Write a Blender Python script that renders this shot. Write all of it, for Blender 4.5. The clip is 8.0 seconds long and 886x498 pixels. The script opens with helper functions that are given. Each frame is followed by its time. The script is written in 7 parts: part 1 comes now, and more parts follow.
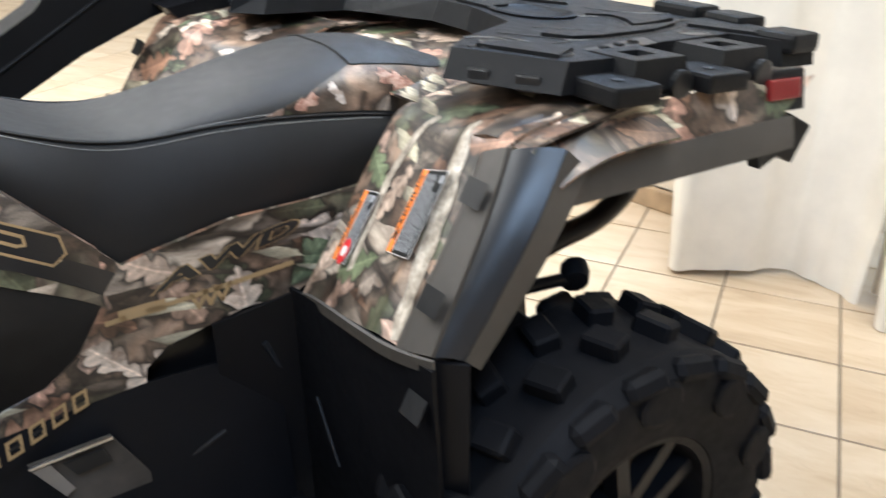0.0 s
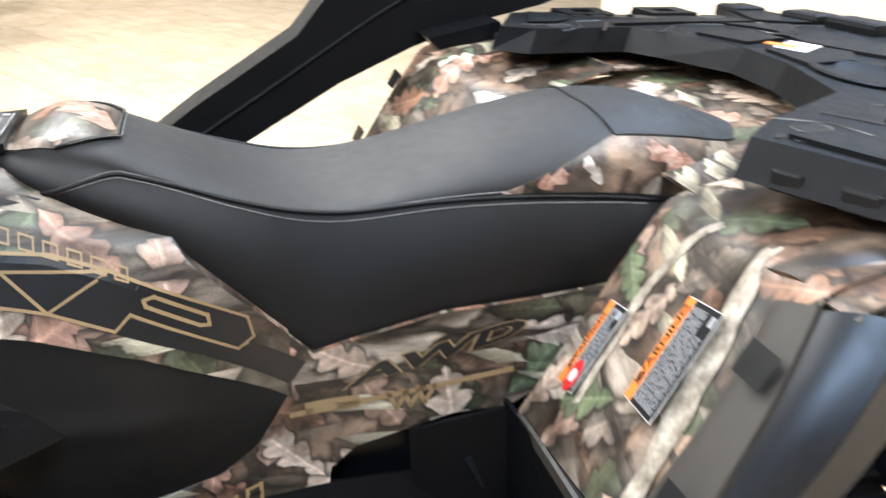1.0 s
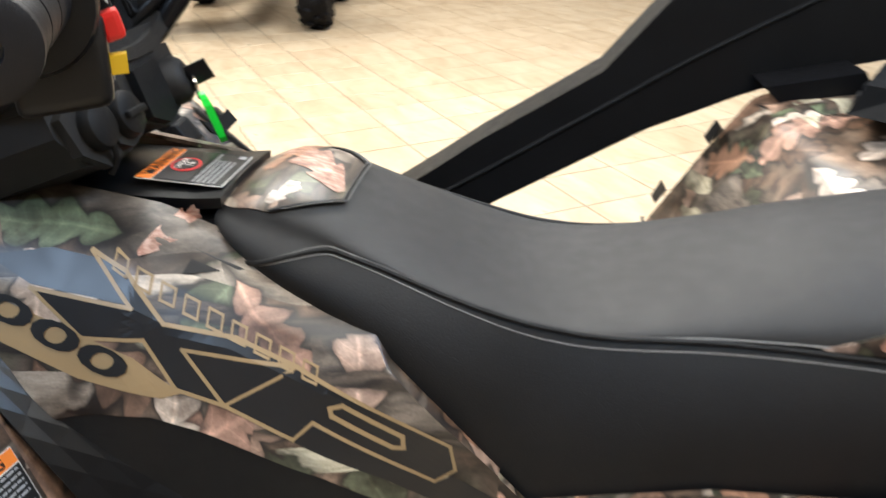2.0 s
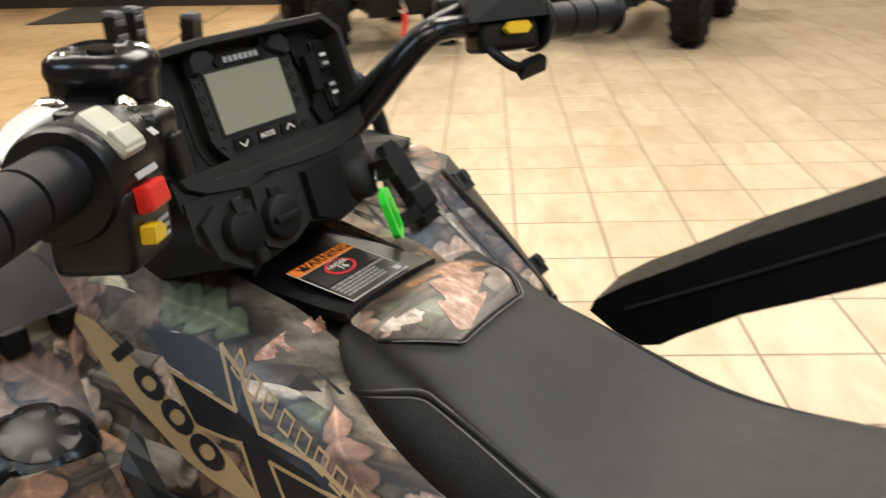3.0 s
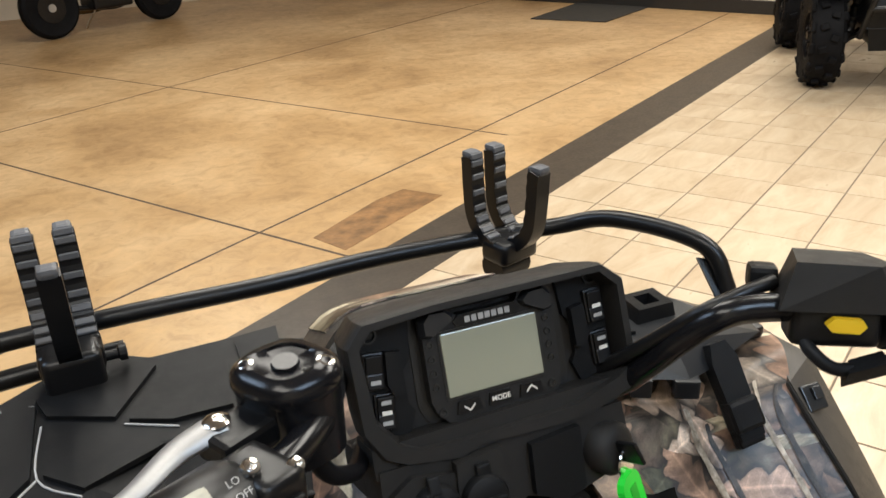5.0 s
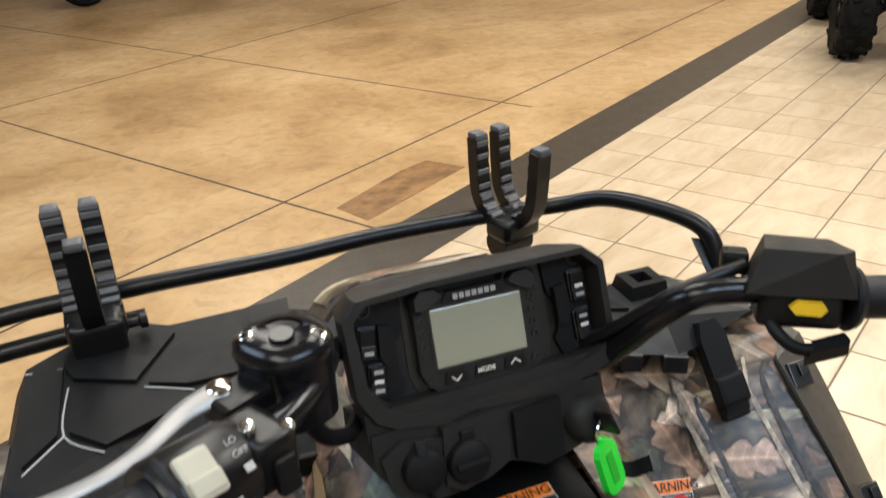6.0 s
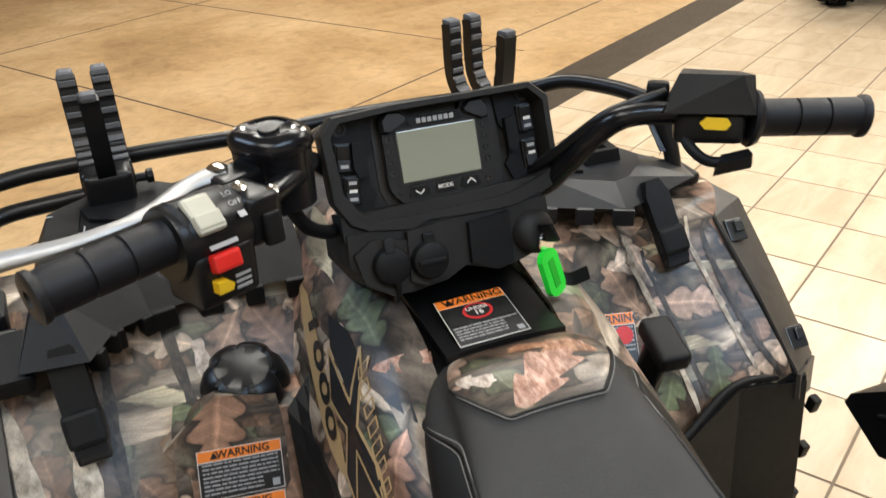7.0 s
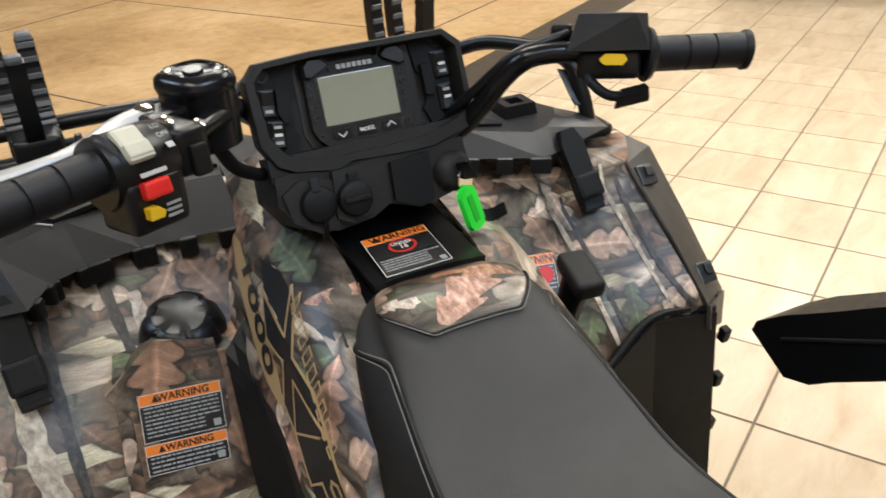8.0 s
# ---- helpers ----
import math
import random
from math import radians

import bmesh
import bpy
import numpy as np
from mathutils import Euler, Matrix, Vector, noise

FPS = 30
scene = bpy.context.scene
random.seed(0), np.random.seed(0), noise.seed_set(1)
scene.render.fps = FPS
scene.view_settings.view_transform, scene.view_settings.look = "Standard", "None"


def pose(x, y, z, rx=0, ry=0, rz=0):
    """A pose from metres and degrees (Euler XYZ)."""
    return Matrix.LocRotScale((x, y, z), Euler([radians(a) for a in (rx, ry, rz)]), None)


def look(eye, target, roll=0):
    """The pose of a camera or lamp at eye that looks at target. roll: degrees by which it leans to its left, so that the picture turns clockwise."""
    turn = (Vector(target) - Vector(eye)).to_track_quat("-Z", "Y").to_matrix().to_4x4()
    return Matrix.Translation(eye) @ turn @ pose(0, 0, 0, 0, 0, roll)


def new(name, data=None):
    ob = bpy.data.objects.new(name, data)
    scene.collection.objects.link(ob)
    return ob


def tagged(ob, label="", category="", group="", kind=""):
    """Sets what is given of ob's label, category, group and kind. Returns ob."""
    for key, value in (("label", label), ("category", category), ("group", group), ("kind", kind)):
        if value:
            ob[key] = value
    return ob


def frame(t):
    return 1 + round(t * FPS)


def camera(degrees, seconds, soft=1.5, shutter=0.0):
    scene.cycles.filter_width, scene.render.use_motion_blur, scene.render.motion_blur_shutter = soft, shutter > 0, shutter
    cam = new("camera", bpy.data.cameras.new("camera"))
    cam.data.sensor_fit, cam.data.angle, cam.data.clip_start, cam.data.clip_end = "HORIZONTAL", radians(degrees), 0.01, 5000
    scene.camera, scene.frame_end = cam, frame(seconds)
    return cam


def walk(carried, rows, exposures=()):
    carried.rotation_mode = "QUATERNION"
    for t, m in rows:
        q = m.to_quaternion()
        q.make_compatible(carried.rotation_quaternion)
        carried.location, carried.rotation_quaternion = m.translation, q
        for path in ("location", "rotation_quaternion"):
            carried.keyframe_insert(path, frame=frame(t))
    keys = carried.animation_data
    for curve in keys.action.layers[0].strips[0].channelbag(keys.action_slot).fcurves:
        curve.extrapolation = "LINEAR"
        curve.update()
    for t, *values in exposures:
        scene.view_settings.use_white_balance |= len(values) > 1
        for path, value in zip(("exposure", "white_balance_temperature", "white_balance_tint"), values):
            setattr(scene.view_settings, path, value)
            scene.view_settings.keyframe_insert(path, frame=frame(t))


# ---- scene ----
cam = camera(56.0, 8.0, shutter=0.4)
# seconds, eye x, y, z, yaw from ahead to the left, pitch up, roll
ROWS = [
    (0.0, -1.1117, 0.9046, 1.1137, -125.85, -25.30, 0.79),
    (0.5, -1.0286, 0.8428, 1.1397, -116.10, -25.39, 0.20),
    (1.0, -0.9022, 0.7613, 1.1311, -105.75, -25.29, -0.24),
    (1.5, -0.7954, 0.6997, 1.1334, -93.88, -25.26, -0.72),
    (1.7, -0.7453, 0.6944, 1.1344, -89.10, -25.30, -0.88),
    (2.8, -0.5491, 0.5772, 1.2048, -61.82, -24.66, -2.17),
    (3.0, -0.5158, 0.5363, 1.2249, -55.61, -24.54, -2.35),
    (3.5, -0.4432, 0.4817, 1.2587, -41.92, -24.18, -2.85),
    (4.0, -0.3731, 0.4897, 1.3072, -31.74, -23.37, -3.61),
    (4.5, -0.3011, 0.5333, 1.3667, -24.77, -23.78, -3.55),
    (4.7, -0.2789, 0.5478, 1.3879, -23.43, -23.82, -3.52),
    (5.8, -0.2287, 0.5170, 1.4569, -19.97, -25.49, -3.78),
    (6.0, -0.2381, 0.4942, 1.4470, -19.74, -26.06, -3.78),
    (6.5, -0.2581, 0.3975, 1.4094, -19.54, -27.57, -3.75),
    (7.0, -0.2751, 0.3146, 1.3771, -19.69, -28.49, -3.76),
    (7.5, -0.2826, 0.2657, 1.3665, -20.49, -28.97, -3.68),
    (8.0, -0.2899, 0.2352, 1.3443, -24.20, -29.06, -4.06),
]


def held(x, y, z, yaw, pitch, roll):
    yaw, pitch = radians(yaw), radians(pitch)
    ahead = Vector((-math.sin(yaw) * math.cos(pitch), math.cos(yaw) * math.cos(pitch), math.sin(pitch)))
    return look((x, y, z), Vector((x, y, z)) + ahead, roll)


EXPOSURES = [(0.0, 0.68, 5500, 10), (0.5, 0.97, 5500, 10), (1.0, 0.95, 5500, 10), (1.5, 0.73, 5650, 10), (2.0, 0.56, 5800, 10), (2.8, -0.10, 6450, 10), (3.1, 0.05, 6250, 10), (3.5, 0.0, 6100, 10), (4.5, -0.08, 6050, 10), (6.0, -0.16, 6000, 10), (7.0, 0.0, 6000, 10), (8.0, -0.04, 6000, 10)]
walk(cam, [(t, held(*row)) for t, *row in ROWS], EXPOSURES)

# ---- world and light ----
world = bpy.data.worlds.new("showroom")
scene.world = world
world.use_nodes = True
world.node_tree.nodes["Background"].inputs[0].default_value = (0.95, 0.92, 0.85, 1)
world.node_tree.nodes["Background"].inputs[1].default_value = 0.03


def overhead_lamp(x, y, sx, sy, watts, turn=0.0, tint=(1, 1, 1)):
    lamp = bpy.data.lights.new("overhead_light", "AREA")
    lamp.shape, lamp.size, lamp.size_y = "RECTANGLE", sx, sy
    lamp.energy, lamp.color = watts, tint
    ob = new("overhead_light", lamp)
    ob.matrix_world = pose(x, y, 3.93, 0, 0, turn)
    return ob


# COOL stands in for window daylight; no windows are built, so it hangs overhead
COOL, WARM = (0.66, 0.82, 1.0), (1.0, 0.92, 0.78)
# none are in view; the last is added to brighten the far tiles
for lx, ly, power, tint in ((-3.0, 2.2, 100, COOL), (-1.0, -0.6, 90, WARM), (1.4, -2.2, 120, COOL), (0.6, 3.2, 120, WARM), (3.0, 1.2, 190, WARM), (0.6, 6.8, 170, WARM), (5.4, 5.2, 160, WARM), (8.4, 1.6, 75, WARM)):
    overhead_lamp(lx, ly, 1.2, 2.4, power, 30.5, tint)


# ---- materials ----
def shader(name):
    m = bpy.data.materials.new(name)
    m.use_nodes = True
    return m, m.node_tree.nodes, m.node_tree.links, m.node_tree.nodes["Principled BSDF"]


def ramp(nodes, links, src, stops, mode="LINEAR"):
    r = nodes.new("ShaderNodeValToRGB")
    r.color_ramp.interpolation = mode
    e = r.color_ramp.elements
    while len(e) < len(stops):
        e.new(0.5)
    for k, (at, c) in zip(e, stops):
        k.position = at
        k.color = (*c, 1) if len(c) == 3 else c
    links.new(src, r.inputs[0])
    return r.outputs[0]


def noise_tex(nodes, links, vec, scale, detail=4.0, rough=0.55, warp=0.0):
    n = nodes.new("ShaderNodeTexNoise")
    n.inputs["Scale"].default_value, n.inputs["Detail"].default_value = scale, detail
    n.inputs["Roughness"].default_value, n.inputs["Distortion"].default_value = rough, warp
    links.new(vec, n.inputs["Vector"])
    return n


def position(nodes, links, turn=(0, 0, 0), scale=(1, 1, 1), shift=(0, 0, 0)):
    g, mp = nodes.new("ShaderNodeNewGeometry"), nodes.new("ShaderNodeMapping")
    mp.inputs["Rotation"].default_value = [radians(a) for a in turn]
    mp.inputs["Scale"].default_value, mp.inputs["Location"].default_value = scale, shift
    links.new(g.outputs["Position"], mp.inputs["Vector"])
    return mp.outputs[0]


def mixed(nodes, links, fac, a, b, mode="MIX"):
    m = nodes.new("ShaderNodeMix")
    m.data_type, m.blend_type = "RGBA", mode
    for sock, v in ((m.inputs[0], fac), (m.inputs[6], a), (m.inputs[7], b)):
        if isinstance(v, (int, float)):
            sock.default_value = v
        elif isinstance(v, tuple):
            sock.default_value = (*v, 1)
        else:
            links.new(v, sock)
    return m.outputs[2]


def maths(nodes, links, op, a, b=0.0, clamp=False):
    m = nodes.new("ShaderNodeMath")
    m.operation, m.use_clamp = op, clamp
    for sock, v in zip(m.inputs, (a, b)):
        if isinstance(v, (int, float)):
            sock.default_value = v
        else:
            links.new(v, sock)
    return m.outputs[0]


def bumped(nodes, links, bsdf, height, strength, distance):
    b = nodes.new("ShaderNodeBump")
    b.inputs["Strength"].default_value, b.inputs["Distance"].default_value = strength, distance
    links.new(height, b.inputs["Height"])
    links.new(b.outputs[0], bsdf.inputs["Normal"])


def surface(name, color, rough=0.5, metal=0.0, grain=0.0, grain_scale=900.0, spots=0.12, coat=0.0, spec=0.5):
    """A material of one colour with soft stains, gloss that varies and a fine grain."""
    m, n, l, b = shader(name)
    vec = position(n, l)
    big = noise_tex(n, l, vec, 11.0, 5.0)
    low, high = tuple(c * (1 - spots) for c in color), tuple(min(1, c * (1 + spots)) for c in color)
    l.new(ramp(n, l, big.outputs[0], ((0.3, low), (0.7, high))), b.inputs["Base Color"])
    mid = noise_tex(n, l, vec, 55.0, 4.0)
    l.new(ramp(n, l, mid.outputs[0], ((0.25, (rough * 0.85,) * 3), (0.75, (min(1, rough * 1.15),) * 3))), b.inputs["Roughness"])
    b.inputs["Metallic"].default_value = metal
    b.inputs["Specular IOR Level"].default_value = spec
    b.inputs["Coat Weight"].default_value = coat
    if grain:
        fine = noise_tex(n, l, vec, grain_scale, 2.0)
        bumped(n, l, b, fine.outputs[0], grain, 0.0006)
    return m


def camo_material():
    """A printed woodland pattern on the panels' own flat coordinates, in metres: litter, sticks, grass and lobed leaves in layers."""
    m, n, l, b = shader("camouflage")
    uv = n.new("ShaderNodeTexCoord").outputs["UV"]

    def mapped(vec, turn=0.0, scale=(1, 1, 1), shift=(0, 0, 0)):
        mp = n.new("ShaderNodeMapping")
        mp.inputs["Rotation"].default_value = (0, 0, radians(turn))
        mp.inputs["Scale"].default_value, mp.inputs["Location"].default_value = scale, shift
        l.new(vec, mp.inputs["Vector"])
        return mp.outputs[0]

    def bent(vec, scale, detail, amount):
        wob = noise_tex(n, l, vec, scale, detail)
        add = n.new("ShaderNodeVectorMath")
        add.operation = "MULTIPLY_ADD"
        l.new(wob.outputs["Color"], add.inputs[0])
        add.inputs[1].default_value = (amount, amount, 0)
        l.new(vec, add.inputs[2])
        return add.outputs[0]

    def cells(vec, spread=0.9):
        """Scattered centres: each place's offset from the nearest one, and three random numbers of that centre."""
        vo = n.new("ShaderNodeTexVoronoi")
        vo.voronoi_dimensions = "2D"
        vo.inputs["Scale"].default_value, vo.inputs["Randomness"].default_value = 1.0, spread
        l.new(vec, vo.inputs["Vector"])
        off = n.new("ShaderNodeVectorMath")
        off.operation = "SUBTRACT"
        l.new(vec, off.inputs[0])
        l.new(vo.outputs["Position"], off.inputs[1])
        sep = n.new("ShaderNodeSeparateColor")
        l.new(vo.outputs["Color"], sep.inputs[0])
        return off.outputs[0], sep.outputs

    def split(vec):
        sx = n.new("ShaderNodeSeparateXYZ")
        l.new(vec, sx.inputs[0])
        return sx.outputs[0], sx.outputs[1]

    def op(kind, a, c=0.0, clamp=False):
        return maths(n, l, kind, a, c, clamp)

    def grey(v):
        return (v, v, v)

    wavy = bent(bent(uv, 7.0, 2.0, 0.05), 40.0, 3.0, 0.008)

    # litter and bark underneath
    base = noise_tex(n, l, wavy, 16.0, 8.0, 0.62, 0.4)
    col = ramp(n, l, base.outputs[0], ((0.30, (0.012, 0.009, 0.007)), (0.42, (0.060, 0.045, 0.034)), (0.52, (0.150, 0.120, 0.092)), (0.64, (0.250, 0.205, 0.160)), (0.80, (0.40, 0.34, 0.28))))
    patch = noise_tex(n, l, uv, 9.0, 2.0)
    hue = ramp(n, l, patch.outputs[0], ((0.34, (0.70, 0.80, 0.66)), (0.45, (0.45, 0.42, 0.40)), (0.56, (1.15, 0.92, 0.78)), (0.68, (1.0, 0.96, 0.92))))
    col = mixed(n, l, 0.85, col, hue, "MULTIPLY")

    def sticks(col, turn, scale, shift, share, half, dark, light):
        """Trunks, twigs and stalks: long shapes lit from one side, with furrows along them and a shadow under them."""
        vec = mapped(bent(uv, 6.0, 2.0, 0.045), turn, scale, shift)
        off, rnd = cells(vec)
        x, y = split(off)
        rough = noise_tex(n, l, mapped(uv, turn, (scale[0] * 9, scale[1] * 1.5, 1)), 1.0, 3.0)
        half_w = op("MULTIPLY", half, op("ADD", op("MULTIPLY", rough.outputs[0], 0.9), op("MULTIPLY", rnd[2], 0.7)))
        inner = op("SUBTRACT", half_w, op("ABSOLUTE", y))
        pick = op("MULTIPLY", op("LESS_THAN", rnd[1], share), op("LESS_THAN", op("ABSOLUTE", x), 0.47))
        shadow = op("MULTIPLY", op("MULTIPLY", op("ADD", inner, 0.10), 9.0, True), pick)
        col = mixed(n, l, op("MULTIPLY", shadow, 0.72), col, (0.010, 0.008, 0.006))
        bark = noise_tex(n, l, mapped(wavy, turn, (scale[0] * 5, scale[1] * 4.5, 1)), 1.0, 6.0, 0.7)
        tone = ramp(n, l, bark.outputs[0], ((0.36, dark), (0.62, light)))
        lit = op("ADD", 0.5, op("DIVIDE", y, op("MULTIPLY", half_w, 2.0)))
        tone = mixed(n, l, 1.0, tone, ramp(n, l, lit, ((0.0, grey(0.38)), (0.55, grey(0.95)), (0.85, grey(1.25)), (1.0, grey(0.8)))), "MULTIPLY")
        return mixed(n, l, op("MULTIPLY", op("MULTIPLY", inner, 60.0, True), pick), col, tone)

    def leaves(col, size, turn, shift, share, stops, width=0.30, lobes=5.0, cut=0.50):
        """Lobed leaves, each turned its own way, with ribs, a lighter half and a shadow under it."""
        vec = mapped(bent(uv, 14.0, 2.0, 0.022), turn, (1 / size, 1 / size, 1), shift)
        off, rnd = cells(vec, 0.85)
        spin = n.new("ShaderNodeVectorRotate")
        spin.rotation_type = "Z_AXIS"
        l.new(off, spin.inputs["Vector"])
        l.new(op("MULTIPLY", rnd[0], 6.283), spin.inputs["Angle"])
        x, y = split(spin.outputs[0])
        ay = op("ABSOLUTE", y)
        sweep = op("SUBTRACT", x, op("MULTIPLY", ay, 0.55))
        t = op("DIVIDE", x, 0.54)
        body = op("POWER", op("MAXIMUM", op("SUBTRACT", 1.0, op("MULTIPLY", t, t)), 0.0), 0.8)
        body = op("MULTIPLY", body, op("ADD", 0.88, op("MULTIPLY", t, 0.30)))
        lobe = op("ADD", 1.0 - cut, op("MULTIPLY", op("ABSOLUTE", op("SINE", op("MULTIPLY", sweep, lobes * 2.9))), cut))
        ragged = noise_tex(n, l, mapped(uv, 0, (7 / size, 7 / size, 1)), 1.0, 2.0)
        wide = op("MULTIPLY", op("MULTIPLY", body, lobe), op("ADD", width * 0.72, op("MULTIPLY", ragged.outputs[0], width * 0.56)))
        inner = op("SUBTRACT", wide, ay)
        pick = op("LESS_THAN", rnd[1], share)
        shadow = op("MULTIPLY", op("MULTIPLY", op("ADD", inner, 0.095), 10.0, True), pick)
        col = mixed(n, l, op("MULTIPLY", shadow, 0.86), col, (0.009, 0.007, 0.006))
        tone = ramp(n, l, rnd[2], stops, "CONSTANT")
        rib = op("ABSOLUTE", op("SUBTRACT", op("FRACT", op("MULTIPLY", sweep, lobes * 1.85)), 0.5))
        ribs = op("MULTIPLY", ramp(n, l, rib, ((0.0, grey(1.25)), (0.06, grey(1.0)), (0.5, grey(0.84)))), ramp(n, l, ay, ((0.0, grey(1.35)), (0.016, grey(1.2)), (0.03, grey(0.88)), (0.2, grey(1.0)))))
        half = ramp(n, l, op("ADD", y, 0.5), ((0.49, grey(0.80)), (0.51, grey(1.10))))
        blot = noise_tex(n, l, mapped(wavy, 0, (3.2 / size, 3.2 / size, 1)), 1.0, 5.0, 0.65)
        mott = ramp(n, l, blot.outputs[0], ((0.32, (0.50, 0.44, 0.40)), (0.50, (1.0, 0.98, 0.96)), (0.70, (1.38, 1.34, 1.30))))
        edge = ramp(n, l, inner, ((0.0, grey(0.55)), (0.05, grey(1.0))))
        for k in (ribs, half, mott, edge):
            tone = mixed(n, l, 1.0, tone, k, "MULTIPLY")
        return mixed(n, l, op("MULTIPLY", op("MULTIPLY", inner, 70.0, True), pick), col, tone)

    DRY = ((0.0, (0.40, 0.245, 0.180)), (0.16, (0.27, 0.155, 0.100)), (0.28, (0.47, 0.37, 0.29)), (0.52, (0.115, 0.140, 0.078)), (0.66, (0.20, 0.125, 0.085)), (0.80, (0.56, 0.47, 0.385)), (0.92, (0.085, 0.062, 0.046)))
    PALE = ((0.0, (0.42, 0.30, 0.235)), (0.20, (0.135, 0.165, 0.100)), (0.38, (0.58, 0.50, 0.43)), (0.64, (0.30, 0.205, 0.150)), (0.82, (0.26, 0.22, 0.18)))
    DARK = ((0.0, (0.055, 0.040, 0.030)), (0.30, (0.085, 0.092, 0.056)), (0.50, (0.150, 0.092, 0.060)), (0.80, (0.21, 0.175, 0.14)))
    col = leaves(col, 0.080, 20, (0.3, 0.7, 0), 0.75, DARK, 0.34, 4.0, 0.35)
    col = sticks(col, 62, (2.1, 9.5, 1), (0.2, 0.4, 0), 0.55, 0.22, (0.040, 0.031, 0.024), (0.235, 0.195, 0.155))
    col = leaves(col, 0.110, -35, (1.7, 0.2, 0), 0.50, PALE, 0.27, 4.0, 0.45)
    col = sticks(col, 104, (2.3, 14.0, 1), (0.9, 0.1, 0), 0.42, 0.17, (0.19, 0.15, 0.115), (0.52, 0.445, 0.355))
    col = sticks(col, 38, (2.7, 26.0, 1), (0.5, 0.3, 0), 0.38, 0.16, (0.020, 0.015, 0.012), (0.105, 0.082, 0.062))
    col = leaves(col, 0.130, 50, (0.6, 2.3, 0), 0.46, DRY, 0.27, 5.0, 0.55)
    col = sticks(col, 82, (3.4, 42.0, 1), (0.1, 0.8, 0), 0.34, 0.14, (0.25, 0.225, 0.15), (0.55, 0.50, 0.37))
    col = leaves(col, 0.090, 75, (2.6, 1.1, 0), 0.34, DRY, 0.27, 4.0, 0.55)
    zone = noise_tex(n, l, mapped(bent(uv, 9.0, 2.0, 0.06), 30, (1.0, 1.7, 1), (0.4, 0.2, 0)), 6.5, 3.0, 0.55)
    col = mixed(n, l, 1.0, col, ramp(n, l, zone.outputs[0], ((0.35, (0.34, 0.31, 0.28)), (0.46, (1.0, 0.97, 0.94)), (0.62, (1.45, 1.42, 1.38)))), "MULTIPLY")
    fine = noise_tex(n, l, uv, 420.0, 3.0, 0.7)
    col = mixed(n, l, 1.0, col, ramp(n, l, fine.outputs[0], ((0.3, grey(0.80)), (0.7, grey(1.16)))), "MULTIPLY")
    l.new(col, b.inputs["Base Color"])
    b.inputs["Roughness"].default_value = 0.42
    b.inputs["Coat Weight"].default_value = 0.10
    b.inputs["Coat Roughness"].default_value = 0.20
    bumped(n, l, b, noise_tex(n, l, position(n, l), 35.0, 2.0).outputs[0], 0.04, 0.002)
    return m


def tile_material():
    m, n, l, b = shader("floor_tile")
    info, geo = n.new("ShaderNodeObjectInfo"), n.new("ShaderNodeNewGeometry")
    rnd = maths(n, l, "FRACT", maths(n, l, "ADD", maths(n, l, "MULTIPLY", info.outputs["Random"], 7.31), geo.outputs["Random Per Island"]))
    vec = position(n, l, (0, 0, -30.86))
    shift = n.new("ShaderNodeVectorMath")
    shift.operation = "ADD"
    comb = n.new("ShaderNodeCombineXYZ")
    l.new(maths(n, l, "MULTIPLY", rnd, 37.0), comb.inputs[0])
    l.new(maths(n, l, "MULTIPLY", rnd, 91.0), comb.inputs[1])
    l.new(vec, shift.inputs[0])
    l.new(comb.outputs[0], shift.inputs[1])
    mp = n.new("ShaderNodeMapping")
    mp.inputs["Scale"].default_value = (3.0, 9.0, 3.0)
    l.new(shift.outputs[0], mp.inputs["Vector"])
    cloud = noise_tex(n, l, mp.outputs[0], 1.0, 6.0, 0.62, 0.6)
    col = ramp(n, l, cloud.outputs[0], ((0.25, (0.40, 0.29, 0.18)), (0.42, (0.50, 0.385, 0.255)), (0.58, (0.565, 0.455, 0.32)), (0.8, (0.62, 0.52, 0.385))))
    tint = ramp(n, l, rnd, ((0.0, (0.92, 0.90, 0.87)), (0.5, (0.99, 0.985, 0.97)), (1.0, (1.03, 1.03, 1.02))))
    col = mixed(n, l, 1.0, col, tint, "MULTIPLY")
    vein = noise_tex(n, l, shift.outputs[0], 14.0, 6.0, 0.7, 1.2)
    col = mixed(n, l, ramp(n, l, vein.outputs[0], ((0.60, (0, 0, 0)), (0.72, (0.35, 0.35, 0.35)))), col, (0.33, 0.24, 0.15))
    l.new(col, b.inputs["Base Color"])
    l.new(ramp(n, l, cloud.outputs[0], ((0.3, (0.37,) * 3), (0.7, (0.27,) * 3))), b.inputs["Roughness"])
    bumped(n, l, b, noise_tex(n, l, vec, 60.0, 3.0).outputs[0], 0.06, 0.002)
    return m


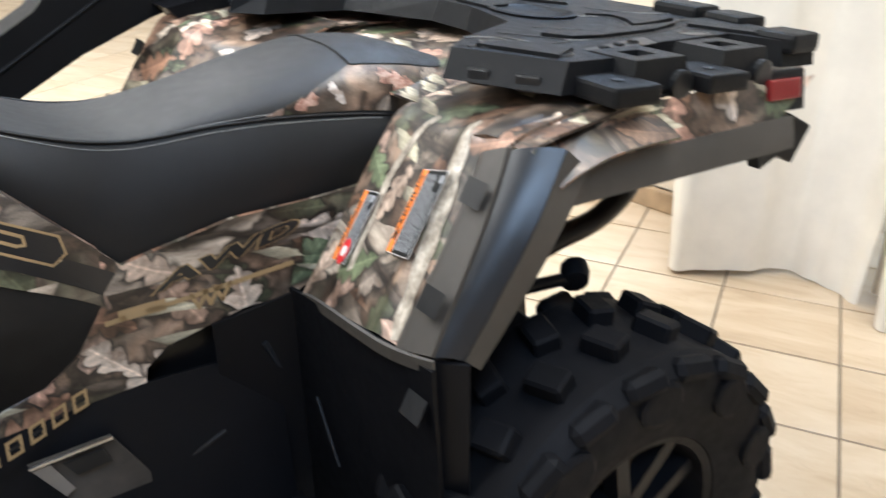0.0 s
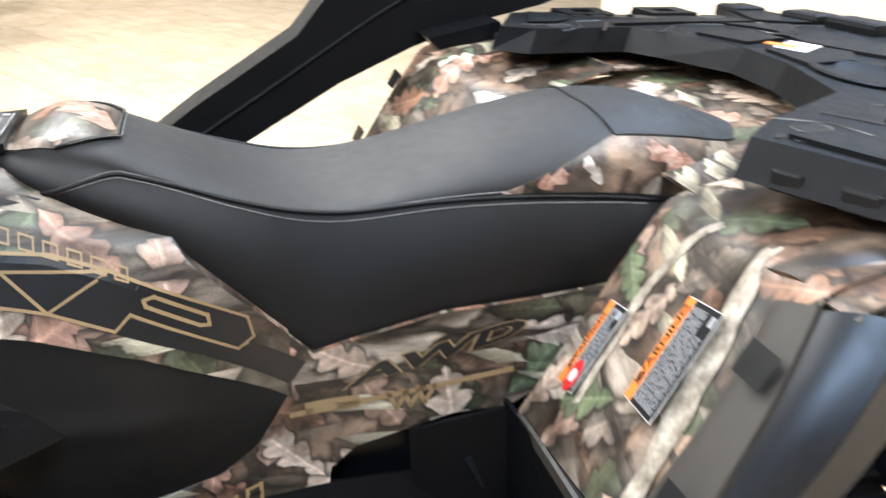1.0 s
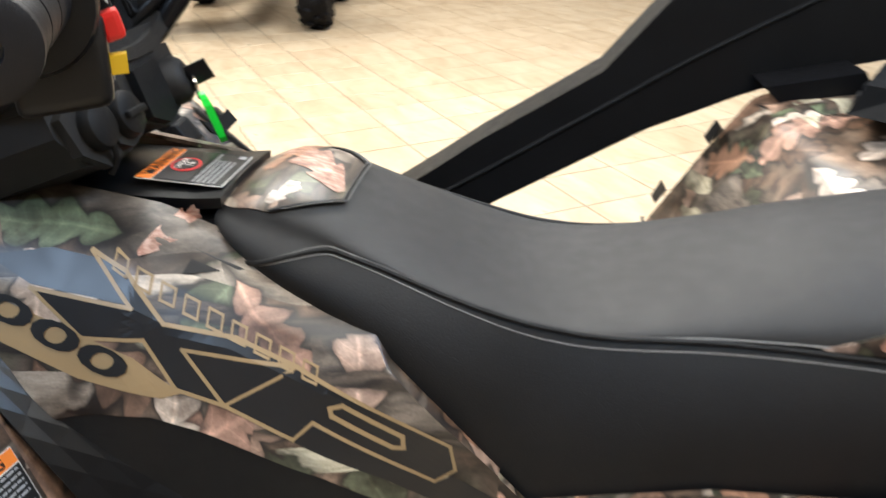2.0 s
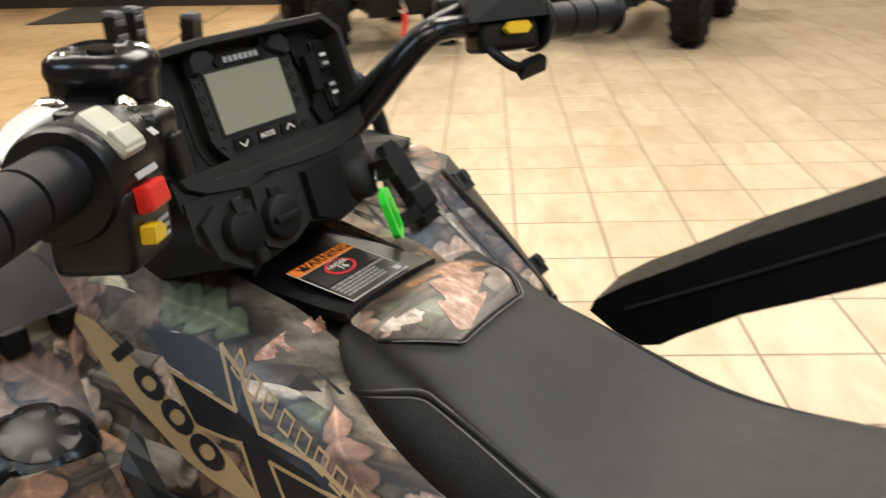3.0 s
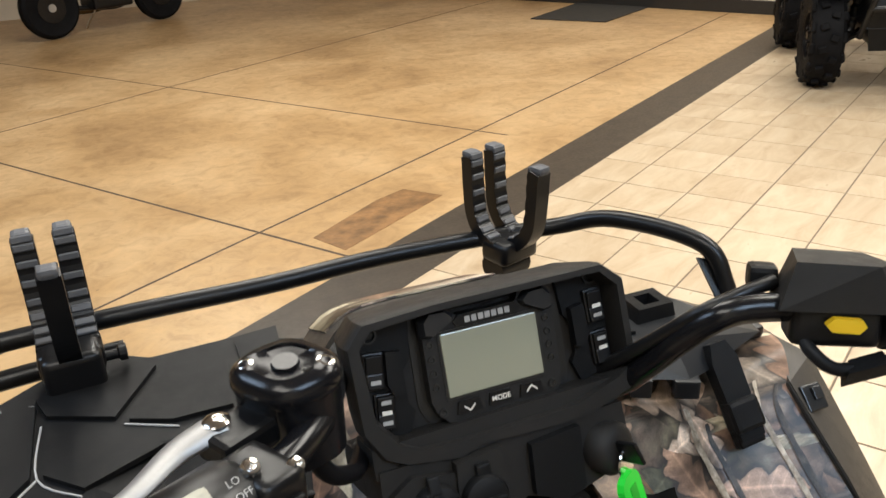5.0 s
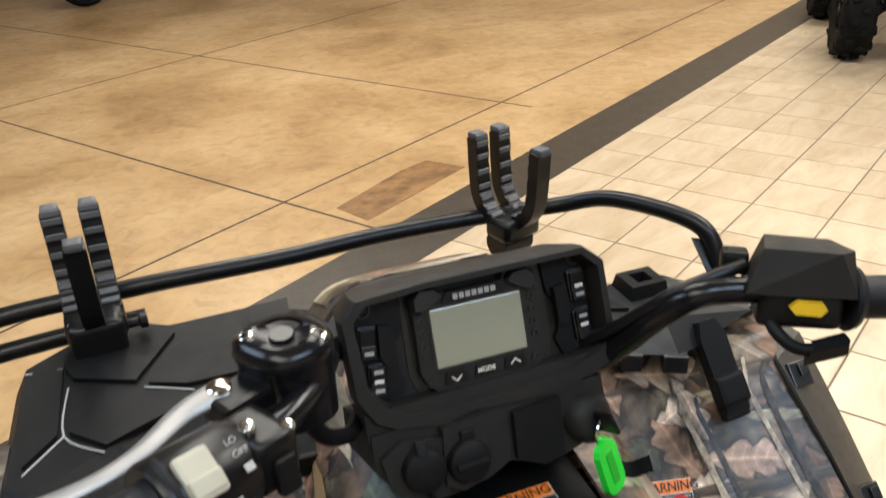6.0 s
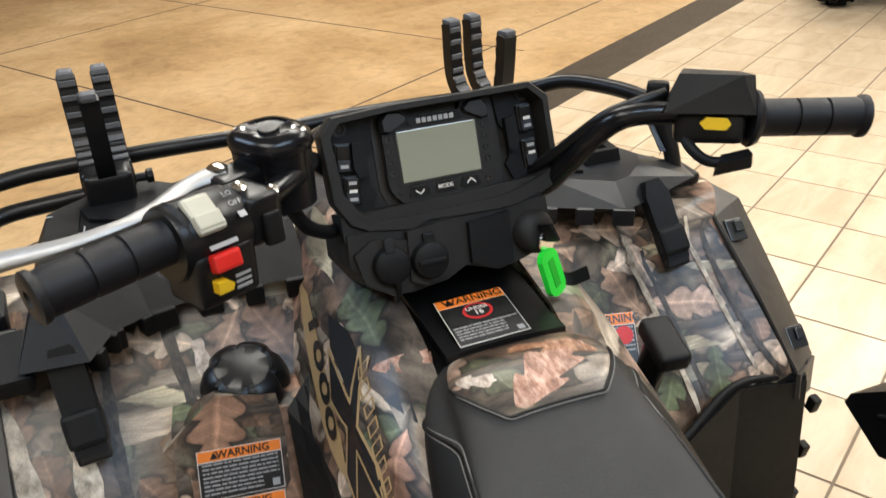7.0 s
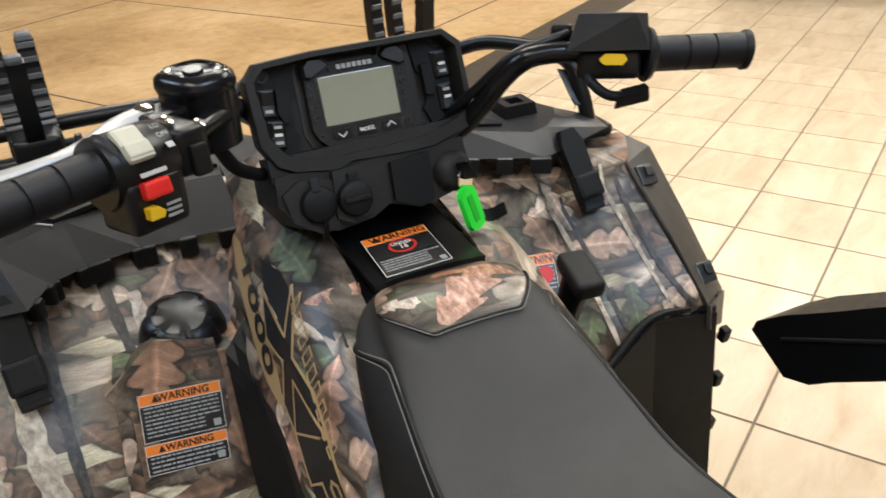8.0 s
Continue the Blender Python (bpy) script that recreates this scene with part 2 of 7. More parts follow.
def concrete_material():
    m, n, l, b = shader("stained_concrete")
    vec = position(n, l)
    big, small = noise_tex(n, l, vec, 0.9, 7.0, 0.62, 0.5), noise_tex(n, l, vec, 9.0, 8.0, 0.7, 0.8)
    col = ramp(n, l, big.outputs[0], ((0.28, (0.30, 0.180, 0.080)), (0.46, (0.44, 0.280, 0.130)), (0.66, (0.57, 0.392, 0.208))))
    col = mixed(n, l, 0.75, col, ramp(n, l, small.outputs[0], ((0.3, (0.70, 0.66, 0.62)), (0.5, (1, 1, 1)), (0.72, (1.22, 1.20, 1.16)))), "MULTIPLY")
    spot = noise_tex(n, l, vec, 26.0, 3.0)
    col = mixed(n, l, ramp(n, l, spot.outputs[0], ((0.70, (0, 0, 0)), (0.76, (0.6, 0.6, 0.6)))), col, (0.12, 0.075, 0.04))
    l.new(col, b.inputs["Base Color"])
    l.new(ramp(n, l, small.outputs[0], ((0.3, (0.42,) * 3), (0.7, (0.30,) * 3))), b.inputs["Roughness"])
    bumped(n, l, b, small.outputs[0], 0.12, 0.004)
    return m


def printed(name, dark, light, stretch):
    """Ink of a printed leaf or limb: veins and blotches in one hue."""
    m, n, l, b = shader(name)
    vec = position(n, l, (30, 20, 40), stretch)
    vein, blot = noise_tex(n, l, vec, 1.0, 6.0, 0.7), noise_tex(n, l, position(n, l), 45.0, 3.0)
    col = ramp(n, l, vein.outputs[0], ((0.32, tuple(c * 0.45 for c in dark)), (0.45, dark), (0.62, light)))
    col = mixed(n, l, 1.0, col, ramp(n, l, blot.outputs[0], ((0.3, (0.6, 0.58, 0.55)), (0.6, (1.1, 1.1, 1.1)))), "MULTIPLY")
    l.new(col, b.inputs["Base Color"])
    b.inputs["Roughness"].default_value = 0.45
    return m


LEAF_PINK = printed("leaf_pink", (0.34, 0.17, 0.115), (0.60, 0.40, 0.31), (120, 50, 120))
LEAF_RUST = printed("leaf_rust", (0.24, 0.105, 0.055), (0.46, 0.26, 0.15), (120, 50, 120))
LEAF_PALE = printed("leaf_pale", (0.40, 0.32, 0.26), (0.68, 0.60, 0.53), (120, 50, 120))
DARK_LIMB = printed("limb_dark", (0.014, 0.011, 0.008), (0.075, 0.058, 0.044), (90, 90, 14))
LIMB = printed("limb_pale", (0.33, 0.28, 0.215), (0.56, 0.49, 0.395), (90, 90, 14))
CAMO = camo_material()
TILE = tile_material()
CONCRETE = concrete_material()
GROUT = surface("grout", (0.17, 0.13, 0.09), 0.8, grain=0.4, grain_scale=300)
BORDER = surface("dark_border", (0.050, 0.038, 0.027), 0.45, grain=0.2, grain_scale=200, spots=0.25)
JOINT = surface("joint_filler", (0.075, 0.050, 0.032), 0.8)
STAIN = surface("worn_stain", (0.22, 0.115, 0.042), 0.5, spots=0.5)
WALL = surface("wall_paint", (0.66, 0.58, 0.46), 0.7, grain=0.2, grain_scale=150, spots=0.04)
BASE = surface("base_paint", (0.02, 0.018, 0.016), 0.5)
# kept dark so that black parts pick up less grey from above
CEIL = surface("ceiling_board", (0.22, 0.20, 0.18), 0.8, spots=0.04)
MAT = surface("mat_fibre", (0.025, 0.023, 0.02), 0.95, grain=0.6, grain_scale=250)
CLOTH = surface("white_cloth", (0.74, 0.69, 0.60), 0.85, grain=0.25, grain_scale=600, spots=0.05)
WOOD = surface("skirting_wood", (0.34, 0.24, 0.14), 0.5, spots=0.3)
BLACK = surface("black_plastic", (0.0052, 0.0054, 0.0060), 0.48, grain=0.5, grain_scale=1500, spots=0.2, spec=0.20)
SATIN = surface("satin_black", (0.0052, 0.0052, 0.0058), 0.34, grain=0.12, grain_scale=900, spec=0.32)
GLOSS = surface("gloss_black", (0.006, 0.006, 0.007), 0.22, spec=0.30)
# glossier, lighter and bluer black, for faces with a blue window sheen
SLEEK = surface("sleek_black", (0.012, 0.013, 0.015), 0.34, grain=0.2, grain_scale=900)
# black plastic darkened for the shade round the footwell; also on hose and strap
GUARD = surface("shaded_dull_black", (0.004, 0.004, 0.005), 0.50, grain=0.3, grain_scale=900, spec=0.15)
POD_PLASTIC = surface("charcoal_plastic", (0.0135, 0.0127, 0.0120), 0.52, grain=0.6, grain_scale=1500, spots=0.15, spec=0.30)
RIM = surface("rim_black", (0.007, 0.007, 0.008), 0.36, grain=0.1, spec=0.18)
TAUPE = surface("brown_black_plastic", (0.050, 0.044, 0.037), 0.46, grain=0.6, grain_scale=1300, spots=0.15)
RUBBER = surface("tyre_rubber", (0.006, 0.006, 0.007), 0.66, grain=0.35, grain_scale=500, spots=0.3, spec=0.10)
GRIP = surface("grip_rubber", (0.006, 0.006, 0.008), 0.50, grain=0.5, grain_scale=1400, spec=0.35)
PRONG = surface("grey_rubber", (0.085, 0.086, 0.092), 0.55, grain=0.3, grain_scale=800)
# lighter than the side vinyl: overhead light on the top is in this colour
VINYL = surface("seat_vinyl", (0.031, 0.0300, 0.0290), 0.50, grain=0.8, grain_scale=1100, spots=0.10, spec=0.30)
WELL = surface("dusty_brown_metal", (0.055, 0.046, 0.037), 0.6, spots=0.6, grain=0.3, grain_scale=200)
# the same vinyl kept darker, as the sides catch less light
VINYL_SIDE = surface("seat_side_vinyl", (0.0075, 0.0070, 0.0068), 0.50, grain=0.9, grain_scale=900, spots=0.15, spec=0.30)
THREAD = surface("grey_thread", (0.20, 0.195, 0.185), 0.8)
CHROME = surface("bright_metal", (0.72, 0.70, 0.66), 0.16, metal=1.0)
BRONZE = surface("dark_brass", (0.10, 0.075, 0.045), 0.28, metal=1.0)
ALLOY = surface("cast_alloy", (0.42, 0.415, 0.41), 0.50, metal=0.9, grain=0.2, grain_scale=400)
RED = surface("red_switch", (0.62, 0.018, 0.012), 0.4)
YELLOW = surface("yellow_switch", (0.72, 0.46, 0.010), 0.4)
GREEN = surface("green_tag", (0.035, 0.72, 0.040), 0.35)
ORANGE = surface("label_orange", (0.82, 0.22, 0.025), 0.45, spots=0.03)
INK = surface("label_black", (0.012, 0.012, 0.012), 0.35, spots=0.03)
PAPER = surface("label_white", (0.68, 0.66, 0.62), 0.5, spots=0.03)
GREY_INK = surface("label_grey", (0.34, 0.34, 0.34), 0.5, spots=0.05)
LABEL_RED = surface("label_red", (0.55, 0.02, 0.02), 0.45, spots=0.03)
GOLD = surface("gold_film", (0.34, 0.23, 0.11), 0.42, spots=0.06)
DECAL = surface("black_film", (0.012, 0.012, 0.013), 0.34, spots=0.1)
CREAM = surface("cream_switch", (0.40, 0.385, 0.31), 0.5)
REFLECT = surface("red_lens", (0.17, 0.012, 0.012), 0.22, coat=0.4)
STRAP = surface("red_strap", (0.55, 0.02, 0.015), 0.7)
LCD = surface("display_glass", (0.25, 0.26, 0.20), 0.10, coat=0.5, spots=0.02)


# ---- mesh helpers ----
def along(keys, y):
    for (y0, z0), (y1, z1) in zip(keys, keys[1:]):
        if y <= y1:
            return z0 + (z1 - z0) * (y - y0) / (y1 - y0)
    return keys[-1][1]


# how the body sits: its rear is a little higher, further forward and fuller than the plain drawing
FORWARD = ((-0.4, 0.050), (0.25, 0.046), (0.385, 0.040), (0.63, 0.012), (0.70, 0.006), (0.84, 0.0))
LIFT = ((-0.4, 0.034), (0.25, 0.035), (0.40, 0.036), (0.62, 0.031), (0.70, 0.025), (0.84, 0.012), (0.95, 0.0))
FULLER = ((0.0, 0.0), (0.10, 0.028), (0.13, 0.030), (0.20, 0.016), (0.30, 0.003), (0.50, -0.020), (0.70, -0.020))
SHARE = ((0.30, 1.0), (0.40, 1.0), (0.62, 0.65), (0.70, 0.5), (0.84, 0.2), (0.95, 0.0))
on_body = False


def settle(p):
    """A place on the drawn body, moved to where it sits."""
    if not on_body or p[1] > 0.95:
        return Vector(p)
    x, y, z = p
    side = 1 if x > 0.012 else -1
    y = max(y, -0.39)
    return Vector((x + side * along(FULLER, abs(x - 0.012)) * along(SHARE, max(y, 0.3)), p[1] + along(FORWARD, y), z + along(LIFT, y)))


prints = 0


def lay_print(me):
    """Flat coordinates in metres for the printed panels: the panel's own plane, or a face's own where it turns away from it."""
    global prints
    prints += 1
    co = np.array([v.co for v in me.vertices])
    mid = co.mean(axis=0)
    nrm = Vector(np.linalg.eigh(np.cov((co - mid).T))[1][:, 0])
    if nrm.dot(Vector((-0.6, -0.2, 0.9))) < 0:
        nrm = -nrm
    lay = me.uv_layers.new(name="UVMap").data

    def axes(k):
        up = Vector((0, 0, 1)) if abs(k.z) < 0.85 else Vector((0, 1, 0))
        v = (up - k * up.dot(k)).normalized()
        return v.cross(k), v

    plane = axes(nrm)
    for q in me.polygons:
        u, v = plane if abs(q.normal.dot(nrm)) > 0.5 else axes(q.normal)
        for li in q.loop_indices:
            p = me.vertices[me.loops[li].vertex_index].co
            lay[li].uv = (p.dot(u) + 0.377 * prints, p.dot(v) + 0.211 * prints)


def part(name, bm, mat, parent=None, label="", smooth=False, angle=40.0):
    """One mesh object under a thing or a part, its corners in world metres."""
    bmesh.ops.recalc_face_normals(bm, faces=bm.faces[:])
    if smooth:
        for f in bm.faces:
            f.smooth = True
        for e in bm.edges:
            e.smooth = len(e.link_faces) == 2 and e.calc_face_angle(0.0) < radians(angle)
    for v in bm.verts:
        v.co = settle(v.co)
    me = bpy.data.meshes.new(name)
    bm.to_mesh(me)
    bm.free()
    me.materials.append(mat)
    if mat is CAMO:
        lay_print(me)
    ob = new(name, me)
    if parent is not None:
        ob.parent = parent
        ob.matrix_parent_inverse = parent.matrix_world.inverted()
    if label:
        ob["label"] = label
    return ob


def empty(name, at, label, category, group="", kind=""):
    ob = new(name)
    ob.matrix_world = Matrix.Translation(at)
    ob.empty_display_size = 0.05
    return tagged(ob, label, category, group, kind)


def bevel(bm, width, segments=2, angle=30.0):
    edges = [e for e in bm.edges if len(e.link_faces) == 2 and e.calc_face_angle(0.0) > radians(angle)]
    if width and edges:
        bmesh.ops.bevel(bm, geom=edges, offset=width, segments=segments, profile=0.6, affect="EDGES", clamp_overlap=True)
    return bm


def box(m, sx, sy, sz, round_by=0.0, segments=2):
    """A box of those sizes centred on the pose m."""
    bm = bmesh.new()
    bmesh.ops.create_cube(bm, size=1.0, matrix=m @ Matrix.Diagonal((sx, sy, sz, 1)))
    return bevel(bm, round_by, segments)


def join(*parts):
    """Several bmeshes as one."""
    bm = parts[0]
    for other in parts[1:]:
        me = bpy.data.meshes.new("join")
        other.to_mesh(me)
        other.free()
        bm.from_mesh(me)
        bpy.data.meshes.remove(me)
    return bm


def scaled(poly, sx, sy, dx=0.0, dy=0.0):
    return [(x * sx + dx, y * sy + dy) for x, y in poly]


def prism(points, m, depth, round_by=0.0, segments=2):
    """A flat outline of (u, v) on the pose m, from 0 to depth along its normal."""
    bm = bmesh.new()
    low = [bm.verts.new(m @ Vector((u, v, 0))) for u, v in points]
    top = [bm.verts.new(m @ Vector((u, v, depth))) for u, v in points]
    bm.faces.new(low[::-1])
    bm.faces.new(top)
    n = len(points)
    for i in range(n):
        bm.faces.new((low[i], low[(i + 1) % n], top[(i + 1) % n], top[i]))
    return bevel(bm, round_by, segments)


def frustum(low, z_low, top, z_top, round_by=0.0, segments=2):
    bm = bmesh.new()
    a = [bm.verts.new((x, y, z_low)) for x, y in low]
    b = [bm.verts.new((x, y, z_top)) for x, y in top]
    bm.faces.new(a[::-1])
    bm.faces.new(b)
    n = len(low)
    for i in range(n):
        bm.faces.new((a[i], a[(i + 1) % n], b[(i + 1) % n], b[i]))
    return bevel(bm, round_by, segments)


def frustum_on(low, top, m, depth, round_by=0.0, segments=2):
    """A block between two flat outlines of (u, v), the second one depth above the pose m."""
    return placed(frustum(low, 0.0, top, depth, round_by, segments), m)


def placed(bm, m):
    bmesh.ops.transform(bm, matrix=m, verts=bm.verts)
    return bm


def flat(points3):
    bm = bmesh.new()
    bm.faces.new([bm.verts.new(p) for p in points3])
    return bm


def curve_through(points, n):
    """n + 1 points on a smooth line through the points, even in the parameter."""
    pts = [Vector(p) for p in points]
    out = []
    for k in range(n + 1):
        s = k / n * (len(pts) - 1)
        i = min(int(s), len(pts) - 2)
        f = s - i
        a, b, c, d = pts[max(i - 1, 0)], pts[i], pts[i + 1], pts[min(i + 2, len(pts) - 1)]
        out.append(0.5 * ((2 * b) + (c - a) * f + (2 * a - 5 * b + 4 * c - d) * f * f + (3 * b - a - 3 * c + d) * f**3))
    return out


def tube(points, radius, sides=12, steps=24, squash=1.0):
    """A round bar through the points; radius is one number or a function of 0..1."""
    line = curve_through(points, steps)
    bm, rings = bmesh.new(), []
    side = None
    for i, p in enumerate(line):
        way = (line[min(i + 1, steps)] - line[max(i - 1, 0)]).normalized()
        if side is None:
            side = way.cross(Vector((0, 0, 1)) if abs(way.z) < 0.9 else Vector((1, 0, 0))).normalized()
        side = (side - way * side.dot(way)).normalized()
        up = side.cross(way)
        r = radius(i / steps) if callable(radius) else radius
        rings.append([bm.verts.new(p + r * (math.cos(a) * side + squash * math.sin(a) * up)) for a in (2 * math.pi * k / sides for k in range(sides))])
    for a, b in zip(rings, rings[1:]):
        for k in range(sides):
            bm.faces.new((a[k], a[(k + 1) % sides], b[(k + 1) % sides], b[k]))
    bm.faces.new(rings[0][::-1])
    bm.faces.new(rings[-1])
    return bm


def turned(profile, m, sides=32, wobble=None):
    """A shape of revolution about the pose's z, from (radius, height) pairs; wobble(angle, i) scales a radius."""
    bm, rings = bmesh.new(), []
    for i, (r, h) in enumerate(profile):
        ring = []
        for k in range(sides):
            a = 2 * math.pi * k / sides
            s = wobble(a, i) if wobble else 1.0
            ring.append(bm.verts.new(m @ Vector((r * s * math.cos(a), r * s * math.sin(a), h))))
        rings.append(ring)
    for a, b in zip(rings, rings[1:]):
        for k in range(sides):
            bm.faces.new((a[k], a[(k + 1) % sides], b[(k + 1) % sides], b[k]))
    bm.faces.new(rings[0][::-1])
    bm.faces.new(rings[-1])
    return bm


def sheet(fn, nu, nv, thick=0.003):
    """A skin fn(u, v) for u, v in 0..1 with a thickness."""
    bm = bmesh.new()
    grid = [[Vector(fn(i / nu, j / nv)) for j in range(nv + 1)] for i in range(nu + 1)]
    a, b = nu // 2, nv // 2
    mid_n = (grid[min(a + 1, nu)][b] - grid[max(a - 1, 0)][b]).cross(grid[a][min(b + 1, nv)] - grid[a][max(b - 1, 0)])
    if mid_n.dot(grid[a][b] - Vector((0.01, 0.6, 0.45))) < 0:   # the thickness goes inwards
        thick = -thick
    top, low = [], []
    for i in range(nu + 1):
        top.append([])
        low.append([])
        for j in range(nv + 1):
            du = grid[min(i + 1, nu)][j] - grid[max(i - 1, 0)][j]
            dv = grid[i][min(j + 1, nv)] - grid[i][max(j - 1, 0)]
            nrm = du.cross(dv)
            nrm = nrm.normalized() if nrm.length > 1e-12 else Vector((0, 0, 1))
            top[-1].append(bm.verts.new(grid[i][j]))
            low[-1].append(bm.verts.new(grid[i][j] - thick * nrm))
    for i in range(nu):
        for j in range(nv):
            bm.faces.new((top[i][j], top[i + 1][j], top[i + 1][j + 1], top[i][j + 1]))
            bm.faces.new((low[i][j], low[i][j + 1], low[i + 1][j + 1], low[i + 1][j]))
    for i in range(nu):
        bm.faces.new((top[i][0], low[i][0], low[i + 1][0], top[i + 1][0]))
        bm.faces.new((top[i][nv], top[i + 1][nv], low[i + 1][nv], low[i][nv]))
    for j in range(nv):
        bm.faces.new((top[0][j], top[0][j + 1], low[0][j + 1], low[0][j]))
        bm.faces.new((top[nu][j], low[nu][j], low[nu][j + 1], top[nu][j + 1]))
    return bm


def quad(a, b, c, d):
    """A bilinear skin with the corners a (0,0), b (1,0), c (1,1), d (0,1)."""
    a, b, c, d = Vector(a), Vector(b), Vector(c), Vector(d)
    return lambda u, v: a * (1 - u) * (1 - v) + b * u * (1 - v) + c * u * v + d * (1 - u) * v


def basis(at, right, up):
    """A pose with its x to the right and its y up the surface."""
    x = Vector(right).normalized()
    z = x.cross(Vector(up)).normalized()
    y = z.cross(x)
    m = Matrix((x, y, z)).transposed().to_4x4()
    m.translation = Vector(at)
    return m


def lettering(name, body, size, m, mat, parent, stretch=1.0, bold=0.0, slant=0.0):
    """Words in the built-in font, flat on the pose m, their middle at its origin."""
    cu = bpy.data.curves.new(name, "FONT")
    cu.body, cu.size, cu.align_x, cu.align_y = body, size, "CENTER", "CENTER"
    cu.offset, cu.shear, cu.resolution_u = bold, slant, 3
    ob = bpy.data.objects.new(name, cu)
    me = bpy.data.meshes.new_from_object(ob)
    bpy.data.objects.remove(ob)
    bpy.data.curves.remove(cu)
    me.transform(m @ Matrix.Diagonal((stretch, 1, 1, 1)))
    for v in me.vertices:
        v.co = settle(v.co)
    me.materials.clear()
    me.materials.append(mat)
    t = new(name, me)
    t.parent = parent
    t.matrix_parent_inverse = parent.matrix_world.inverted()
    return t


# ---- the showroom: floor, walls, ceiling ----
GRID_TURN = 30.86
ACROSS = Vector((math.sin(radians(GRID_TURN)), -math.cos(radians(GRID_TURN)), 0))   # from tile column to column
ALONG = Vector((math.cos(radians(GRID_TURN)), math.sin(radians(GRID_TURN)), 0))     # along a column of tiles
ORIGIN = Vector((1.5938, 2.0465, 0))
CELL = 0.3121


def on_floor(c, r, z=0.0):
    """A place c metres across and r metres along the tile grid."""
    return ORIGIN + ACROSS * c + ALONG * r + Vector((0, 0, z))


def strip_box(c0, c1, r0, r1, z0, z1):
    m = basis(on_floor((c0 + c1) / 2, (r0 + r1) / 2, (z0 + z1) / 2), ALONG, -ACROSS)
    return box(m, r1 - r0, c1 - c0, z1 - z0)


STRIP_IN, STRIP_OUT = -1.800, -1.500
floor = tagged(part("floor", strip_box(STRIP_OUT, 14.0, -12, 14, -0.10, -0.003), GROUT), "sand-coloured grout bed under the square floor tiles", "floor", kind="structure")
border = tagged(part("trim", strip_box(STRIP_IN, STRIP_OUT, -12, 14, -0.10, 0.0005), BORDER), "dark brown border strip between concrete and tiles", "floor border", kind="structure")
slab = tagged(part("floor_concrete", strip_box(-12.0, STRIP_IN, -12, 14, -0.10, -0.001), CONCRETE), "tan stained concrete floor with saw-cut joints", "floor", kind="structure")
for k, (c0, c1, r0, r1) in enumerate(((-2.426, -2.412, -9, 14), (-5.40, -5.386, -9, 14), (-12, STRIP_IN - 0.03, -0.080, -0.066), (-12, -2.2, 1.700, 1.712), (-12, STRIP_IN - 0.03, -4.2, -4.188))):
    part("joint", strip_box(c0, c1, r0, r1, -0.05, -0.0004 + 0.0001 * k), JOINT, slab)
part("stain", prism([(-0.03, 0.0), (0.70, 0.02), (0.68, 0.25), (0.50, 0.27), (0.0, 0.22)], basis(on_floor(-1.935, 0.0, -0.0008), ALONG, -ACROSS), 0.0012), STAIN, slab, "brown worn rectangle on the concrete")

# far walls, round the place
WALL_WAY = Vector((math.cos(radians(-65.5)), math.sin(radians(-65.5)), 0))
WALL_OUT = Vector((-WALL_WAY.y, WALL_WAY.x, 0))
WALL_AT = Vector((5.48, 8.10, 0))
WALL_MID = WALL_AT - WALL_WAY * 3.05
mw = basis(WALL_MID + WALL_OUT * 0.08 + Vector((0, 0, 2.0)), WALL_WAY, (0, 0, 1))
tagged(part("wall_far", box(mw, 15.9, 4.2, 0.16), WALL), "off-white painted showroom wall", "wall", kind="structure")
tagged(part("baseboard", box(basis(WALL_MID - WALL_OUT * 0.012 + Vector((0.0, 0, 0.065)), WALL_WAY, (0, 0, 1)), 15.9, 0.13, 0.024, 0.003), BASE), "black baseboard along the white wall", "baseboard", kind="structure")
for nm, at, way, size in (("wall_left", (-8.2, 1.0, 2.0), (0, 1, 0), 26), ("wall_rear", (0, -6.0, 2.0), (1, 0, 0), 26), ("wall_right", (12.5, 0.0, 2.0), (0, 1, 0), 26), ("wall_return", tuple(WALL_AT + WALL_WAY * 4.82 + WALL_OUT * 3.2 + Vector((0, 0, 2.0))), tuple(WALL_OUT), 6.0), ("wall_front", (-3.0, 13.4, 2.0), (1, 0, 0), 16)):
    tagged(part(nm, box(basis(at, way, (0, 0, 1)), size, 4.2, 0.16), WALL), "plain off-white showroom wall", "wall", kind="structure")
tagged(part("ceiling", box(pose(2.0, 3.5, 4.06), 23, 22, 0.1), CEIL), "showroom ceiling out of view, toned down to reflect less", "ceiling", kind="structure")
tagged(part("door_mat", prism([(-0.52, -0.42), (0.52, -0.45), (0.58, 0.45), (-0.55, 0.42)], basis((4.775, 8.355, 0.0), ALONG, -ACROSS), 0.010, 0.003), MAT), "dark grey ribbed entrance mat on the concrete", "mat")

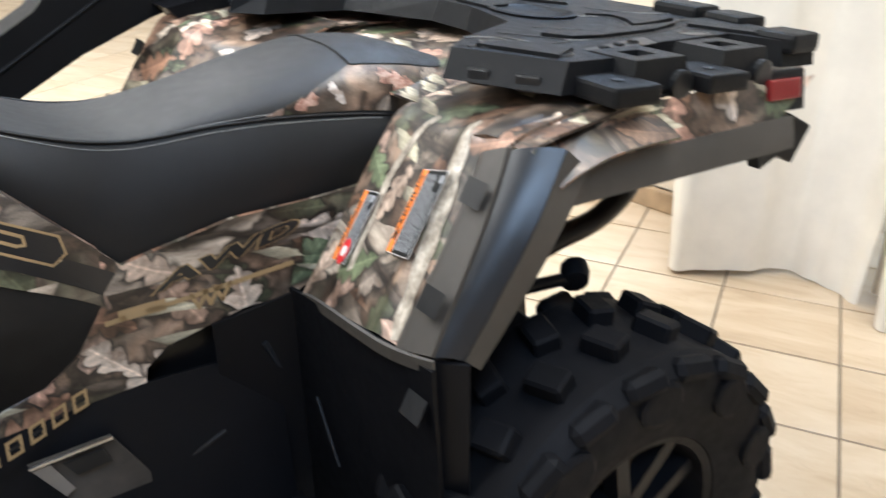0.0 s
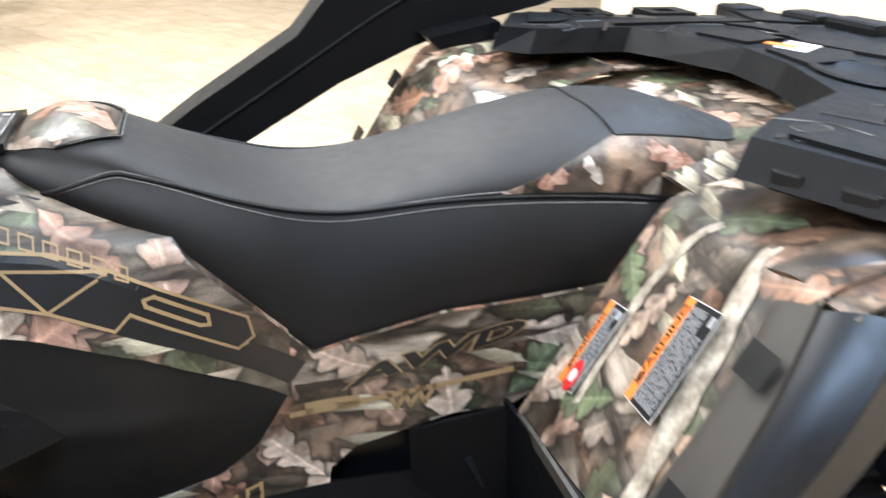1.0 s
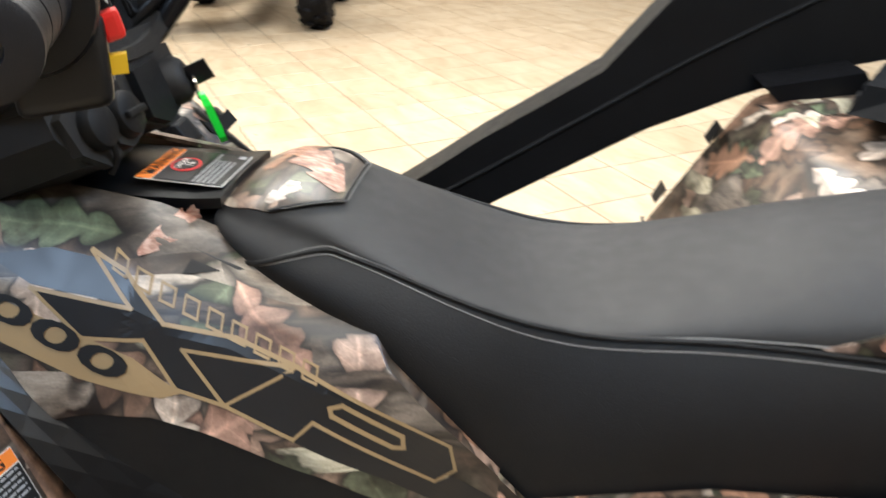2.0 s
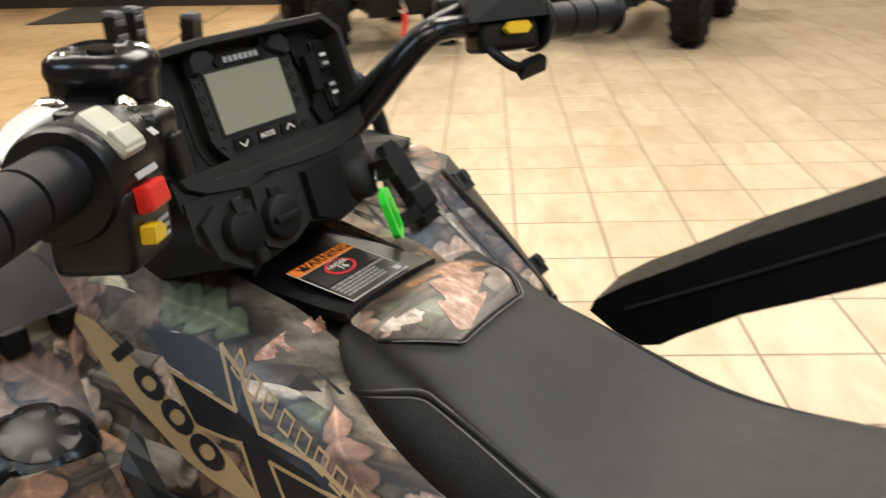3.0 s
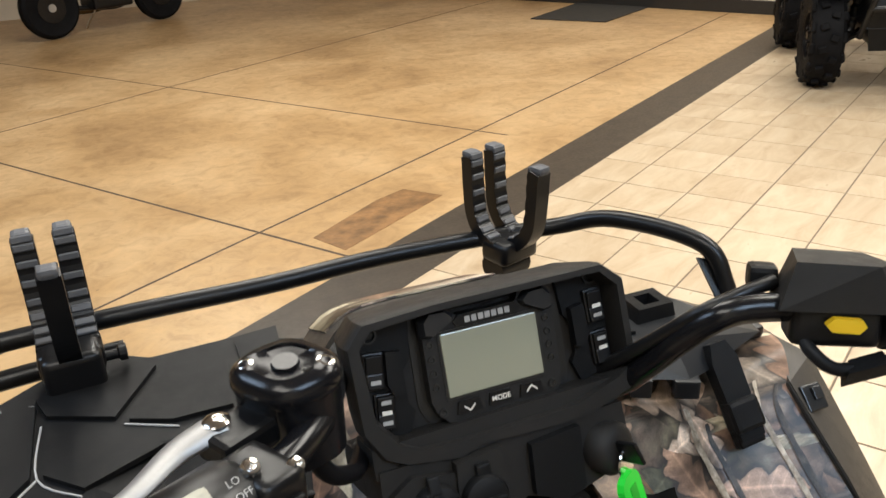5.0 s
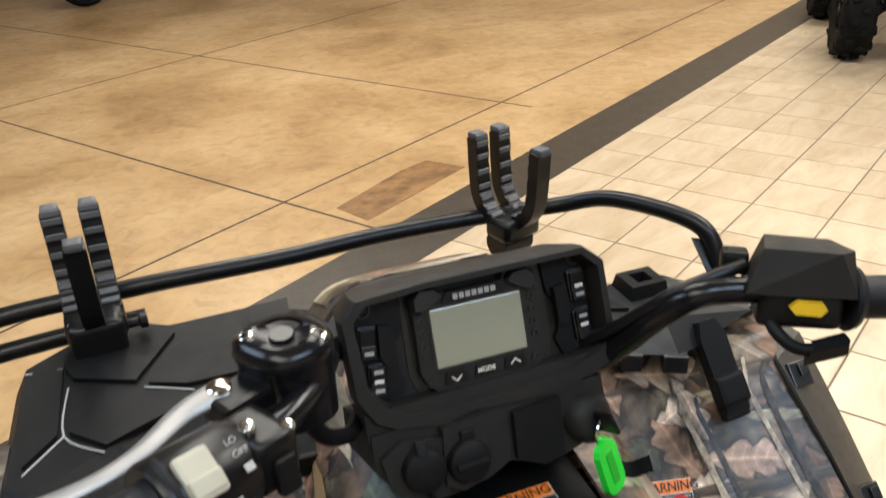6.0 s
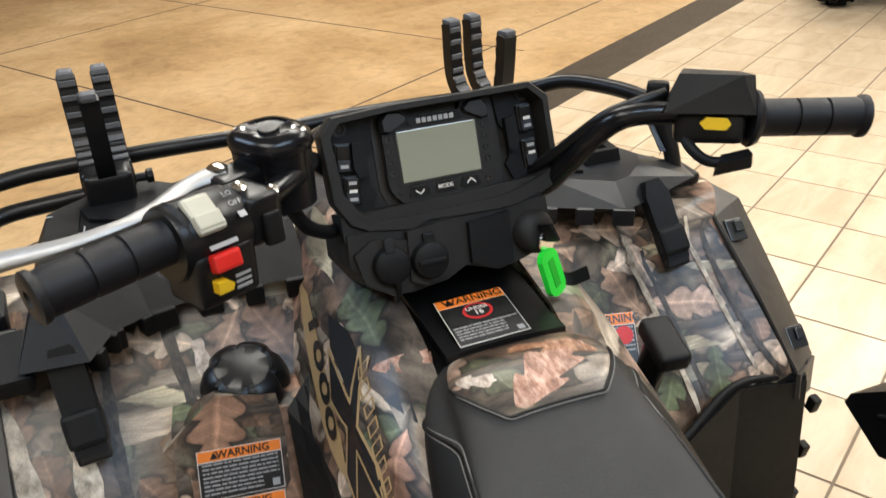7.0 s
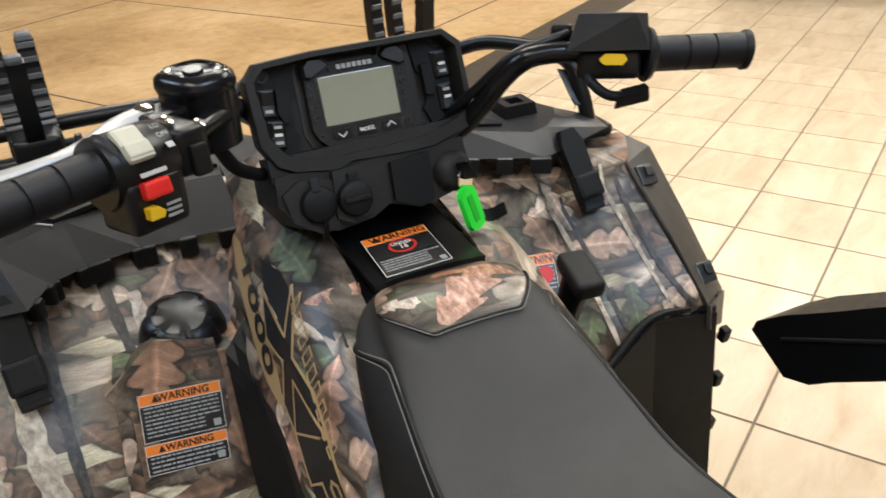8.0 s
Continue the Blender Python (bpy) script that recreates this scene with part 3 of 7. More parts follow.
# ---- white cloth draped behind the vehicle ----
def cloth_sheet(line, folds, depth, top, seed):
    """A hanging cloth over a ground line, with folds that fade upwards and a slack hem."""
    rnd = random.Random(seed)
    phase = [rnd.uniform(0, 6.28) for _ in range(4)]
    pts = curve_through(line, 90)

    def fn(u, v):
        i = u * 90
        k = min(int(i), 89)
        p = pts[k].lerp(pts[k + 1], i - k)
        way = (pts[k + 1] - pts[k]).normalized()
        out = Vector((way.y, -way.x, 0))
        wave = math.sin(folds * 6.28 * u + phase[0]) + 0.5 * math.sin(folds * 2.3 * 6.28 * u + phase[1]) + 0.25 * math.sin(folds * 5.1 * 6.28 * u + phase[2] + 2 * v)
        push = depth * wave * (1 - 0.55 * v) + 0.03 * math.sin(9 * v + phase[3] + 5 * u) * (1 - v)
        hem = 0.012 * math.sin(folds * 4 * u + phase[1]) + 0.012
        return p + out * push + Vector((0, 0, hem + v * (top - hem)))

    return sheet(fn, 180, 36, 0.004)


drape = empty("draped_cloth", (0.0, -1.3, 0.0), "white cloth hanging in soft folds down to the tiled floor", "cloth")
part("panel", cloth_sheet([(0.42, -1.60, 0), (0.37, -1.02, 0), (0.287, -0.925, 0), (0.20, -1.04, 0), (0.12, -1.20, 0), (0.0, -1.265, 0), (-0.143, -1.250, 0)], 2.0, 0.014, 2.6, 3), CLOTH, drape, smooth=True)
part("panel", cloth_sheet([(-0.13, -1.30, 0), (-0.165, -1.235, 0), (-0.252, -1.164, 0), (-0.40, -1.20, 0), (-0.75, -1.27, 0), (-1.3, -1.30, 0)], 2.5, 0.018, 2.6, 8), CLOTH, drape, "greyer cloth edge overlapping the first", smooth=True)
counter = empty("low_counter", (1.5, -1.3, 0.0), "cream counter front with a worn wooden skirting", "counter")
part("front", box(basis((1.62, -1.335, 0.62), (0.99, 0.13, 0), (0, 0, 1)), 2.3, 1.1, 0.3, 0.006), WALL, counter)
part("skirting", box(basis((1.60, -1.165, 0.036), (0.99, 0.13, 0), (0, 0, 1)), 2.3, 0.07, 0.03, 0.004), WOOD, counter, "scuffed wooden skirting")


# ---- wheels, shared by every vehicle ----
def lug_mesh(sx, sy, sz, edge=0.004):
    bm = box(Matrix.Identity(4), sx, sy, sz, edge, 1)
    me = bpy.data.meshes.new("tread_lug")
    bm.to_mesh(me)
    bm.free()
    me.materials.append(RUBBER)
    return me


def set_under(name, me, m, parent):
    ob = new(name, me)
    ob.matrix_basis = m
    ob.parent = parent
    ob.matrix_parent_inverse = parent.matrix_world.inverted()
    return ob


def wheel(parent, at, radius, width, mid_r, lug=0.018, lugs=18, face=-1):
    """A wheel whose outer face looks along face * x: tyre with lugs, rim with spokes and a hub."""
    m = Matrix.Translation(at) @ pose(0, 0, 0, 0, 90 * face, 0)
    w, r = width / 2, radius - lug
    shape = [(mid_r * 0.97, -w * 0.72), (mid_r * 1.03, -w * 0.86), (r * 0.80, -w), (r * 0.93, -w * 0.95), (r, -w * 0.72), (r, w * 0.72), (r * 0.93, w * 0.95), (r * 0.80, w), (mid_r * 1.03, w * 0.86), (mid_r * 0.97, w * 0.72)]
    hoop = turned(shape, m, 48)
    bmesh.ops.delete(hoop, geom=[f for f in hoop.faces if len(f.verts) > 4], context="FACES")
    part("tyre", hoop, RUBBER, parent, smooth=True, angle=35)
    mid_lug, side_lug = lug_mesh(lug * 1.9, radius * 0.125, w * 0.46), lug_mesh(lug * 1.75, radius * 0.20, w * 0.44, 0.008)
    for k in range(lugs):
        for side in (-1, 1):
            a = 2 * math.pi * (k + (0.25 if side > 0 else -0.25)) / lugs
            for reach, twist, me in ((0.30, 16, mid_lug), (0.82, -8, side_lug)):
                mm = m @ pose(0, 0, 0, 0, 0, math.degrees(a)) @ pose(r + lug * 0.35 - (0.025 if reach > 0.5 else 0), 0, side * w * reach) @ pose(0, 0, 0, twist * side, (26 if reach > 0.5 else 0) * side, 0)
                set_under("tread_lug", me, mm, parent)
    # shoulder scallops on the outer wall
    scallop = bpy.data.meshes.new("scallop")
    bm = turned([(0.026, -0.006), (0.030, 0.003), (0.025, 0.006), (0.002, 0.006)], Matrix.Diagonal((1, 1.25, 1, 1)), 14)
    bm.to_mesh(scallop)
    bm.free()
    scallop.materials.append(RUBBER)
    for k in range(lugs // 2):
        set_under("scallop", scallop, m @ pose(0, 0, 0, 0, 0, 360 * k / (lugs // 2)) @ pose(r * 0.84, 0, w * 0.985), parent)
    barrel = turned([(mid_r * 0.60, -w * 0.5), (mid_r * 0.98, -w * 0.74), (mid_r * 1.05, -w * 0.80), (mid_r * 1.05, w * 0.74), (mid_r * 1.02, w * 0.84), (mid_r * 0.95, w * 0.80), (mid_r * 0.90, w * 0.30), (mid_r * 0.60, w * 0.1)], m, 40)
    # closed back darker than the spokes, for the shade behind them
    rim = part("rim", barrel, GUARD, parent, "black cast wheel rim", smooth=True)
    for k in range(5):
        mm = m @ pose(0, 0, 0, 0, 0, 72 * k + 20)
        for d in (-1, 1):
            arm = [(mid_r * 0.16, 0.010 * d), (mid_r * 0.95, 0.030 * d), (mid_r * 0.95, 0.052 * d), (mid_r * 0.20, 0.034 * d)]
            part("spoke", prism(arm if d > 0 else arm[::-1], mm @ pose(0, 0, w * 0.40), w * 0.24, 0.003), RIM, rim)
    part("hub", turned([(mid_r * 0.36, w * 0.30), (mid_r * 0.36, w * 0.62), (mid_r * 0.30, w * 0.70), (mid_r * 0.20, w * 0.72), (mid_r * 0.18, w * 0.82), (mid_r * 0.02, w * 0.84)], m, 24), SATIN, rim, smooth=True)
    for k in range(4):
        mm = m @ pose(0, 0, 0, 0, 0, 90 * k + 30) @ pose(mid_r * 0.29, 0, w * 0.68)
        part("lug_nut", turned([(0.011, 0.0), (0.011, 0.014), (0.008, 0.020), (0.001, 0.021)], mm, 6), RIM, rim)


# ---- vehicles further off ----
def parked_atv(name, at, heading, track, radius, label, hook):
    """A dark four-wheeler seen from its front, low parts first. heading: degrees that its nose turns from -y."""
    ob = empty(name, (0, 0, 0), label, "atv")
    for sx in (-1, 1):
        for y in (0.0, 1.32):
            wh = part("wheel", turned([(0.05, -0.04), (0.05, 0.04)], pose(sx * (track / 2 - 0.10), y, radius, 0, 90, 0), 12), SATIN, ob)
            wheel(wh, (sx * track / 2, y, radius), radius, 0.21, 0.155, lugs=14, face=sx)
    part("frame", box(pose(0, 0.66, 0.36), track * 0.42, 1.7, 0.16, 0.02), SATIN, ob)
    part("bumper", join(tube([(-0.28, -0.30, 0.36), (-0.26, -0.42, 0.55), (-0.20, -0.44, 0.74)], 0.018), tube([(0.28, -0.30, 0.36), (0.26, -0.42, 0.55), (0.20, -0.44, 0.74)], 0.018), tube([(-0.26, -0.42, 0.55), (0, -0.44, 0.55), (0.26, -0.42, 0.55)], 0.018)), SATIN, ob, smooth=True)
    part("skid_plate", prism([(-0.22, -0.12), (0.22, -0.12), (0.27, 0.14), (-0.27, 0.14)], basis((0, -0.33, 0.40), (1, 0, 0), (0, -0.3, 1)), 0.02, 0.004), BLACK, ob)
    for sx in (-1, 1):
        part("suspension_arm", tube([(sx * 0.20, -0.05, 0.36), (sx * (track / 2 - 0.12), 0.0, 0.27)], 0.016), SATIN, ob, smooth=True)
        part("suspension_arm", tube([(sx * 0.20, 0.12, 0.34), (sx * (track / 2 - 0.12), 0.0, 0.25)], 0.016), SATIN, ob, smooth=True)
        part("shock_absorber", tube([(sx * 0.22, 0.02, 0.72), (sx * (track / 2 - 0.16), 0.0, 0.32)], lambda s: 0.034 + 0.006 * math.sin(60 * s)), SATIN, ob, smooth=True)
        part("fender", sheet(lambda u, v, sx=sx: (sx * (0.20 + u * (track / 2 - 0.10)), -0.32 + 0.75 * v, 0.72 + 0.16 * math.sin(math.pi * min(1, v * 1.1)) - 0.10 * u * u), 10, 12, 0.006), TAUPE, ob, smooth=True)
    part("body", frustum([(-0.26, -0.36), (0.26, -0.36), (0.24, 1.5), (-0.24, 1.5)], 0.42, [(-0.18, -0.26), (0.18, -0.26), (0.16, 1.4), (-0.16, 1.4)], 0.88, 0.02), SATIN, ob)
    part("winch", turned([(0.035, -0.10), (0.055, -0.10), (0.055, -0.085), (0.028, -0.085), (0.028, 0.085), (0.055, 0.085), (0.055, 0.10), (0.035, 0.10)], pose(0, -0.37, 0.46, 0, 90, 0), 16), ALLOY, ob, "bare metal winch drum", smooth=True)
    if hook:
        part("winch_hook", tube([(0, -0.40, 0.45), (0.0, -0.42, 0.38), (0.02, -0.425, 0.345), (0.0, -0.43, 0.32), (-0.025, -0.425, 0.345)], 0.011), CHROME, ob, smooth=True)
        part("pull_strap", sheet(lambda u, v: (-0.018 + 0.036 * u + 0.01 * math.sin(5 * v), -0.435 - 0.01 * v, 0.345 - 0.20 * v), 2, 10, 0.004), STRAP, ob, "red webbing pull strap")
    ob.matrix_world = Matrix.Translation(at) @ pose(0, 0, 0, 0, 0, heading)
    return ob


parked_atv("parked_atv", (4.56, 4.43, 0), -37.0, 0.90, 0.325, "dark four-wheeler with a winch and red strap, parked on tiles", True)
parked_atv("parked_side_by_side", (5.42, 3.02, 0), -82.5, 1.18, 0.335, "dark wide off-road vehicle parked on the tiles", False)


def motorcycle(at, heading):
    ob = empty("motorcycle", (0, 0, 0), "black motorcycle on its stand on the concrete floor", "motorcycle")
    for x in (-0.56, 0.56):
        m = pose(x, 0, 0.27, 90, 0, 0)
        wh = part("wheel", turned([(0.035, -0.06), (0.035, 0.06)], m, 16), ALLOY, ob)
        part("tyre", turned([(0.20, -0.04), (0.235, -0.055), (0.262, -0.035), (0.27, 0), (0.262, 0.035), (0.235, 0.055), (0.20, 0.04)], m, 40), RUBBER, wh, smooth=True)
        part("rim", turned([(0.185, -0.035), (0.205, -0.04), (0.205, 0.04), (0.185, 0.035), (0.180, 0)], m, 40), SATIN, wh, smooth=True)
        part("brake_disc", turned([(0.06, 0.045), (0.13, 0.045), (0.13, 0.05), (0.06, 0.05)], m, 28), GLOSS, wh, smooth=True)
        for k in range(9):
            a = 2 * math.pi * k / 9
            part("spoke", tube([(x, 0, 0.27), (x + 0.19 * math.cos(a), 0, 0.27 + 0.19 * math.sin(a))], 0.012, 6, 2), SATIN, wh)
    part("engine", box(pose(0.0, 0, 0.34), 0.40, 0.26, 0.28, 0.03), SATIN, ob)
    part("exhaust", tube([(0.15, 0.12, 0.40), (0.05, 0.15, 0.20), (-0.30, 0.16, 0.20), (-0.60, 0.17, 0.30)], lambda s: 0.022 + 0.022 * s), BRONZE, ob, smooth=True)
    part("frame", join(tube([(0.42, 0, 0.85), (0.20, 0, 0.55), (0.18, 0, 0.22), (-0.2, 0, 0.22), (-0.5, 0, 0.27)], 0.022), tube([(0.40, 0, 0.82), (0.0, 0, 0.72), (-0.45, 0, 0.70)], 0.022)), SATIN, ob, smooth=True)
    part("fork", join(tube([(0.50, 0.09, 0.27), (0.38, 0.09, 0.92)], 0.02), tube([(0.50, -0.09, 0.27), (0.38, -0.09, 0.92)], 0.02)), CHROME, ob, smooth=True)
    part("fuel_tank", turned([(0.03, -0.24), (0.12, -0.18), (0.15, 0), (0.11, 0.18), (0.03, 0.24)], pose(0.10, 0, 0.80, 0, 90, 0), 20), GLOSS, ob, smooth=True)
    part("seat", box(pose(-0.30, 0, 0.76, 0, -4, 0), 0.52, 0.24, 0.09, 0.035, 3), VINYL, ob)
    part("side_stand", tube([(-0.05, 0.10, 0.22), (-0.12, 0.24, 0.01)], 0.010), CHROME, ob)
    ob.matrix_world = Matrix.Translation(at) @ pose(0, 0, 0, 0, 0, heading) @ Matrix.Scale(1.25, 4)


motorcycle((0.09, 11.35, 0), 28.3)


# ---- the four-wheeler ----
atv = empty("four_wheeler", (0.0, 0.65, 0.0), "camouflage four-wheeler with black racks, seat and handlebar", "atv")
MID = 0.010


def both(build):
    """Runs build(side, mirror) for the left and the right of the vehicle."""
    build(-1, lambda x, y, z: Vector((x, y, z)))
    build(1, lambda x, y, z: Vector((2 * MID - x, y, z)))


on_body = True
# dark boxes added inside the body to block light, in place of engine and frame
part("frame", frustum([(-0.11, -0.10), (0.13, -0.10), (0.13, 1.45), (-0.11, 1.45)], 0.24, [(-0.10, -0.05), (0.12, -0.05), (0.12, 1.25), (-0.10, 1.25)], 0.60, 0.01), SATIN, atv)
part("frame", box(pose(MID, 0.05, 0.62), 0.22, 0.50, 0.20, 0.02), SATIN, atv)

part("tank", box(pose(MID, 1.06, 0.74), 0.17, 0.36, 0.19, 0.02), SATIN, atv)

# ---- seat ----
SEAT_KEYS = (  # y: top, seam half width, seam height, bottom half width, bottom height
    (0.932, 0.850, 0.058, 0.848, 0.066, 0.832),
    (0.916, 0.857, 0.074, 0.846, 0.086, 0.822),
    (0.888, 0.865, 0.084, 0.842, 0.104, 0.808),
    (0.850, 0.857, 0.088, 0.828, 0.116, 0.789),
    (0.780, 0.818, 0.092, 0.804, 0.124, 0.745),
    (0.700, 0.776, 0.095, 0.773, 0.130, 0.668),
    (0.635, 0.757, 0.095, 0.755, 0.133, 0.606),
    (0.580, 0.757, 0.096, 0.750, 0.134, 0.610),
    (0.470, 0.780, 0.098, 0.755, 0.132, 0.632),
    (0.360, 0.811, 0.103, 0.755, 0.128, 0.642),
    (0.260, 0.833, 0.108, 0.750, 0.126, 0.655),
    (0.170, 0.832, 0.108, 0.742, 0.116, 0.695),
    (0.090, 0.810, 0.088, 0.752, 0.092, 0.730),
    (0.030, 0.792, 0.050, 0.775, 0.050, 0.765),
)
SEAT_MID = 0.014


def seat_at(y):
    keys = SEAT_KEYS[::-1]
    y = min(max(y, keys[0][0]), keys[-1][0])
    i = max(k for k in range(len(keys) - 1) if keys[k][0] <= y)
    a, b, c, d = keys[max(i - 1, 0)], keys[i], keys[i + 1], keys[min(i + 2, len(keys) - 1)]
    h = c[0] - b[0]
    t = (y - b[0]) / h
    out = []
    for k in range(1, 6):
        mb = (c[k] - a[k]) / max(c[0] - a[0], 1e-6) * h
        mc = (d[k] - b[k]) / max(d[0] - b[0], 1e-6) * h
        out.append((2 * t**3 - 3 * t * t + 1) * b[k] + (t**3 - 2 * t * t + t) * mb + (-2 * t**3 + 3 * t * t) * c[k] + (t**3 - t * t) * mc)
    return out


def seat_skin(y, u, lift=0.0):
    """A place on the seat: u from -1 (left bottom) by -0.5 (left seam) to 0 (top) and on to 1."""
    top, w, sz, bw, bz = seat_at(y)
    a = abs(u)
    if a > 0.5:
        f = (a - 0.5) * 2
        x, z = w + (bw - w) * f + 0.010 * math.sin(math.pi * f), sz + (bz - sz) * f
        nx, nz = 0.95, 0.3
    else:
        f = a * 2
        ang = f * math.pi / 2
        x, z = w * math.sin(ang) ** 0.86, sz + (top - sz) * math.cos(ang) ** 0.80
        nx, nz = math.sin(ang), math.cos(ang)
    s = 1 if u >= 0 else -1
    return Vector((SEAT_MID + s * (x + lift * nx), y, z + lift * nz))


Y0, Y1 = 0.031, 0.931


def seat_part(name, fn, nu, nv, mat, thick=0.004, label=""):
    return part(name, sheet(fn, nu, nv, thick), mat, seat, label, smooth=True, angle=50)


def seam_at(y):
    """Where the seam runs round the section: along the shoulder, and down under the nose ahead."""
    return 0.5 + 0.5 * min(1.0, max(0.0, (y - 0.818) / 0.078)) ** 1.6


def seat_top(u, v):
    y = Y0 + (Y1 - Y0) * u
    return seat_skin(y, seam_at(y) * (2 * v - 1))


seat = part("seat", sheet(seat_top, 90, 40, 0.02), VINYL, atv, "charcoal vinyl seat with stitched seams", smooth=True, angle=50)
for s in (-1, 1):
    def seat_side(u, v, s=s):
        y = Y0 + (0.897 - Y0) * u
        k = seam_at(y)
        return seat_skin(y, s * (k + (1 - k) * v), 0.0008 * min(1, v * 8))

    seat_part("side_panel", seat_side, 90, 10, VINYL_SIDE, 0.02, "grained vinyl side panel, coloured darker than the lit top")
    path = [0.892 - 0.834 * (k / 60) ** 1.3 for k in range(61)]
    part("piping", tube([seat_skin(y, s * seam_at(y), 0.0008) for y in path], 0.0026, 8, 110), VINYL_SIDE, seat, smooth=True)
    for off in (-0.022, 0.030):
        part("stitching", tube([seat_skin(y, s * min(1.0, seam_at(y) + off), 0.0007) for y in path[1:52]], 0.0007, 5, 120), THREAD, seat)
part("front", flat([seat_skin(Y1, -1 + 2 * k / 24) for k in range(25)]), VINYL, seat)
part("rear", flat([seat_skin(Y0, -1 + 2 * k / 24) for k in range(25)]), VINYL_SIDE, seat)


def nose_patch(u, v):
    # pointed at the rear, wide at the nose
    t = 2 * u - 1
    half = 0.40
    back = 0.824 + 0.056 * max(0.0, abs(t) - 0.38) / 0.62
    return seat_skin(back + (0.930 - back) * v, t * half, 0.0014)


seat_part("camouflage_patch", nose_patch, 28, 16, CAMO, 0.002, "camouflage patch on the seat nose")
part("stitching", tube([nose_patch(k / 40, 0.0) + Vector((0, -0.006, 0.0008)) for k in range(41)], 0.0006, 5, 80), THREAD, seat)
part("piping", tube([nose_patch(k / 40, 0.0) + Vector((0, -0.002, 0.0005)) for k in range(41)], 0.0020, 6, 80), VINYL_SIDE, seat)
for s in (-1, 1):
    def rear_patch(u, v, s=s):
        y = 0.395 - 0.36 * u
        lowest = 0.49
        upper = 0.49 - 0.24 * min(1.0, u / 0.40) + 0.02 * u
        return seat_skin(y, s * (upper + (lowest - upper) * v), 0.0014)

    seat_part("camouflage_patch", rear_patch, 30, 12, CAMO, 0.002, "camouflage patch beside the rear of the seat")
    part("piping", tube([seat_skin(0.262 - 0.014 * k / 10, s * 0.26 * k / 10, 0.001) for k in range(11)], 0.0018, 6, 20), VINYL_SIDE, seat)
    part("piping", tube([seat_skin(0.248 - 0.19 * k / 10, s * (0.26 + 0.02 * k / 10), 0.001) for k in range(11)], 0.0018, 6, 20), VINYL_SIDE, seat)

# ---- side panels under the seat and round the tank ----
SIDE = [(0.664, 0.640), (0.635, 0.612), (0.591, 0.621), (0.473, 0.644), (0.351, 0.650), (0.27, 0.658),
        (0.25, 0.60), (0.33, 0.54), (0.387, 0.514), (0.462, 0.513), (0.587, 0.485), (0.619, 0.460), (0.623, 0.426), (0.729, 0.414), (1.02, 0.40), (1.02, 0.448), (0.816, 0.462), (0.746, 0.478),
        (0.704, 0.508), (0.664, 0.570)]
# cross-section of the tank panel, ahead of the knee: out from the middle, height
SECTION = [(-0.192, 0.62), (-0.190, 0.66), (-0.183, 0.72), (-0.170, 0.755), (-0.151, 0.80), (-0.125, 0.832), (-0.100, 0.846), (-0.066, 0.856)]
KNEE_TOP = ((0.661, 0.566), (0.707, 0.596), (0.81, 0.664), (0.905, 0.708), (0.950, 0.723), (0.995, 0.724), (1.27, 0.655))


def rise(y):
    return 0.15 * (y - 0.97) if y > 0.97 else 0.45 * (y - 0.97)


def lean(y):
    w = min(max((y - 0.66) / 0.19, 0.0), 1.0)
    return w * w * (3 - 2 * w)


def panel_x(y, z):
    """How far out the left side panel stands at a place along and up it."""
    out = along([(b, a) for a, b in SECTION], max(z - rise(y), 0.62))
    return -0.130 * (1 - lean(y)) + out * lean(y)


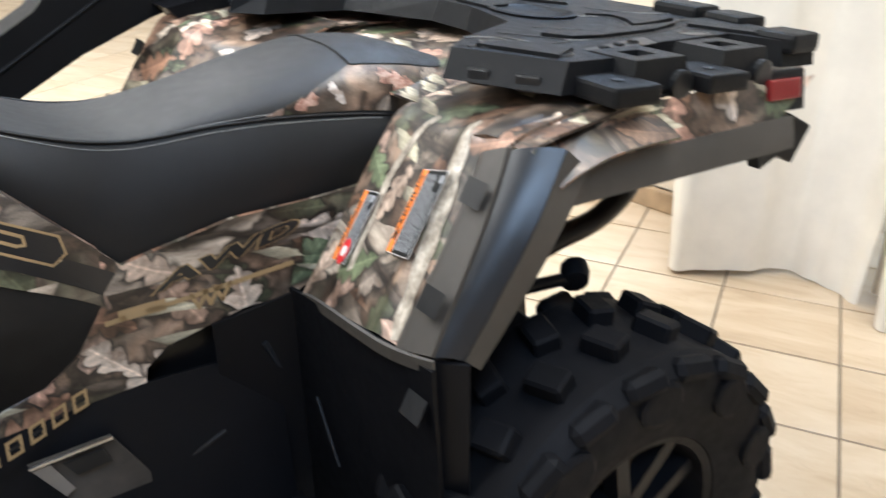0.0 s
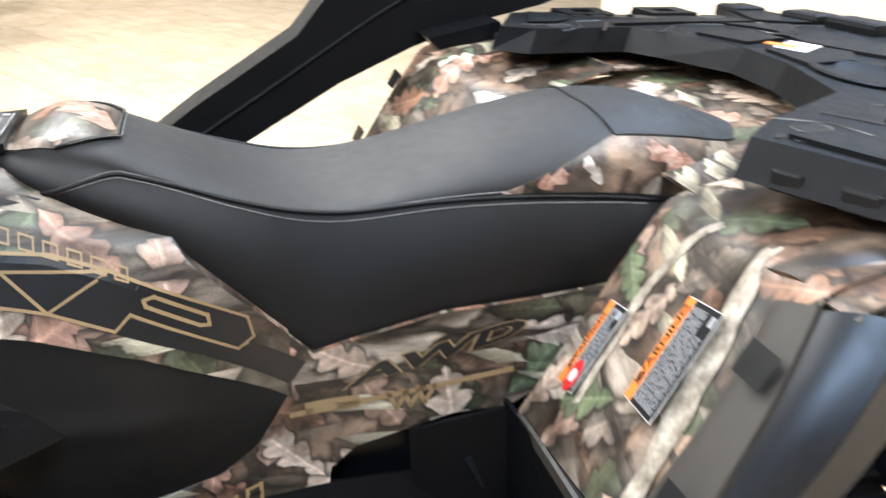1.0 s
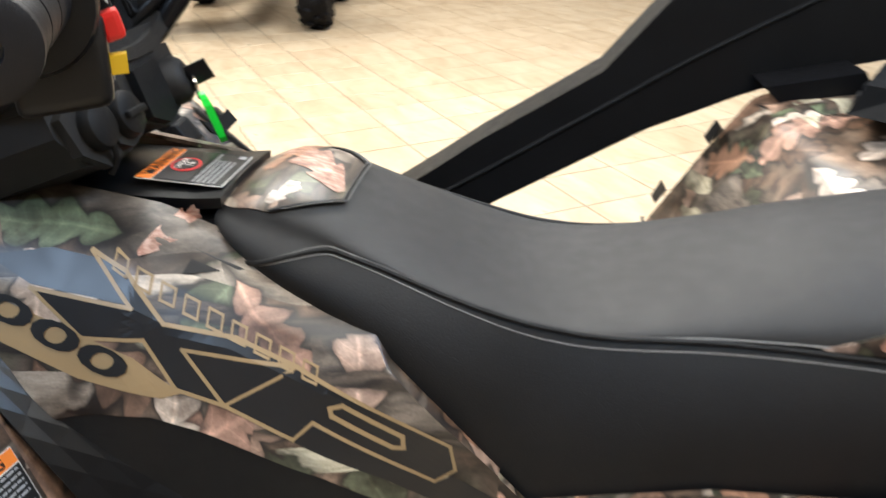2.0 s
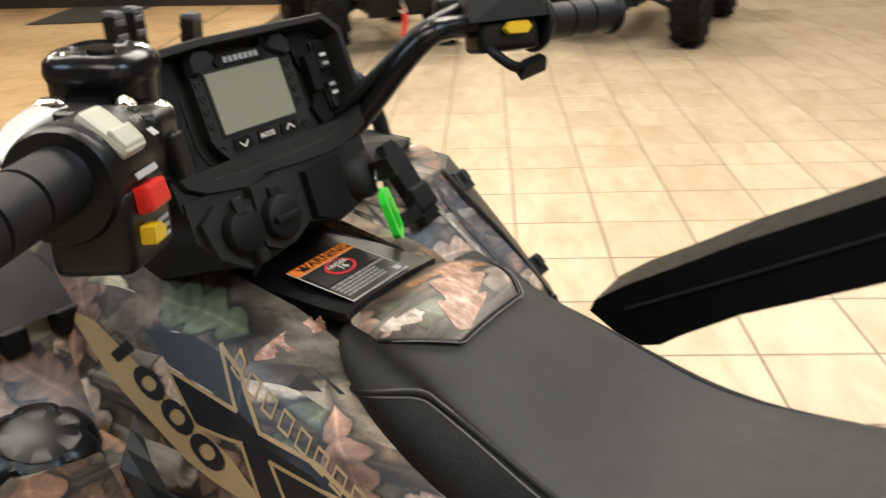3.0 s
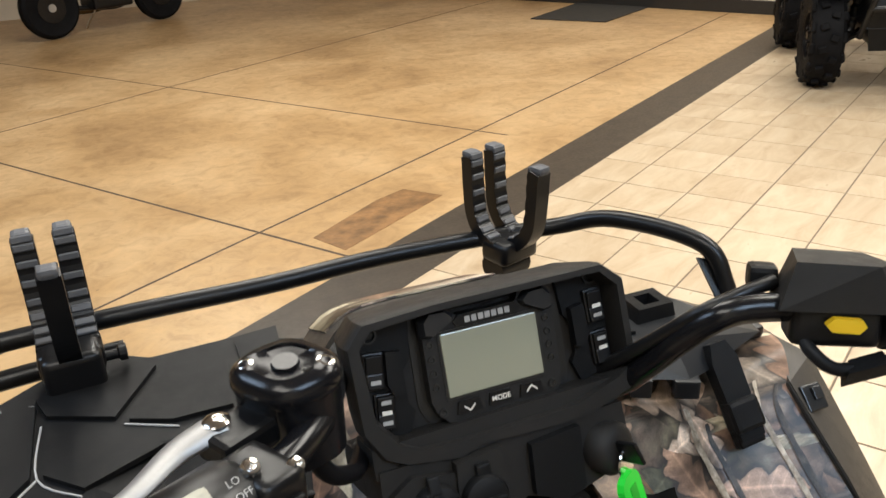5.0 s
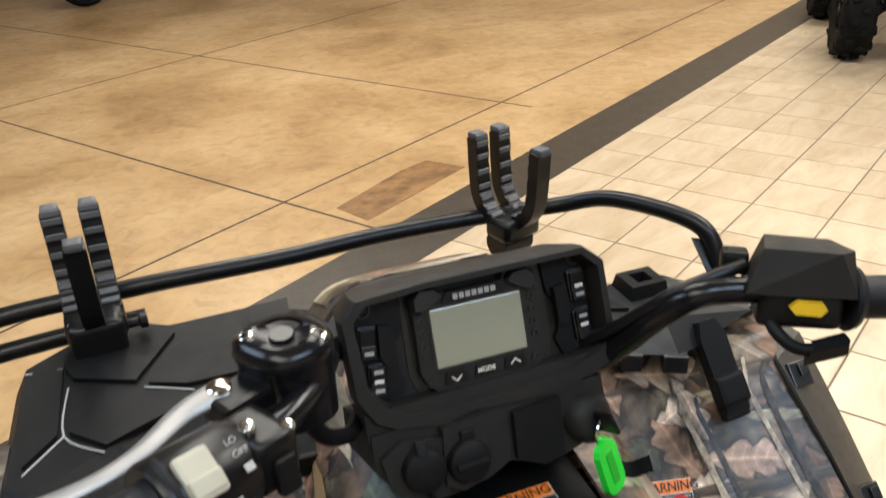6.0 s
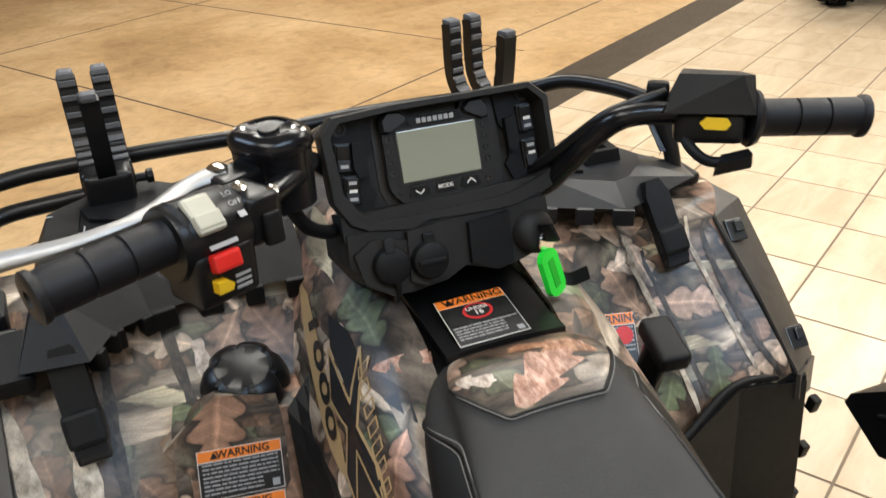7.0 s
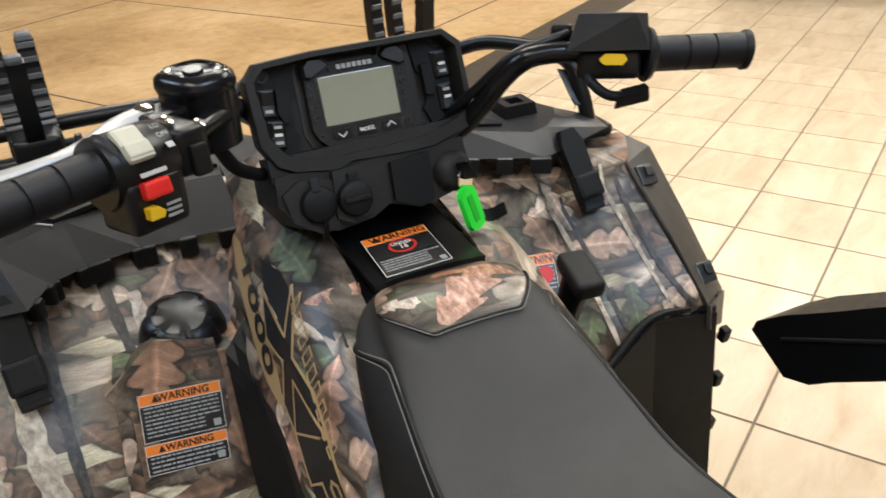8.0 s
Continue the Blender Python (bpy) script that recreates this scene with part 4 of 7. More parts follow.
def side_panels(side, at):
    outline = SIDE
    bm = bmesh.new()
    low = [bm.verts.new(at(-0.122, y, z)) for y, z in outline]
    top = [bm.verts.new(at(-0.130, y, z)) for y, z in outline]
    bm.faces.new(low)
    bm.faces.new(top[::-1])
    for i in range(len(outline)):
        k = (i + 1) % len(outline)
        bm.faces.new((low[i], low[k], top[k], top[i]))
    bevel(bm, 0.003, 2, 50)
    part("side_panel", bm, CAMO, atv, "camouflage side panel with black and gold graphics" if side < 0 else "camouflage side panel")

    line = curve_through([(x, z, 0) for x, z in SECTION], 60)

    def tank(u, v):
        y = 0.662 + 0.60 * u
        z0 = along(KNEE_TOP, y) - 0.004
        cover = along(((0.635, 0.614), (0.70, 0.676), (0.78, 0.756), (0.85, 0.814), (0.895, 0.840), (0.93, 0.850), (0.96, 0.90), (1.30, 1.0)), y)
        z1 = min(0.832 + rise(y), cover)
        if v < 0.75:
            z = z0 + (z1 - z0) * v / 0.75
            return at(panel_x(y, z), y, z)
        if z1 == cover:
            return at(panel_x(y, z1) + 0.20 * (v - 0.75), y, z1 + 0.004 * (v - 0.75))
        k = 50 + (v - 0.75) * 40
        q = line[min(int(round(k)), 60)]
        return at(-0.130 * (1 - lean(y)) + q.x * lean(y), y, q.y + rise(y))

    part("tank_panel", sheet(tank, 48, 32, 0.004), CAMO, atv, "camouflage panel beside the tank", smooth=True, angle=60)

    def knee(u, v):
        y = 0.662 + 0.60 * u**1.2
        high = along(KNEE_TOP, y) + 0.001
        low = along(((0.661, 0.566), (0.704, 0.508), (0.746, 0.478), (0.816, 0.462), (1.02, 0.448), (1.27, 0.440)), y)
        swell = 0.016 * math.sin(math.pi * v) * min(1, (y - 0.66) * 6)
        crease = 0.008 / (1 + ((v - 0.62 + 0.55 * (y - 0.78)) / 0.07) ** 2) * min(1, max(0, (y - 0.72) * 6)) * math.sin(math.pi * v)
        edge = panel_x(y, high) + 0.0015
        return at(-0.1285 * (1 - v) + edge * v - swell - crease, y, low + (high - low) * v)

    part("knee_panel", sheet(knee, 40, 24, 0.004), POD_PLASTIC, atv, "black moulded knee panel", smooth=True)
    # floor of the footwell, inner wall and heel guard
    part("footwell", sheet(quad(at(-0.13, 0.42, 0.44), at(-0.13, 1.02, 0.44), at(-0.20, 1.02, 0.20), at(-0.20, 0.42, 0.20)), 6, 4, 0.006), GUARD, atv)
    part("floorboard", prism([(0, 0), (0.60, 0), (0.62, -0.30), (0.02, -0.33)], basis(at(-0.19, 0.41, 0.215), (0, 1, 0), (1, 0, 0) if side < 0 else (1, 0, 0)), 0.02, 0.004) if side < 0 else box(pose(0.37, 0.71, 0.215), 0.33, 0.6, 0.02, 0.004), GUARD, atv)
    # guards in the darkened black: their shade is in the colour
    part("heel_guard", sheet(quad(at(-0.150, 0.395, 0.535), at(-0.548, 0.405, 0.588), at(-0.556, 0.355, 0.13), at(-0.150, 0.365, 0.11)), 8, 8, 0.006), GUARD, atv, "black plastic guard in front of the rear wheel")
    part("heel_guard", sheet(quad(at(-0.135, 0.52, 0.50), at(-0.165, 0.395, 0.532), at(-0.165, 0.365, 0.11), at(-0.135, 0.49, 0.11)), 6, 6, 0.006), GUARD, atv)


both(side_panels)

# ribs and clips on the heel guard
for a, b, r in (((-0.152, 0.446, 0.462), (-0.152, 0.418, 0.410), 0.005), ((-0.240, 0.401, 0.400), (-0.300, 0.396, 0.315), 0.0025), ((-0.160, 0.52, 0.345), (-0.163, 0.64, 0.30), 0.0025)):
    part("rib", tube([a, b], r, 8, 4), SLEEK, atv)
# lit opening in the footwell with a bright-edged bracket
bracket = part("footwell_bracket", prism([(0.789, 0.401), (0.686, 0.402), (0.640, 0.325), (0.640, 0.270), (0.74, 0.300), (0.752, 0.343)][::-1], basis((-0.168, 0, 0), (0, 1, 0), (0, 0, 1)), 0.006, 0.002), WELL, atv, "brown bracket with bright metal edges")
part("bracket_edge", tube([(-0.176, 0.789, 0.401), (-0.176, 0.686, 0.403)], 0.0030, 8, 6), CHROME, bracket, smooth=True)
part("bracket_edge", prism([(0.789, 0.401), (0.752, 0.343), (0.740, 0.350), (0.765, 0.398)], basis((-0.1752, 0, 0), (0, 1, 0), (0, 0, 1)), 0.002), ALLOY, bracket)
part("bracket_slot", prism([(0.750, 0.392), (0.700, 0.392), (0.690, 0.370), (0.735, 0.368)][::-1], basis((-0.1755, 0, 0), (0, 1, 0), (0, 0, 1)), 0.002), INK, bracket)

# ---- black and gold graphics on the left side panel ----
def draped(points, lift):
    """A film of the outline (y, z), laid on the left side panel."""
    bm = bmesh.new()
    f = bm.faces.new([bm.verts.new((0, y, z)) for y, z in points])
    bmesh.ops.triangulate(bm, faces=[f])
    bmesh.ops.subdivide_edges(bm, edges=bm.edges[:], cuts=5, use_grid_fill=True)
    for v in bm.verts:
        v.co.x = panel_x(v.co.y, v.co.z) - lift
    return bm


def gold_line(points, width=0.0028, lift=0.0012, parent=None, mat=GOLD):
    bm = bmesh.new()
    for (y0, z0), (y1, z1) in zip(points, points[1:]):
        way = Vector((y1 - y0, z1 - z0))
        n = max(1, int(way.length / 0.012))
        d = way.normalized() * width / 2
        nrm = Vector((-d.y, d.x))
        ends = [Vector((y0, z0)) - d + (way + 2 * d) * (k / n) for k in range(n + 1)]
        rows = [[bm.verts.new((panel_x(*q) - lift, q.x, q.y)) for q in (e - nrm, e + nrm)] for e in ends]
        for a, c in zip(rows, rows[1:]):
            bm.faces.new((a[0], c[0], c[1], a[1]))
    return part("gold_edge", bm, mat, parent or graphics)


def draped_word(name, body, size, at, right, mat, parent, lift, **more):
    """Words laid on the left side panel, their middle at (y, z) and running along right (dy, dz)."""
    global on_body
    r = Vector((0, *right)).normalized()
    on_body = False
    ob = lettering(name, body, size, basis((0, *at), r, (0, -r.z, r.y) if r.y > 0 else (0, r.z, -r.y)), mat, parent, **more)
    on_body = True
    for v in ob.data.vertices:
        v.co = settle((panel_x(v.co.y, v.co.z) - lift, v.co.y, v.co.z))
    return ob



graphics = part("graphic", draped([(0.977, 0.824), (0.942, 0.788), (0.885, 0.772), (0.835, 0.747), (0.808, 0.731), (0.706, 0.670), (0.701, 0.647), (0.718, 0.638), (0.819, 0.705), (0.834, 0.694), (0.890, 0.724), (0.929, 0.739), (0.957, 0.777), (1.006, 0.777), (1.050, 0.812), (0.968, 0.800), (1.007, 0.837)], 0.0006), DECAL, atv, "black graphic with gold edges")
part("graphic", draped([(0.834, 0.692), (0.760, 0.648), (0.664, 0.580), (0.644, 0.604), (0.704, 0.641), (0.718, 0.636), (0.819, 0.702)], 0.0006), DECAL, graphics)
part("graphic", draped([(1.090, 0.832), (1.050, 0.814), (0.968, 0.802), (1.004, 0.832), (1.040, 0.838)], 0.0005), DECAL, graphics)
part("graphic", draped([(0.930, 0.835), (0.868, 0.823), (0.872, 0.808), (0.935, 0.818)], 0.0005), DECAL, graphics)
gold_line([(1.007, 0.837), (0.977, 0.824), (0.942, 0.788), (0.885, 0.772), (0.835, 0.747), (0.706, 0.670), (0.701, 0.647), (0.718, 0.638), (0.819, 0.705), (0.834, 0.694), (0.890, 0.724), (0.929, 0.739), (0.957, 0.777), (1.006, 0.777), (1.050, 0.812), (0.968, 0.800), (1.007, 0.837)])
gold_line([(0.926, 0.768), (0.835, 0.747), (0.890, 0.724), (0.926, 0.768)])
gold_line([(0.806, 0.714), (0.796, 0.715), (0.746, 0.683), (0.745, 0.673), (0.754, 0.675), (0.804, 0.708), (0.806, 0.714)], 0.0036)
# gold band with the number
band = part("number_band", draped([(1.189, 0.830), (1.148, 0.828), (1.037, 0.790), (0.964, 0.764), (0.925, 0.736), (0.940, 0.733), (1.008, 0.747), (1.114, 0.787)], 0.0010), GOLD, graphics, "gold band with a black number")
draped_word("number", "1000", 0.028, (1.050, 0.7875), (-0.139, -0.060), INK, band, 0.0024, stretch=3.05, bold=0.0006, slant=0.12)
# the lettering beside it, as plain slanted bars
for k in range(9):
    t = k / 8
    y, z = 0.982 - 0.158 * t, 0.8285 - 0.086 * t
    bar = [(y + 0.0058, z + 0.0086), (y - 0.0056, z + 0.0026), (y - 0.0058, z - 0.0086), (y + 0.0056, z - 0.0028)]
    gold_line(bar + bar[:1], 0.0017, lift=0.0016)
# the strip below the seat with the drive mark
gold_line([(0.663, 0.540), (0.600, 0.543), (0.500, 0.552), (0.387, 0.563)], 0.007)
gold_line([(0.640, 0.545), (0.590, 0.546)], 0.016)
draped_word("drive_mark", "AWD", 0.027, (0.487, 0.5945), (-0.980, 0.195), INK, graphics, 0.0016, stretch=3.3, bold=0.0010, slant=0.25)
draped_word("drive_mark", "AWD", 0.027, (0.487, 0.5945), (-0.980, 0.195), GOLD, graphics, 0.0009, stretch=3.3, bold=0.0020, slant=0.25)
for k in range(3):
    gold_line([(0.545 - 0.018 * k, 0.550 + 0.002 * k), (0.535 - 0.018 * k, 0.530 + 0.002 * k), (0.522 - 0.018 * k, 0.550 + 0.002 * k)], 0.006)
# lower lettering as plain bars
for k in range(7):
    y, z = 0.895 - 0.029 * k, 0.434 + 0.0030 * k
    gold_line([(y, z + 0.010), (y - 0.016, z + 0.011), (y - 0.016, z - 0.010), (y, z - 0.011), (y, z + 0.010)], 0.0045)
    gold_line([(y - 0.003, z), (y - 0.013, z)], 0.004, lift=0.0016, mat=INK)

# ---- rear fenders ----
RAMP = (Vector((-0.150, 0.215, 0.765)), Vector((-0.520, 0.262, 0.800)), Vector((-0.540, 0.400, 0.587)), Vector((-0.180, 0.388, 0.530)))


RAMPS = {}


def rear_fender(side, at):
    if side > 0:
        plain = at
        at = lambda x, y, z: plain(x, y + 0.056, z)
    a, b, c, d = (at(*p) for p in RAMP)
    skin = quad(a, b, c, d)

    tops = quad(at(-0.20, 0.03, 0.815), at(-0.505, 0.075, 0.828), b, a)

    def ramp_skin(u, v):
        """v from 1 at the lower edge by 0.22 at the bend to 0 under the rack."""
        bend = skin(u, 0.02) + Vector((0, -0.012, 0.004))
        line = curve_through([tops(u, 0.0), tops(u, 0.55), bend, skin(u, 0.16), skin(u, 0.55), skin(u, 1.0)], 40)
        p = line[int(round(v * 40))]
        dip = 0.003 * math.exp(-((u - 0.16) / 0.06) ** 2) - 0.009 * math.exp(-((u - 0.66) / 0.05) ** 2)
        return p + Vector((0, 0.6, 0.6)) * -dip * min(1, v * 2)

    RAMPS[side] = ramp_skin
    fender = part("rear_fender", sheet(lambda u, v: ramp_skin((0.90 if side < 0 else 1.0) * u, v) - Vector((0, 0.005, 0.004)) * max(0.0, min(1.0, (u - 0.84) * 9)) * max(0.0, min(1.0, (v - 0.5) * 6)) * (side < 0), 48, 40, 0.004), CAMO, atv, "camouflage rear fender", smooth=True, angle=60)
    part("rear_fender", sheet(lambda u, v: ramp_skin(0.895 + 0.105 * u, v * 0.45), 10, 20, 0.004), CAMO, fender, smooth=True, angle=60)
    lines = [curve_through([at(*p) for p in pts], 20) for pts in (
        ((-0.446, 0.270, 0.772), (-0.470, 0.319, 0.708), (-0.470, 0.402, 0.572)),
        ((-0.500, 0.270, 0.790), (-0.524, 0.318, 0.722), (-0.540, 0.396, 0.594)),
        ((-0.540, 0.230, 0.797), (-0.558, 0.290, 0.716), (-0.556, 0.370, 0.592)),
        ((-0.540, 0.195, 0.770), (-0.558, 0.262, 0.690), (-0.556, 0.348, 0.575)))]

    def between(a, c, u, v):
        k = int(round(v * 20))
        return lines[a][k].lerp(lines[c][k], u)

    if side < 0:
        trim = part("fender_trim", sheet(lambda u, v: between(0, 1, u, v) + Vector((0, 0.004, 0.003)) * min(1, u * 6), 8, 20, 0.006), TAUPE, fender, "dark brown fender trim", smooth=True)
        part("fender_trim", sheet(lambda u, v: between(1, 2, u, v) + Vector((0, 0.004, 0.003)) * (1 - 0.5 * u) + Vector((0, 0.003, 0.003)) * math.sin(math.pi * u), 8, 20, 0.006), SLEEK, fender, "smooth black bevelled fender edge", smooth=True)
    part("fender_trim", sheet(lambda u, v: between(2, 3, u, v), 4, 20, 0.006), TAUPE, fender, smooth=True)
    # lip along the lower edge of the ramp
    lip = [at(-0.185, 0.392, 0.529), at(-0.232, 0.394, 0.546), at(-0.450, 0.406, 0.574), at(-0.545, 0.400, 0.594)]
    part("fender_lip", sheet(lambda u, v: curve_through(lip, 30)[int(round(u * 30))] + Vector((0, 0.004 - 0.002 * v, 0.004 - 0.016 * v)), 30, 2, 0.005), TAUPE, fender, smooth=True)
    # guard edge that runs down beside the tyre
    part("fender_trim", sheet(quad(at(-0.528, 0.405, 0.588), at(-0.566, 0.372, 0.592), at(-0.558, 0.345, 0.22), at(-0.532, 0.366, 0.22)), 4, 10, 0.006), GUARD, fender)
    for y, z, x in ((0.318, 0.752, -0.496), (0.386, 0.650, -0.516), (0.414, 0.535, -0.525)):
        m = basis(at(x, y + 0.004, z), (1, 0.1, 0.08), (0.0, -0.45, 0.85))
        part("clip", placed(frustum([(-0.016, -0.015), (0.016, -0.015), (0.016, 0.015), (-0.016, 0.015)], 0, [(-0.006, -0.004), (0.013, -0.012), (0.008, 0.008), (-0.010, 0.011)], 0.007, 0.001), m), INK, fender)
    part("fender_shoulder", sheet(lambda u, v: at(-0.40 - 0.150 * u, 0.075 + 0.185 * v - 0.015 * u, 0.815 + 0.010 * math.sin(min(1.0, 3 * u) * 1.57) - 0.006 * u - 0.028 * u**3 - 0.030 * v**3), 24, 16, 0.004), CAMO, fender, smooth=True, angle=60)
    # top of the fender under the rack, and the side band to the tail
    part("fender_top", sheet(quad(at(-0.22, 0.06, 0.812), at(-0.505, 0.085, 0.828), at(-0.44, -0.33, 0.822), at(-0.22, -0.36, 0.812)), 10, 12, 0.004), CAMO, fender, smooth=True)
    part("fender_side", sheet(lambda u, v: at(-0.505 - 0.022 * v, 0.215 - 0.10 * (1 - v) - 0.385 * u + 0.02 * v, 0.828 - 0.060 * v - 0.004 * math.sin(9 * u)), 20, 6, 0.004), CAMO, fender, smooth=True)
    part("fender_trim", sheet(lambda u, v: at(-0.529 - 0.010 * math.sin(1.5 * v), 0.252 - 0.445 * u, 0.772 - 0.042 * v + 0.010 * u), 20, 6, 0.006), TAUPE, fender, smooth=True)
    light = part("tail_light", box(basis(at(-0.508, -0.185, 0.814), (0.05, 1, 0.0), (0.2, 0, 1)), 0.066, 0.028, 0.02, 0.003), REFLECT, fender, "red tail light lens")
    part("lens_frame", box(basis(at(-0.502, -0.185, 0.810), (0.05, 1, 0.0), (0.2, 0, 1)), 0.10, 0.055, 0.018, 0.003), BLACK, light)
    part("tail_bracket", prism([(0, 0), (-0.06, 0.005), (-0.085, -0.005), (-0.075, -0.06), (-0.035, -0.075), (-0.02, -0.045), (0.03, -0.04), (0.10, 0.0)], basis(at(-0.50, -0.150, 0.775), (0, 1, 0), (0, 0, 1)), 0.02, 0.003), BLACK, fender)
    part("tail_bracket", box(pose(*at(-0.47, -0.255, 0.735), 25, 0, 10 * side), 0.06, 0.05, 0.060, 0.004), SATIN, fender)
    # wheel arch lining
    part("wheel_arch", sheet(lambda u, v: at(-0.20 - 0.17 * v, 0.06 + 0.31 * math.cos(math.pi * (0.16 + 0.36 * u)), 0.36 + 0.31 * math.sin(math.pi * (0.16 + 0.36 * u)) - 0.01 * v), 24, 4, 0.005), BLACK, fender, smooth=True)


both(rear_fender)
part("rear_tube", tube([(-0.45, 0.19, 0.638), (-0.45, 0.145, 0.650), (-0.45, 0.08, 0.664), (-0.45, 0.03, 0.700), (-0.44, 0.0, 0.755)], 0.016, 10, 24), SATIN, atv, smooth=True)
hanger = part("fender_stay", tube([(-0.44, 0.23, 0.590), (-0.45, 0.11, 0.588)], 0.009, 10, 6), SATIN, atv, smooth=True)
part("stay_knob", turned([(0.010, -0.016), (0.019, -0.014), (0.021, 0.0), (0.019, 0.014), (0.010, 0.016)], pose(-0.45, 0.112, 0.592, 30, 60, 0), 12), RUBBER, hanger, smooth=True)

# ---- rear rack ----
LEFT_RACK = [(-0.250, 0.190), (-0.300, 0.238), (-0.458, 0.172), (-0.462, 0.095), (-0.405, 0.080), (-0.385, -0.215), (-0.470, -0.235), (-0.478, -0.300), (-0.200, -0.345)]
RIGHT_RACK = [(2 * MID - x, y + 0.02 * (y > 0)) for x, y in LEFT_RACK[::-1]]
NOTCH = [(0.272, 0.050), (0.215, 0.020), (0.086, -0.030), (0.0, -0.020), (-0.130, 0.030)]
rack = part("rear_rack", frustum(LEFT_RACK + RIGHT_RACK + NOTCH, 0.832, [(x * 0.985 + (0.016 if -0.2 < x < 0.3 and y > -0.05 else 0) * (1 if x > 0.2 else 0), y - 0.014 * (y > -0.05)) for x, y in LEFT_RACK + RIGHT_RACK + NOTCH], 0.868, 0.004), BLACK, atv, "black moulded cargo rack behind the seat")


def holed_block(at, sx, sy, sz, hole):
    """A block with a square hole through its top, rising from at."""
    x0, y0, z0 = at
    bm = bmesh.new()
    rings = []
    for half_x, half_y, z in ((sx / 2, sy / 2, z0), (sx / 2 * 0.86, sy / 2 * 0.86, z0 + sz), (hole / 2, hole / 2, z0 + sz), (hole / 2 * 0.8, hole / 2 * 0.8, z0 + 0.002)):
        rings.append([bm.verts.new((x0 + a * half_x, y0 + b * half_y, z)) for a, b in ((-1, -1), (1, -1), (1, 1), (-1, 1))])
    for a, b in zip(rings, rings[1:]):
        for k in range(4):
            bm.faces.new((a[k], a[(k + 1) % 4], b[(k + 1) % 4], b[k]))
    bm.faces.new(rings[-1])
    bm.faces.new(rings[0][::-1])
    return bevel(bm, 0.003, 1, 25)


for sx in (-1, 1):
    def rx(x):
        return x if sx < 0 else 2 * MID - x

    for y in (0.045, -0.115):
        tie = part("tie_down", holed_block((rx(-0.450), y, 0.834), 0.10, 0.100, 0.036, 0.036), BLACK, rack)
        part("tie_arch", turned([(0.014, -0.005), (0.018, -0.004), (0.018, 0.004), (0.014, 0.005)], pose(rx(-0.502), y - 0.030, 0.838, 0, 90, 0), 16), INK, tie)
        part("ledge", box(pose(rx(-0.490), y + 0.072, 0.840, 0, 0, 4 * sx), 0.085, 0.070, 0.024, 0.005), BLACK, rack)
        part("ledge_rivet", turned([(0.007, 0), (0.007, 0.0014), (0.004, 0.0014), (0.001, 0.0006)], pose(rx(-0.500), y + 0.078, 0.8522), 12), INK, rack)
    for x, y, r in ((-0.283, 0.150, 0.017), (-0.404, 0.138, 0.019), (-0.360, -0.160, 0.020), (-0.43, -0.275, 0.020), (-0.322, 0.186, 0.007)):
        part("bolt_hole", turned([(r, 0.0), (r * 1.2, 0.0004), (r * 1.15, 0.0016), (r, 0.0018), (r * 0.95, 0.0006), (0.001, 0.0005)], pose(rx(x), y, 0.8682), 22), INK, rack)
    # black blocks set on the edge stand for the shade in its notches
    for x, w in ((-0.345, 0.032), (-0.410, 0.036)):
        y = 0.233 - 0.43 * (-0.300 - x) + 0.02 * (sx > 0)
        part("notch_shade", box(pose(rx(x), y - 0.003, 0.839, 0, 0, 24 * -sx), w, 0.012, 0.020, 0.003), INK, rack)
    # slot with small ribs, a black plate laid on for its sunk shade
    slot = part("slot", prism([(rx(x), y) for x, y in ((-0.391, 0.085), (-0.420, 0.085), (-0.398, -0.045), (-0.350, -0.065))][::1 if sx < 0 else -1], pose(0, 0, 0.8665), 0.0022), INK, rack)
    for k in range(3):
        part("slot_rib", box(pose(rx(-0.400 + 0.010 * k), 0.055 - 0.035 * k, 0.869), 0.014, 0.010, 0.006, 0.002), BLACK, slot)
    # moulded grooves, curved round the middle
    for line in (((-0.225, 0.100), (-0.285, 0.070), (-0.323, 0.050), (-0.338, -0.003), (-0.324, -0.122), (-0.287, -0.221)),
                 ((-0.200, 0.020), (-0.240, -0.020), (-0.277, -0.060), (-0.272, -0.152), (-0.245, -0.273)),
                 ((-0.125, -0.130), (-0.161, -0.164), (-0.215, -0.150), (-0.262, -0.120)),
                 ((-0.308, 0.205), (-0.300, 0.150), (-0.330, 0.110), (-0.338, 0.060)),
                 ((-0.236, 0.165), (-0.270, 0.120), (-0.330, 0.108)),
                 ((-0.105, -0.190), (-0.160, -0.205), (-0.235, -0.250), (-0.240, -0.320)),
                 ((-0.060, -0.215), (-0.120, -0.240), (-0.165, -0.290), (-0.170, -0.325))):
        part("groove", tube([(rx(x), y, 0.8684) for x, y in line], 0.0024, 6, 30, 0.5), INK, rack)
    for poly in ([(-0.275, 0.062), (-0.318, 0.042), (-0.330, -0.003), (-0.316, -0.122), (-0.283, -0.200), (-0.279, -0.150), (-0.284, -0.058)], [(-0.13, -0.14), (-0.161, -0.172), (-0.215, -0.158), (-0.264, -0.128), (-0.262, -0.16), (-0.24, -0.24), (-0.165, -0.198), (-0.11, -0.182)], [(-0.310, 0.195), (-0.308, 0.150), (-0.336, 0.115), (-0.39, 0.10), (-0.43, 0.155)], [(-0.455, -0.245), (-0.455, -0.285), (-0.26, -0.318), (-0.258, -0.26), (-0.30, -0.21)]):
        pts = [(rx(x), y) for x, y in poly]
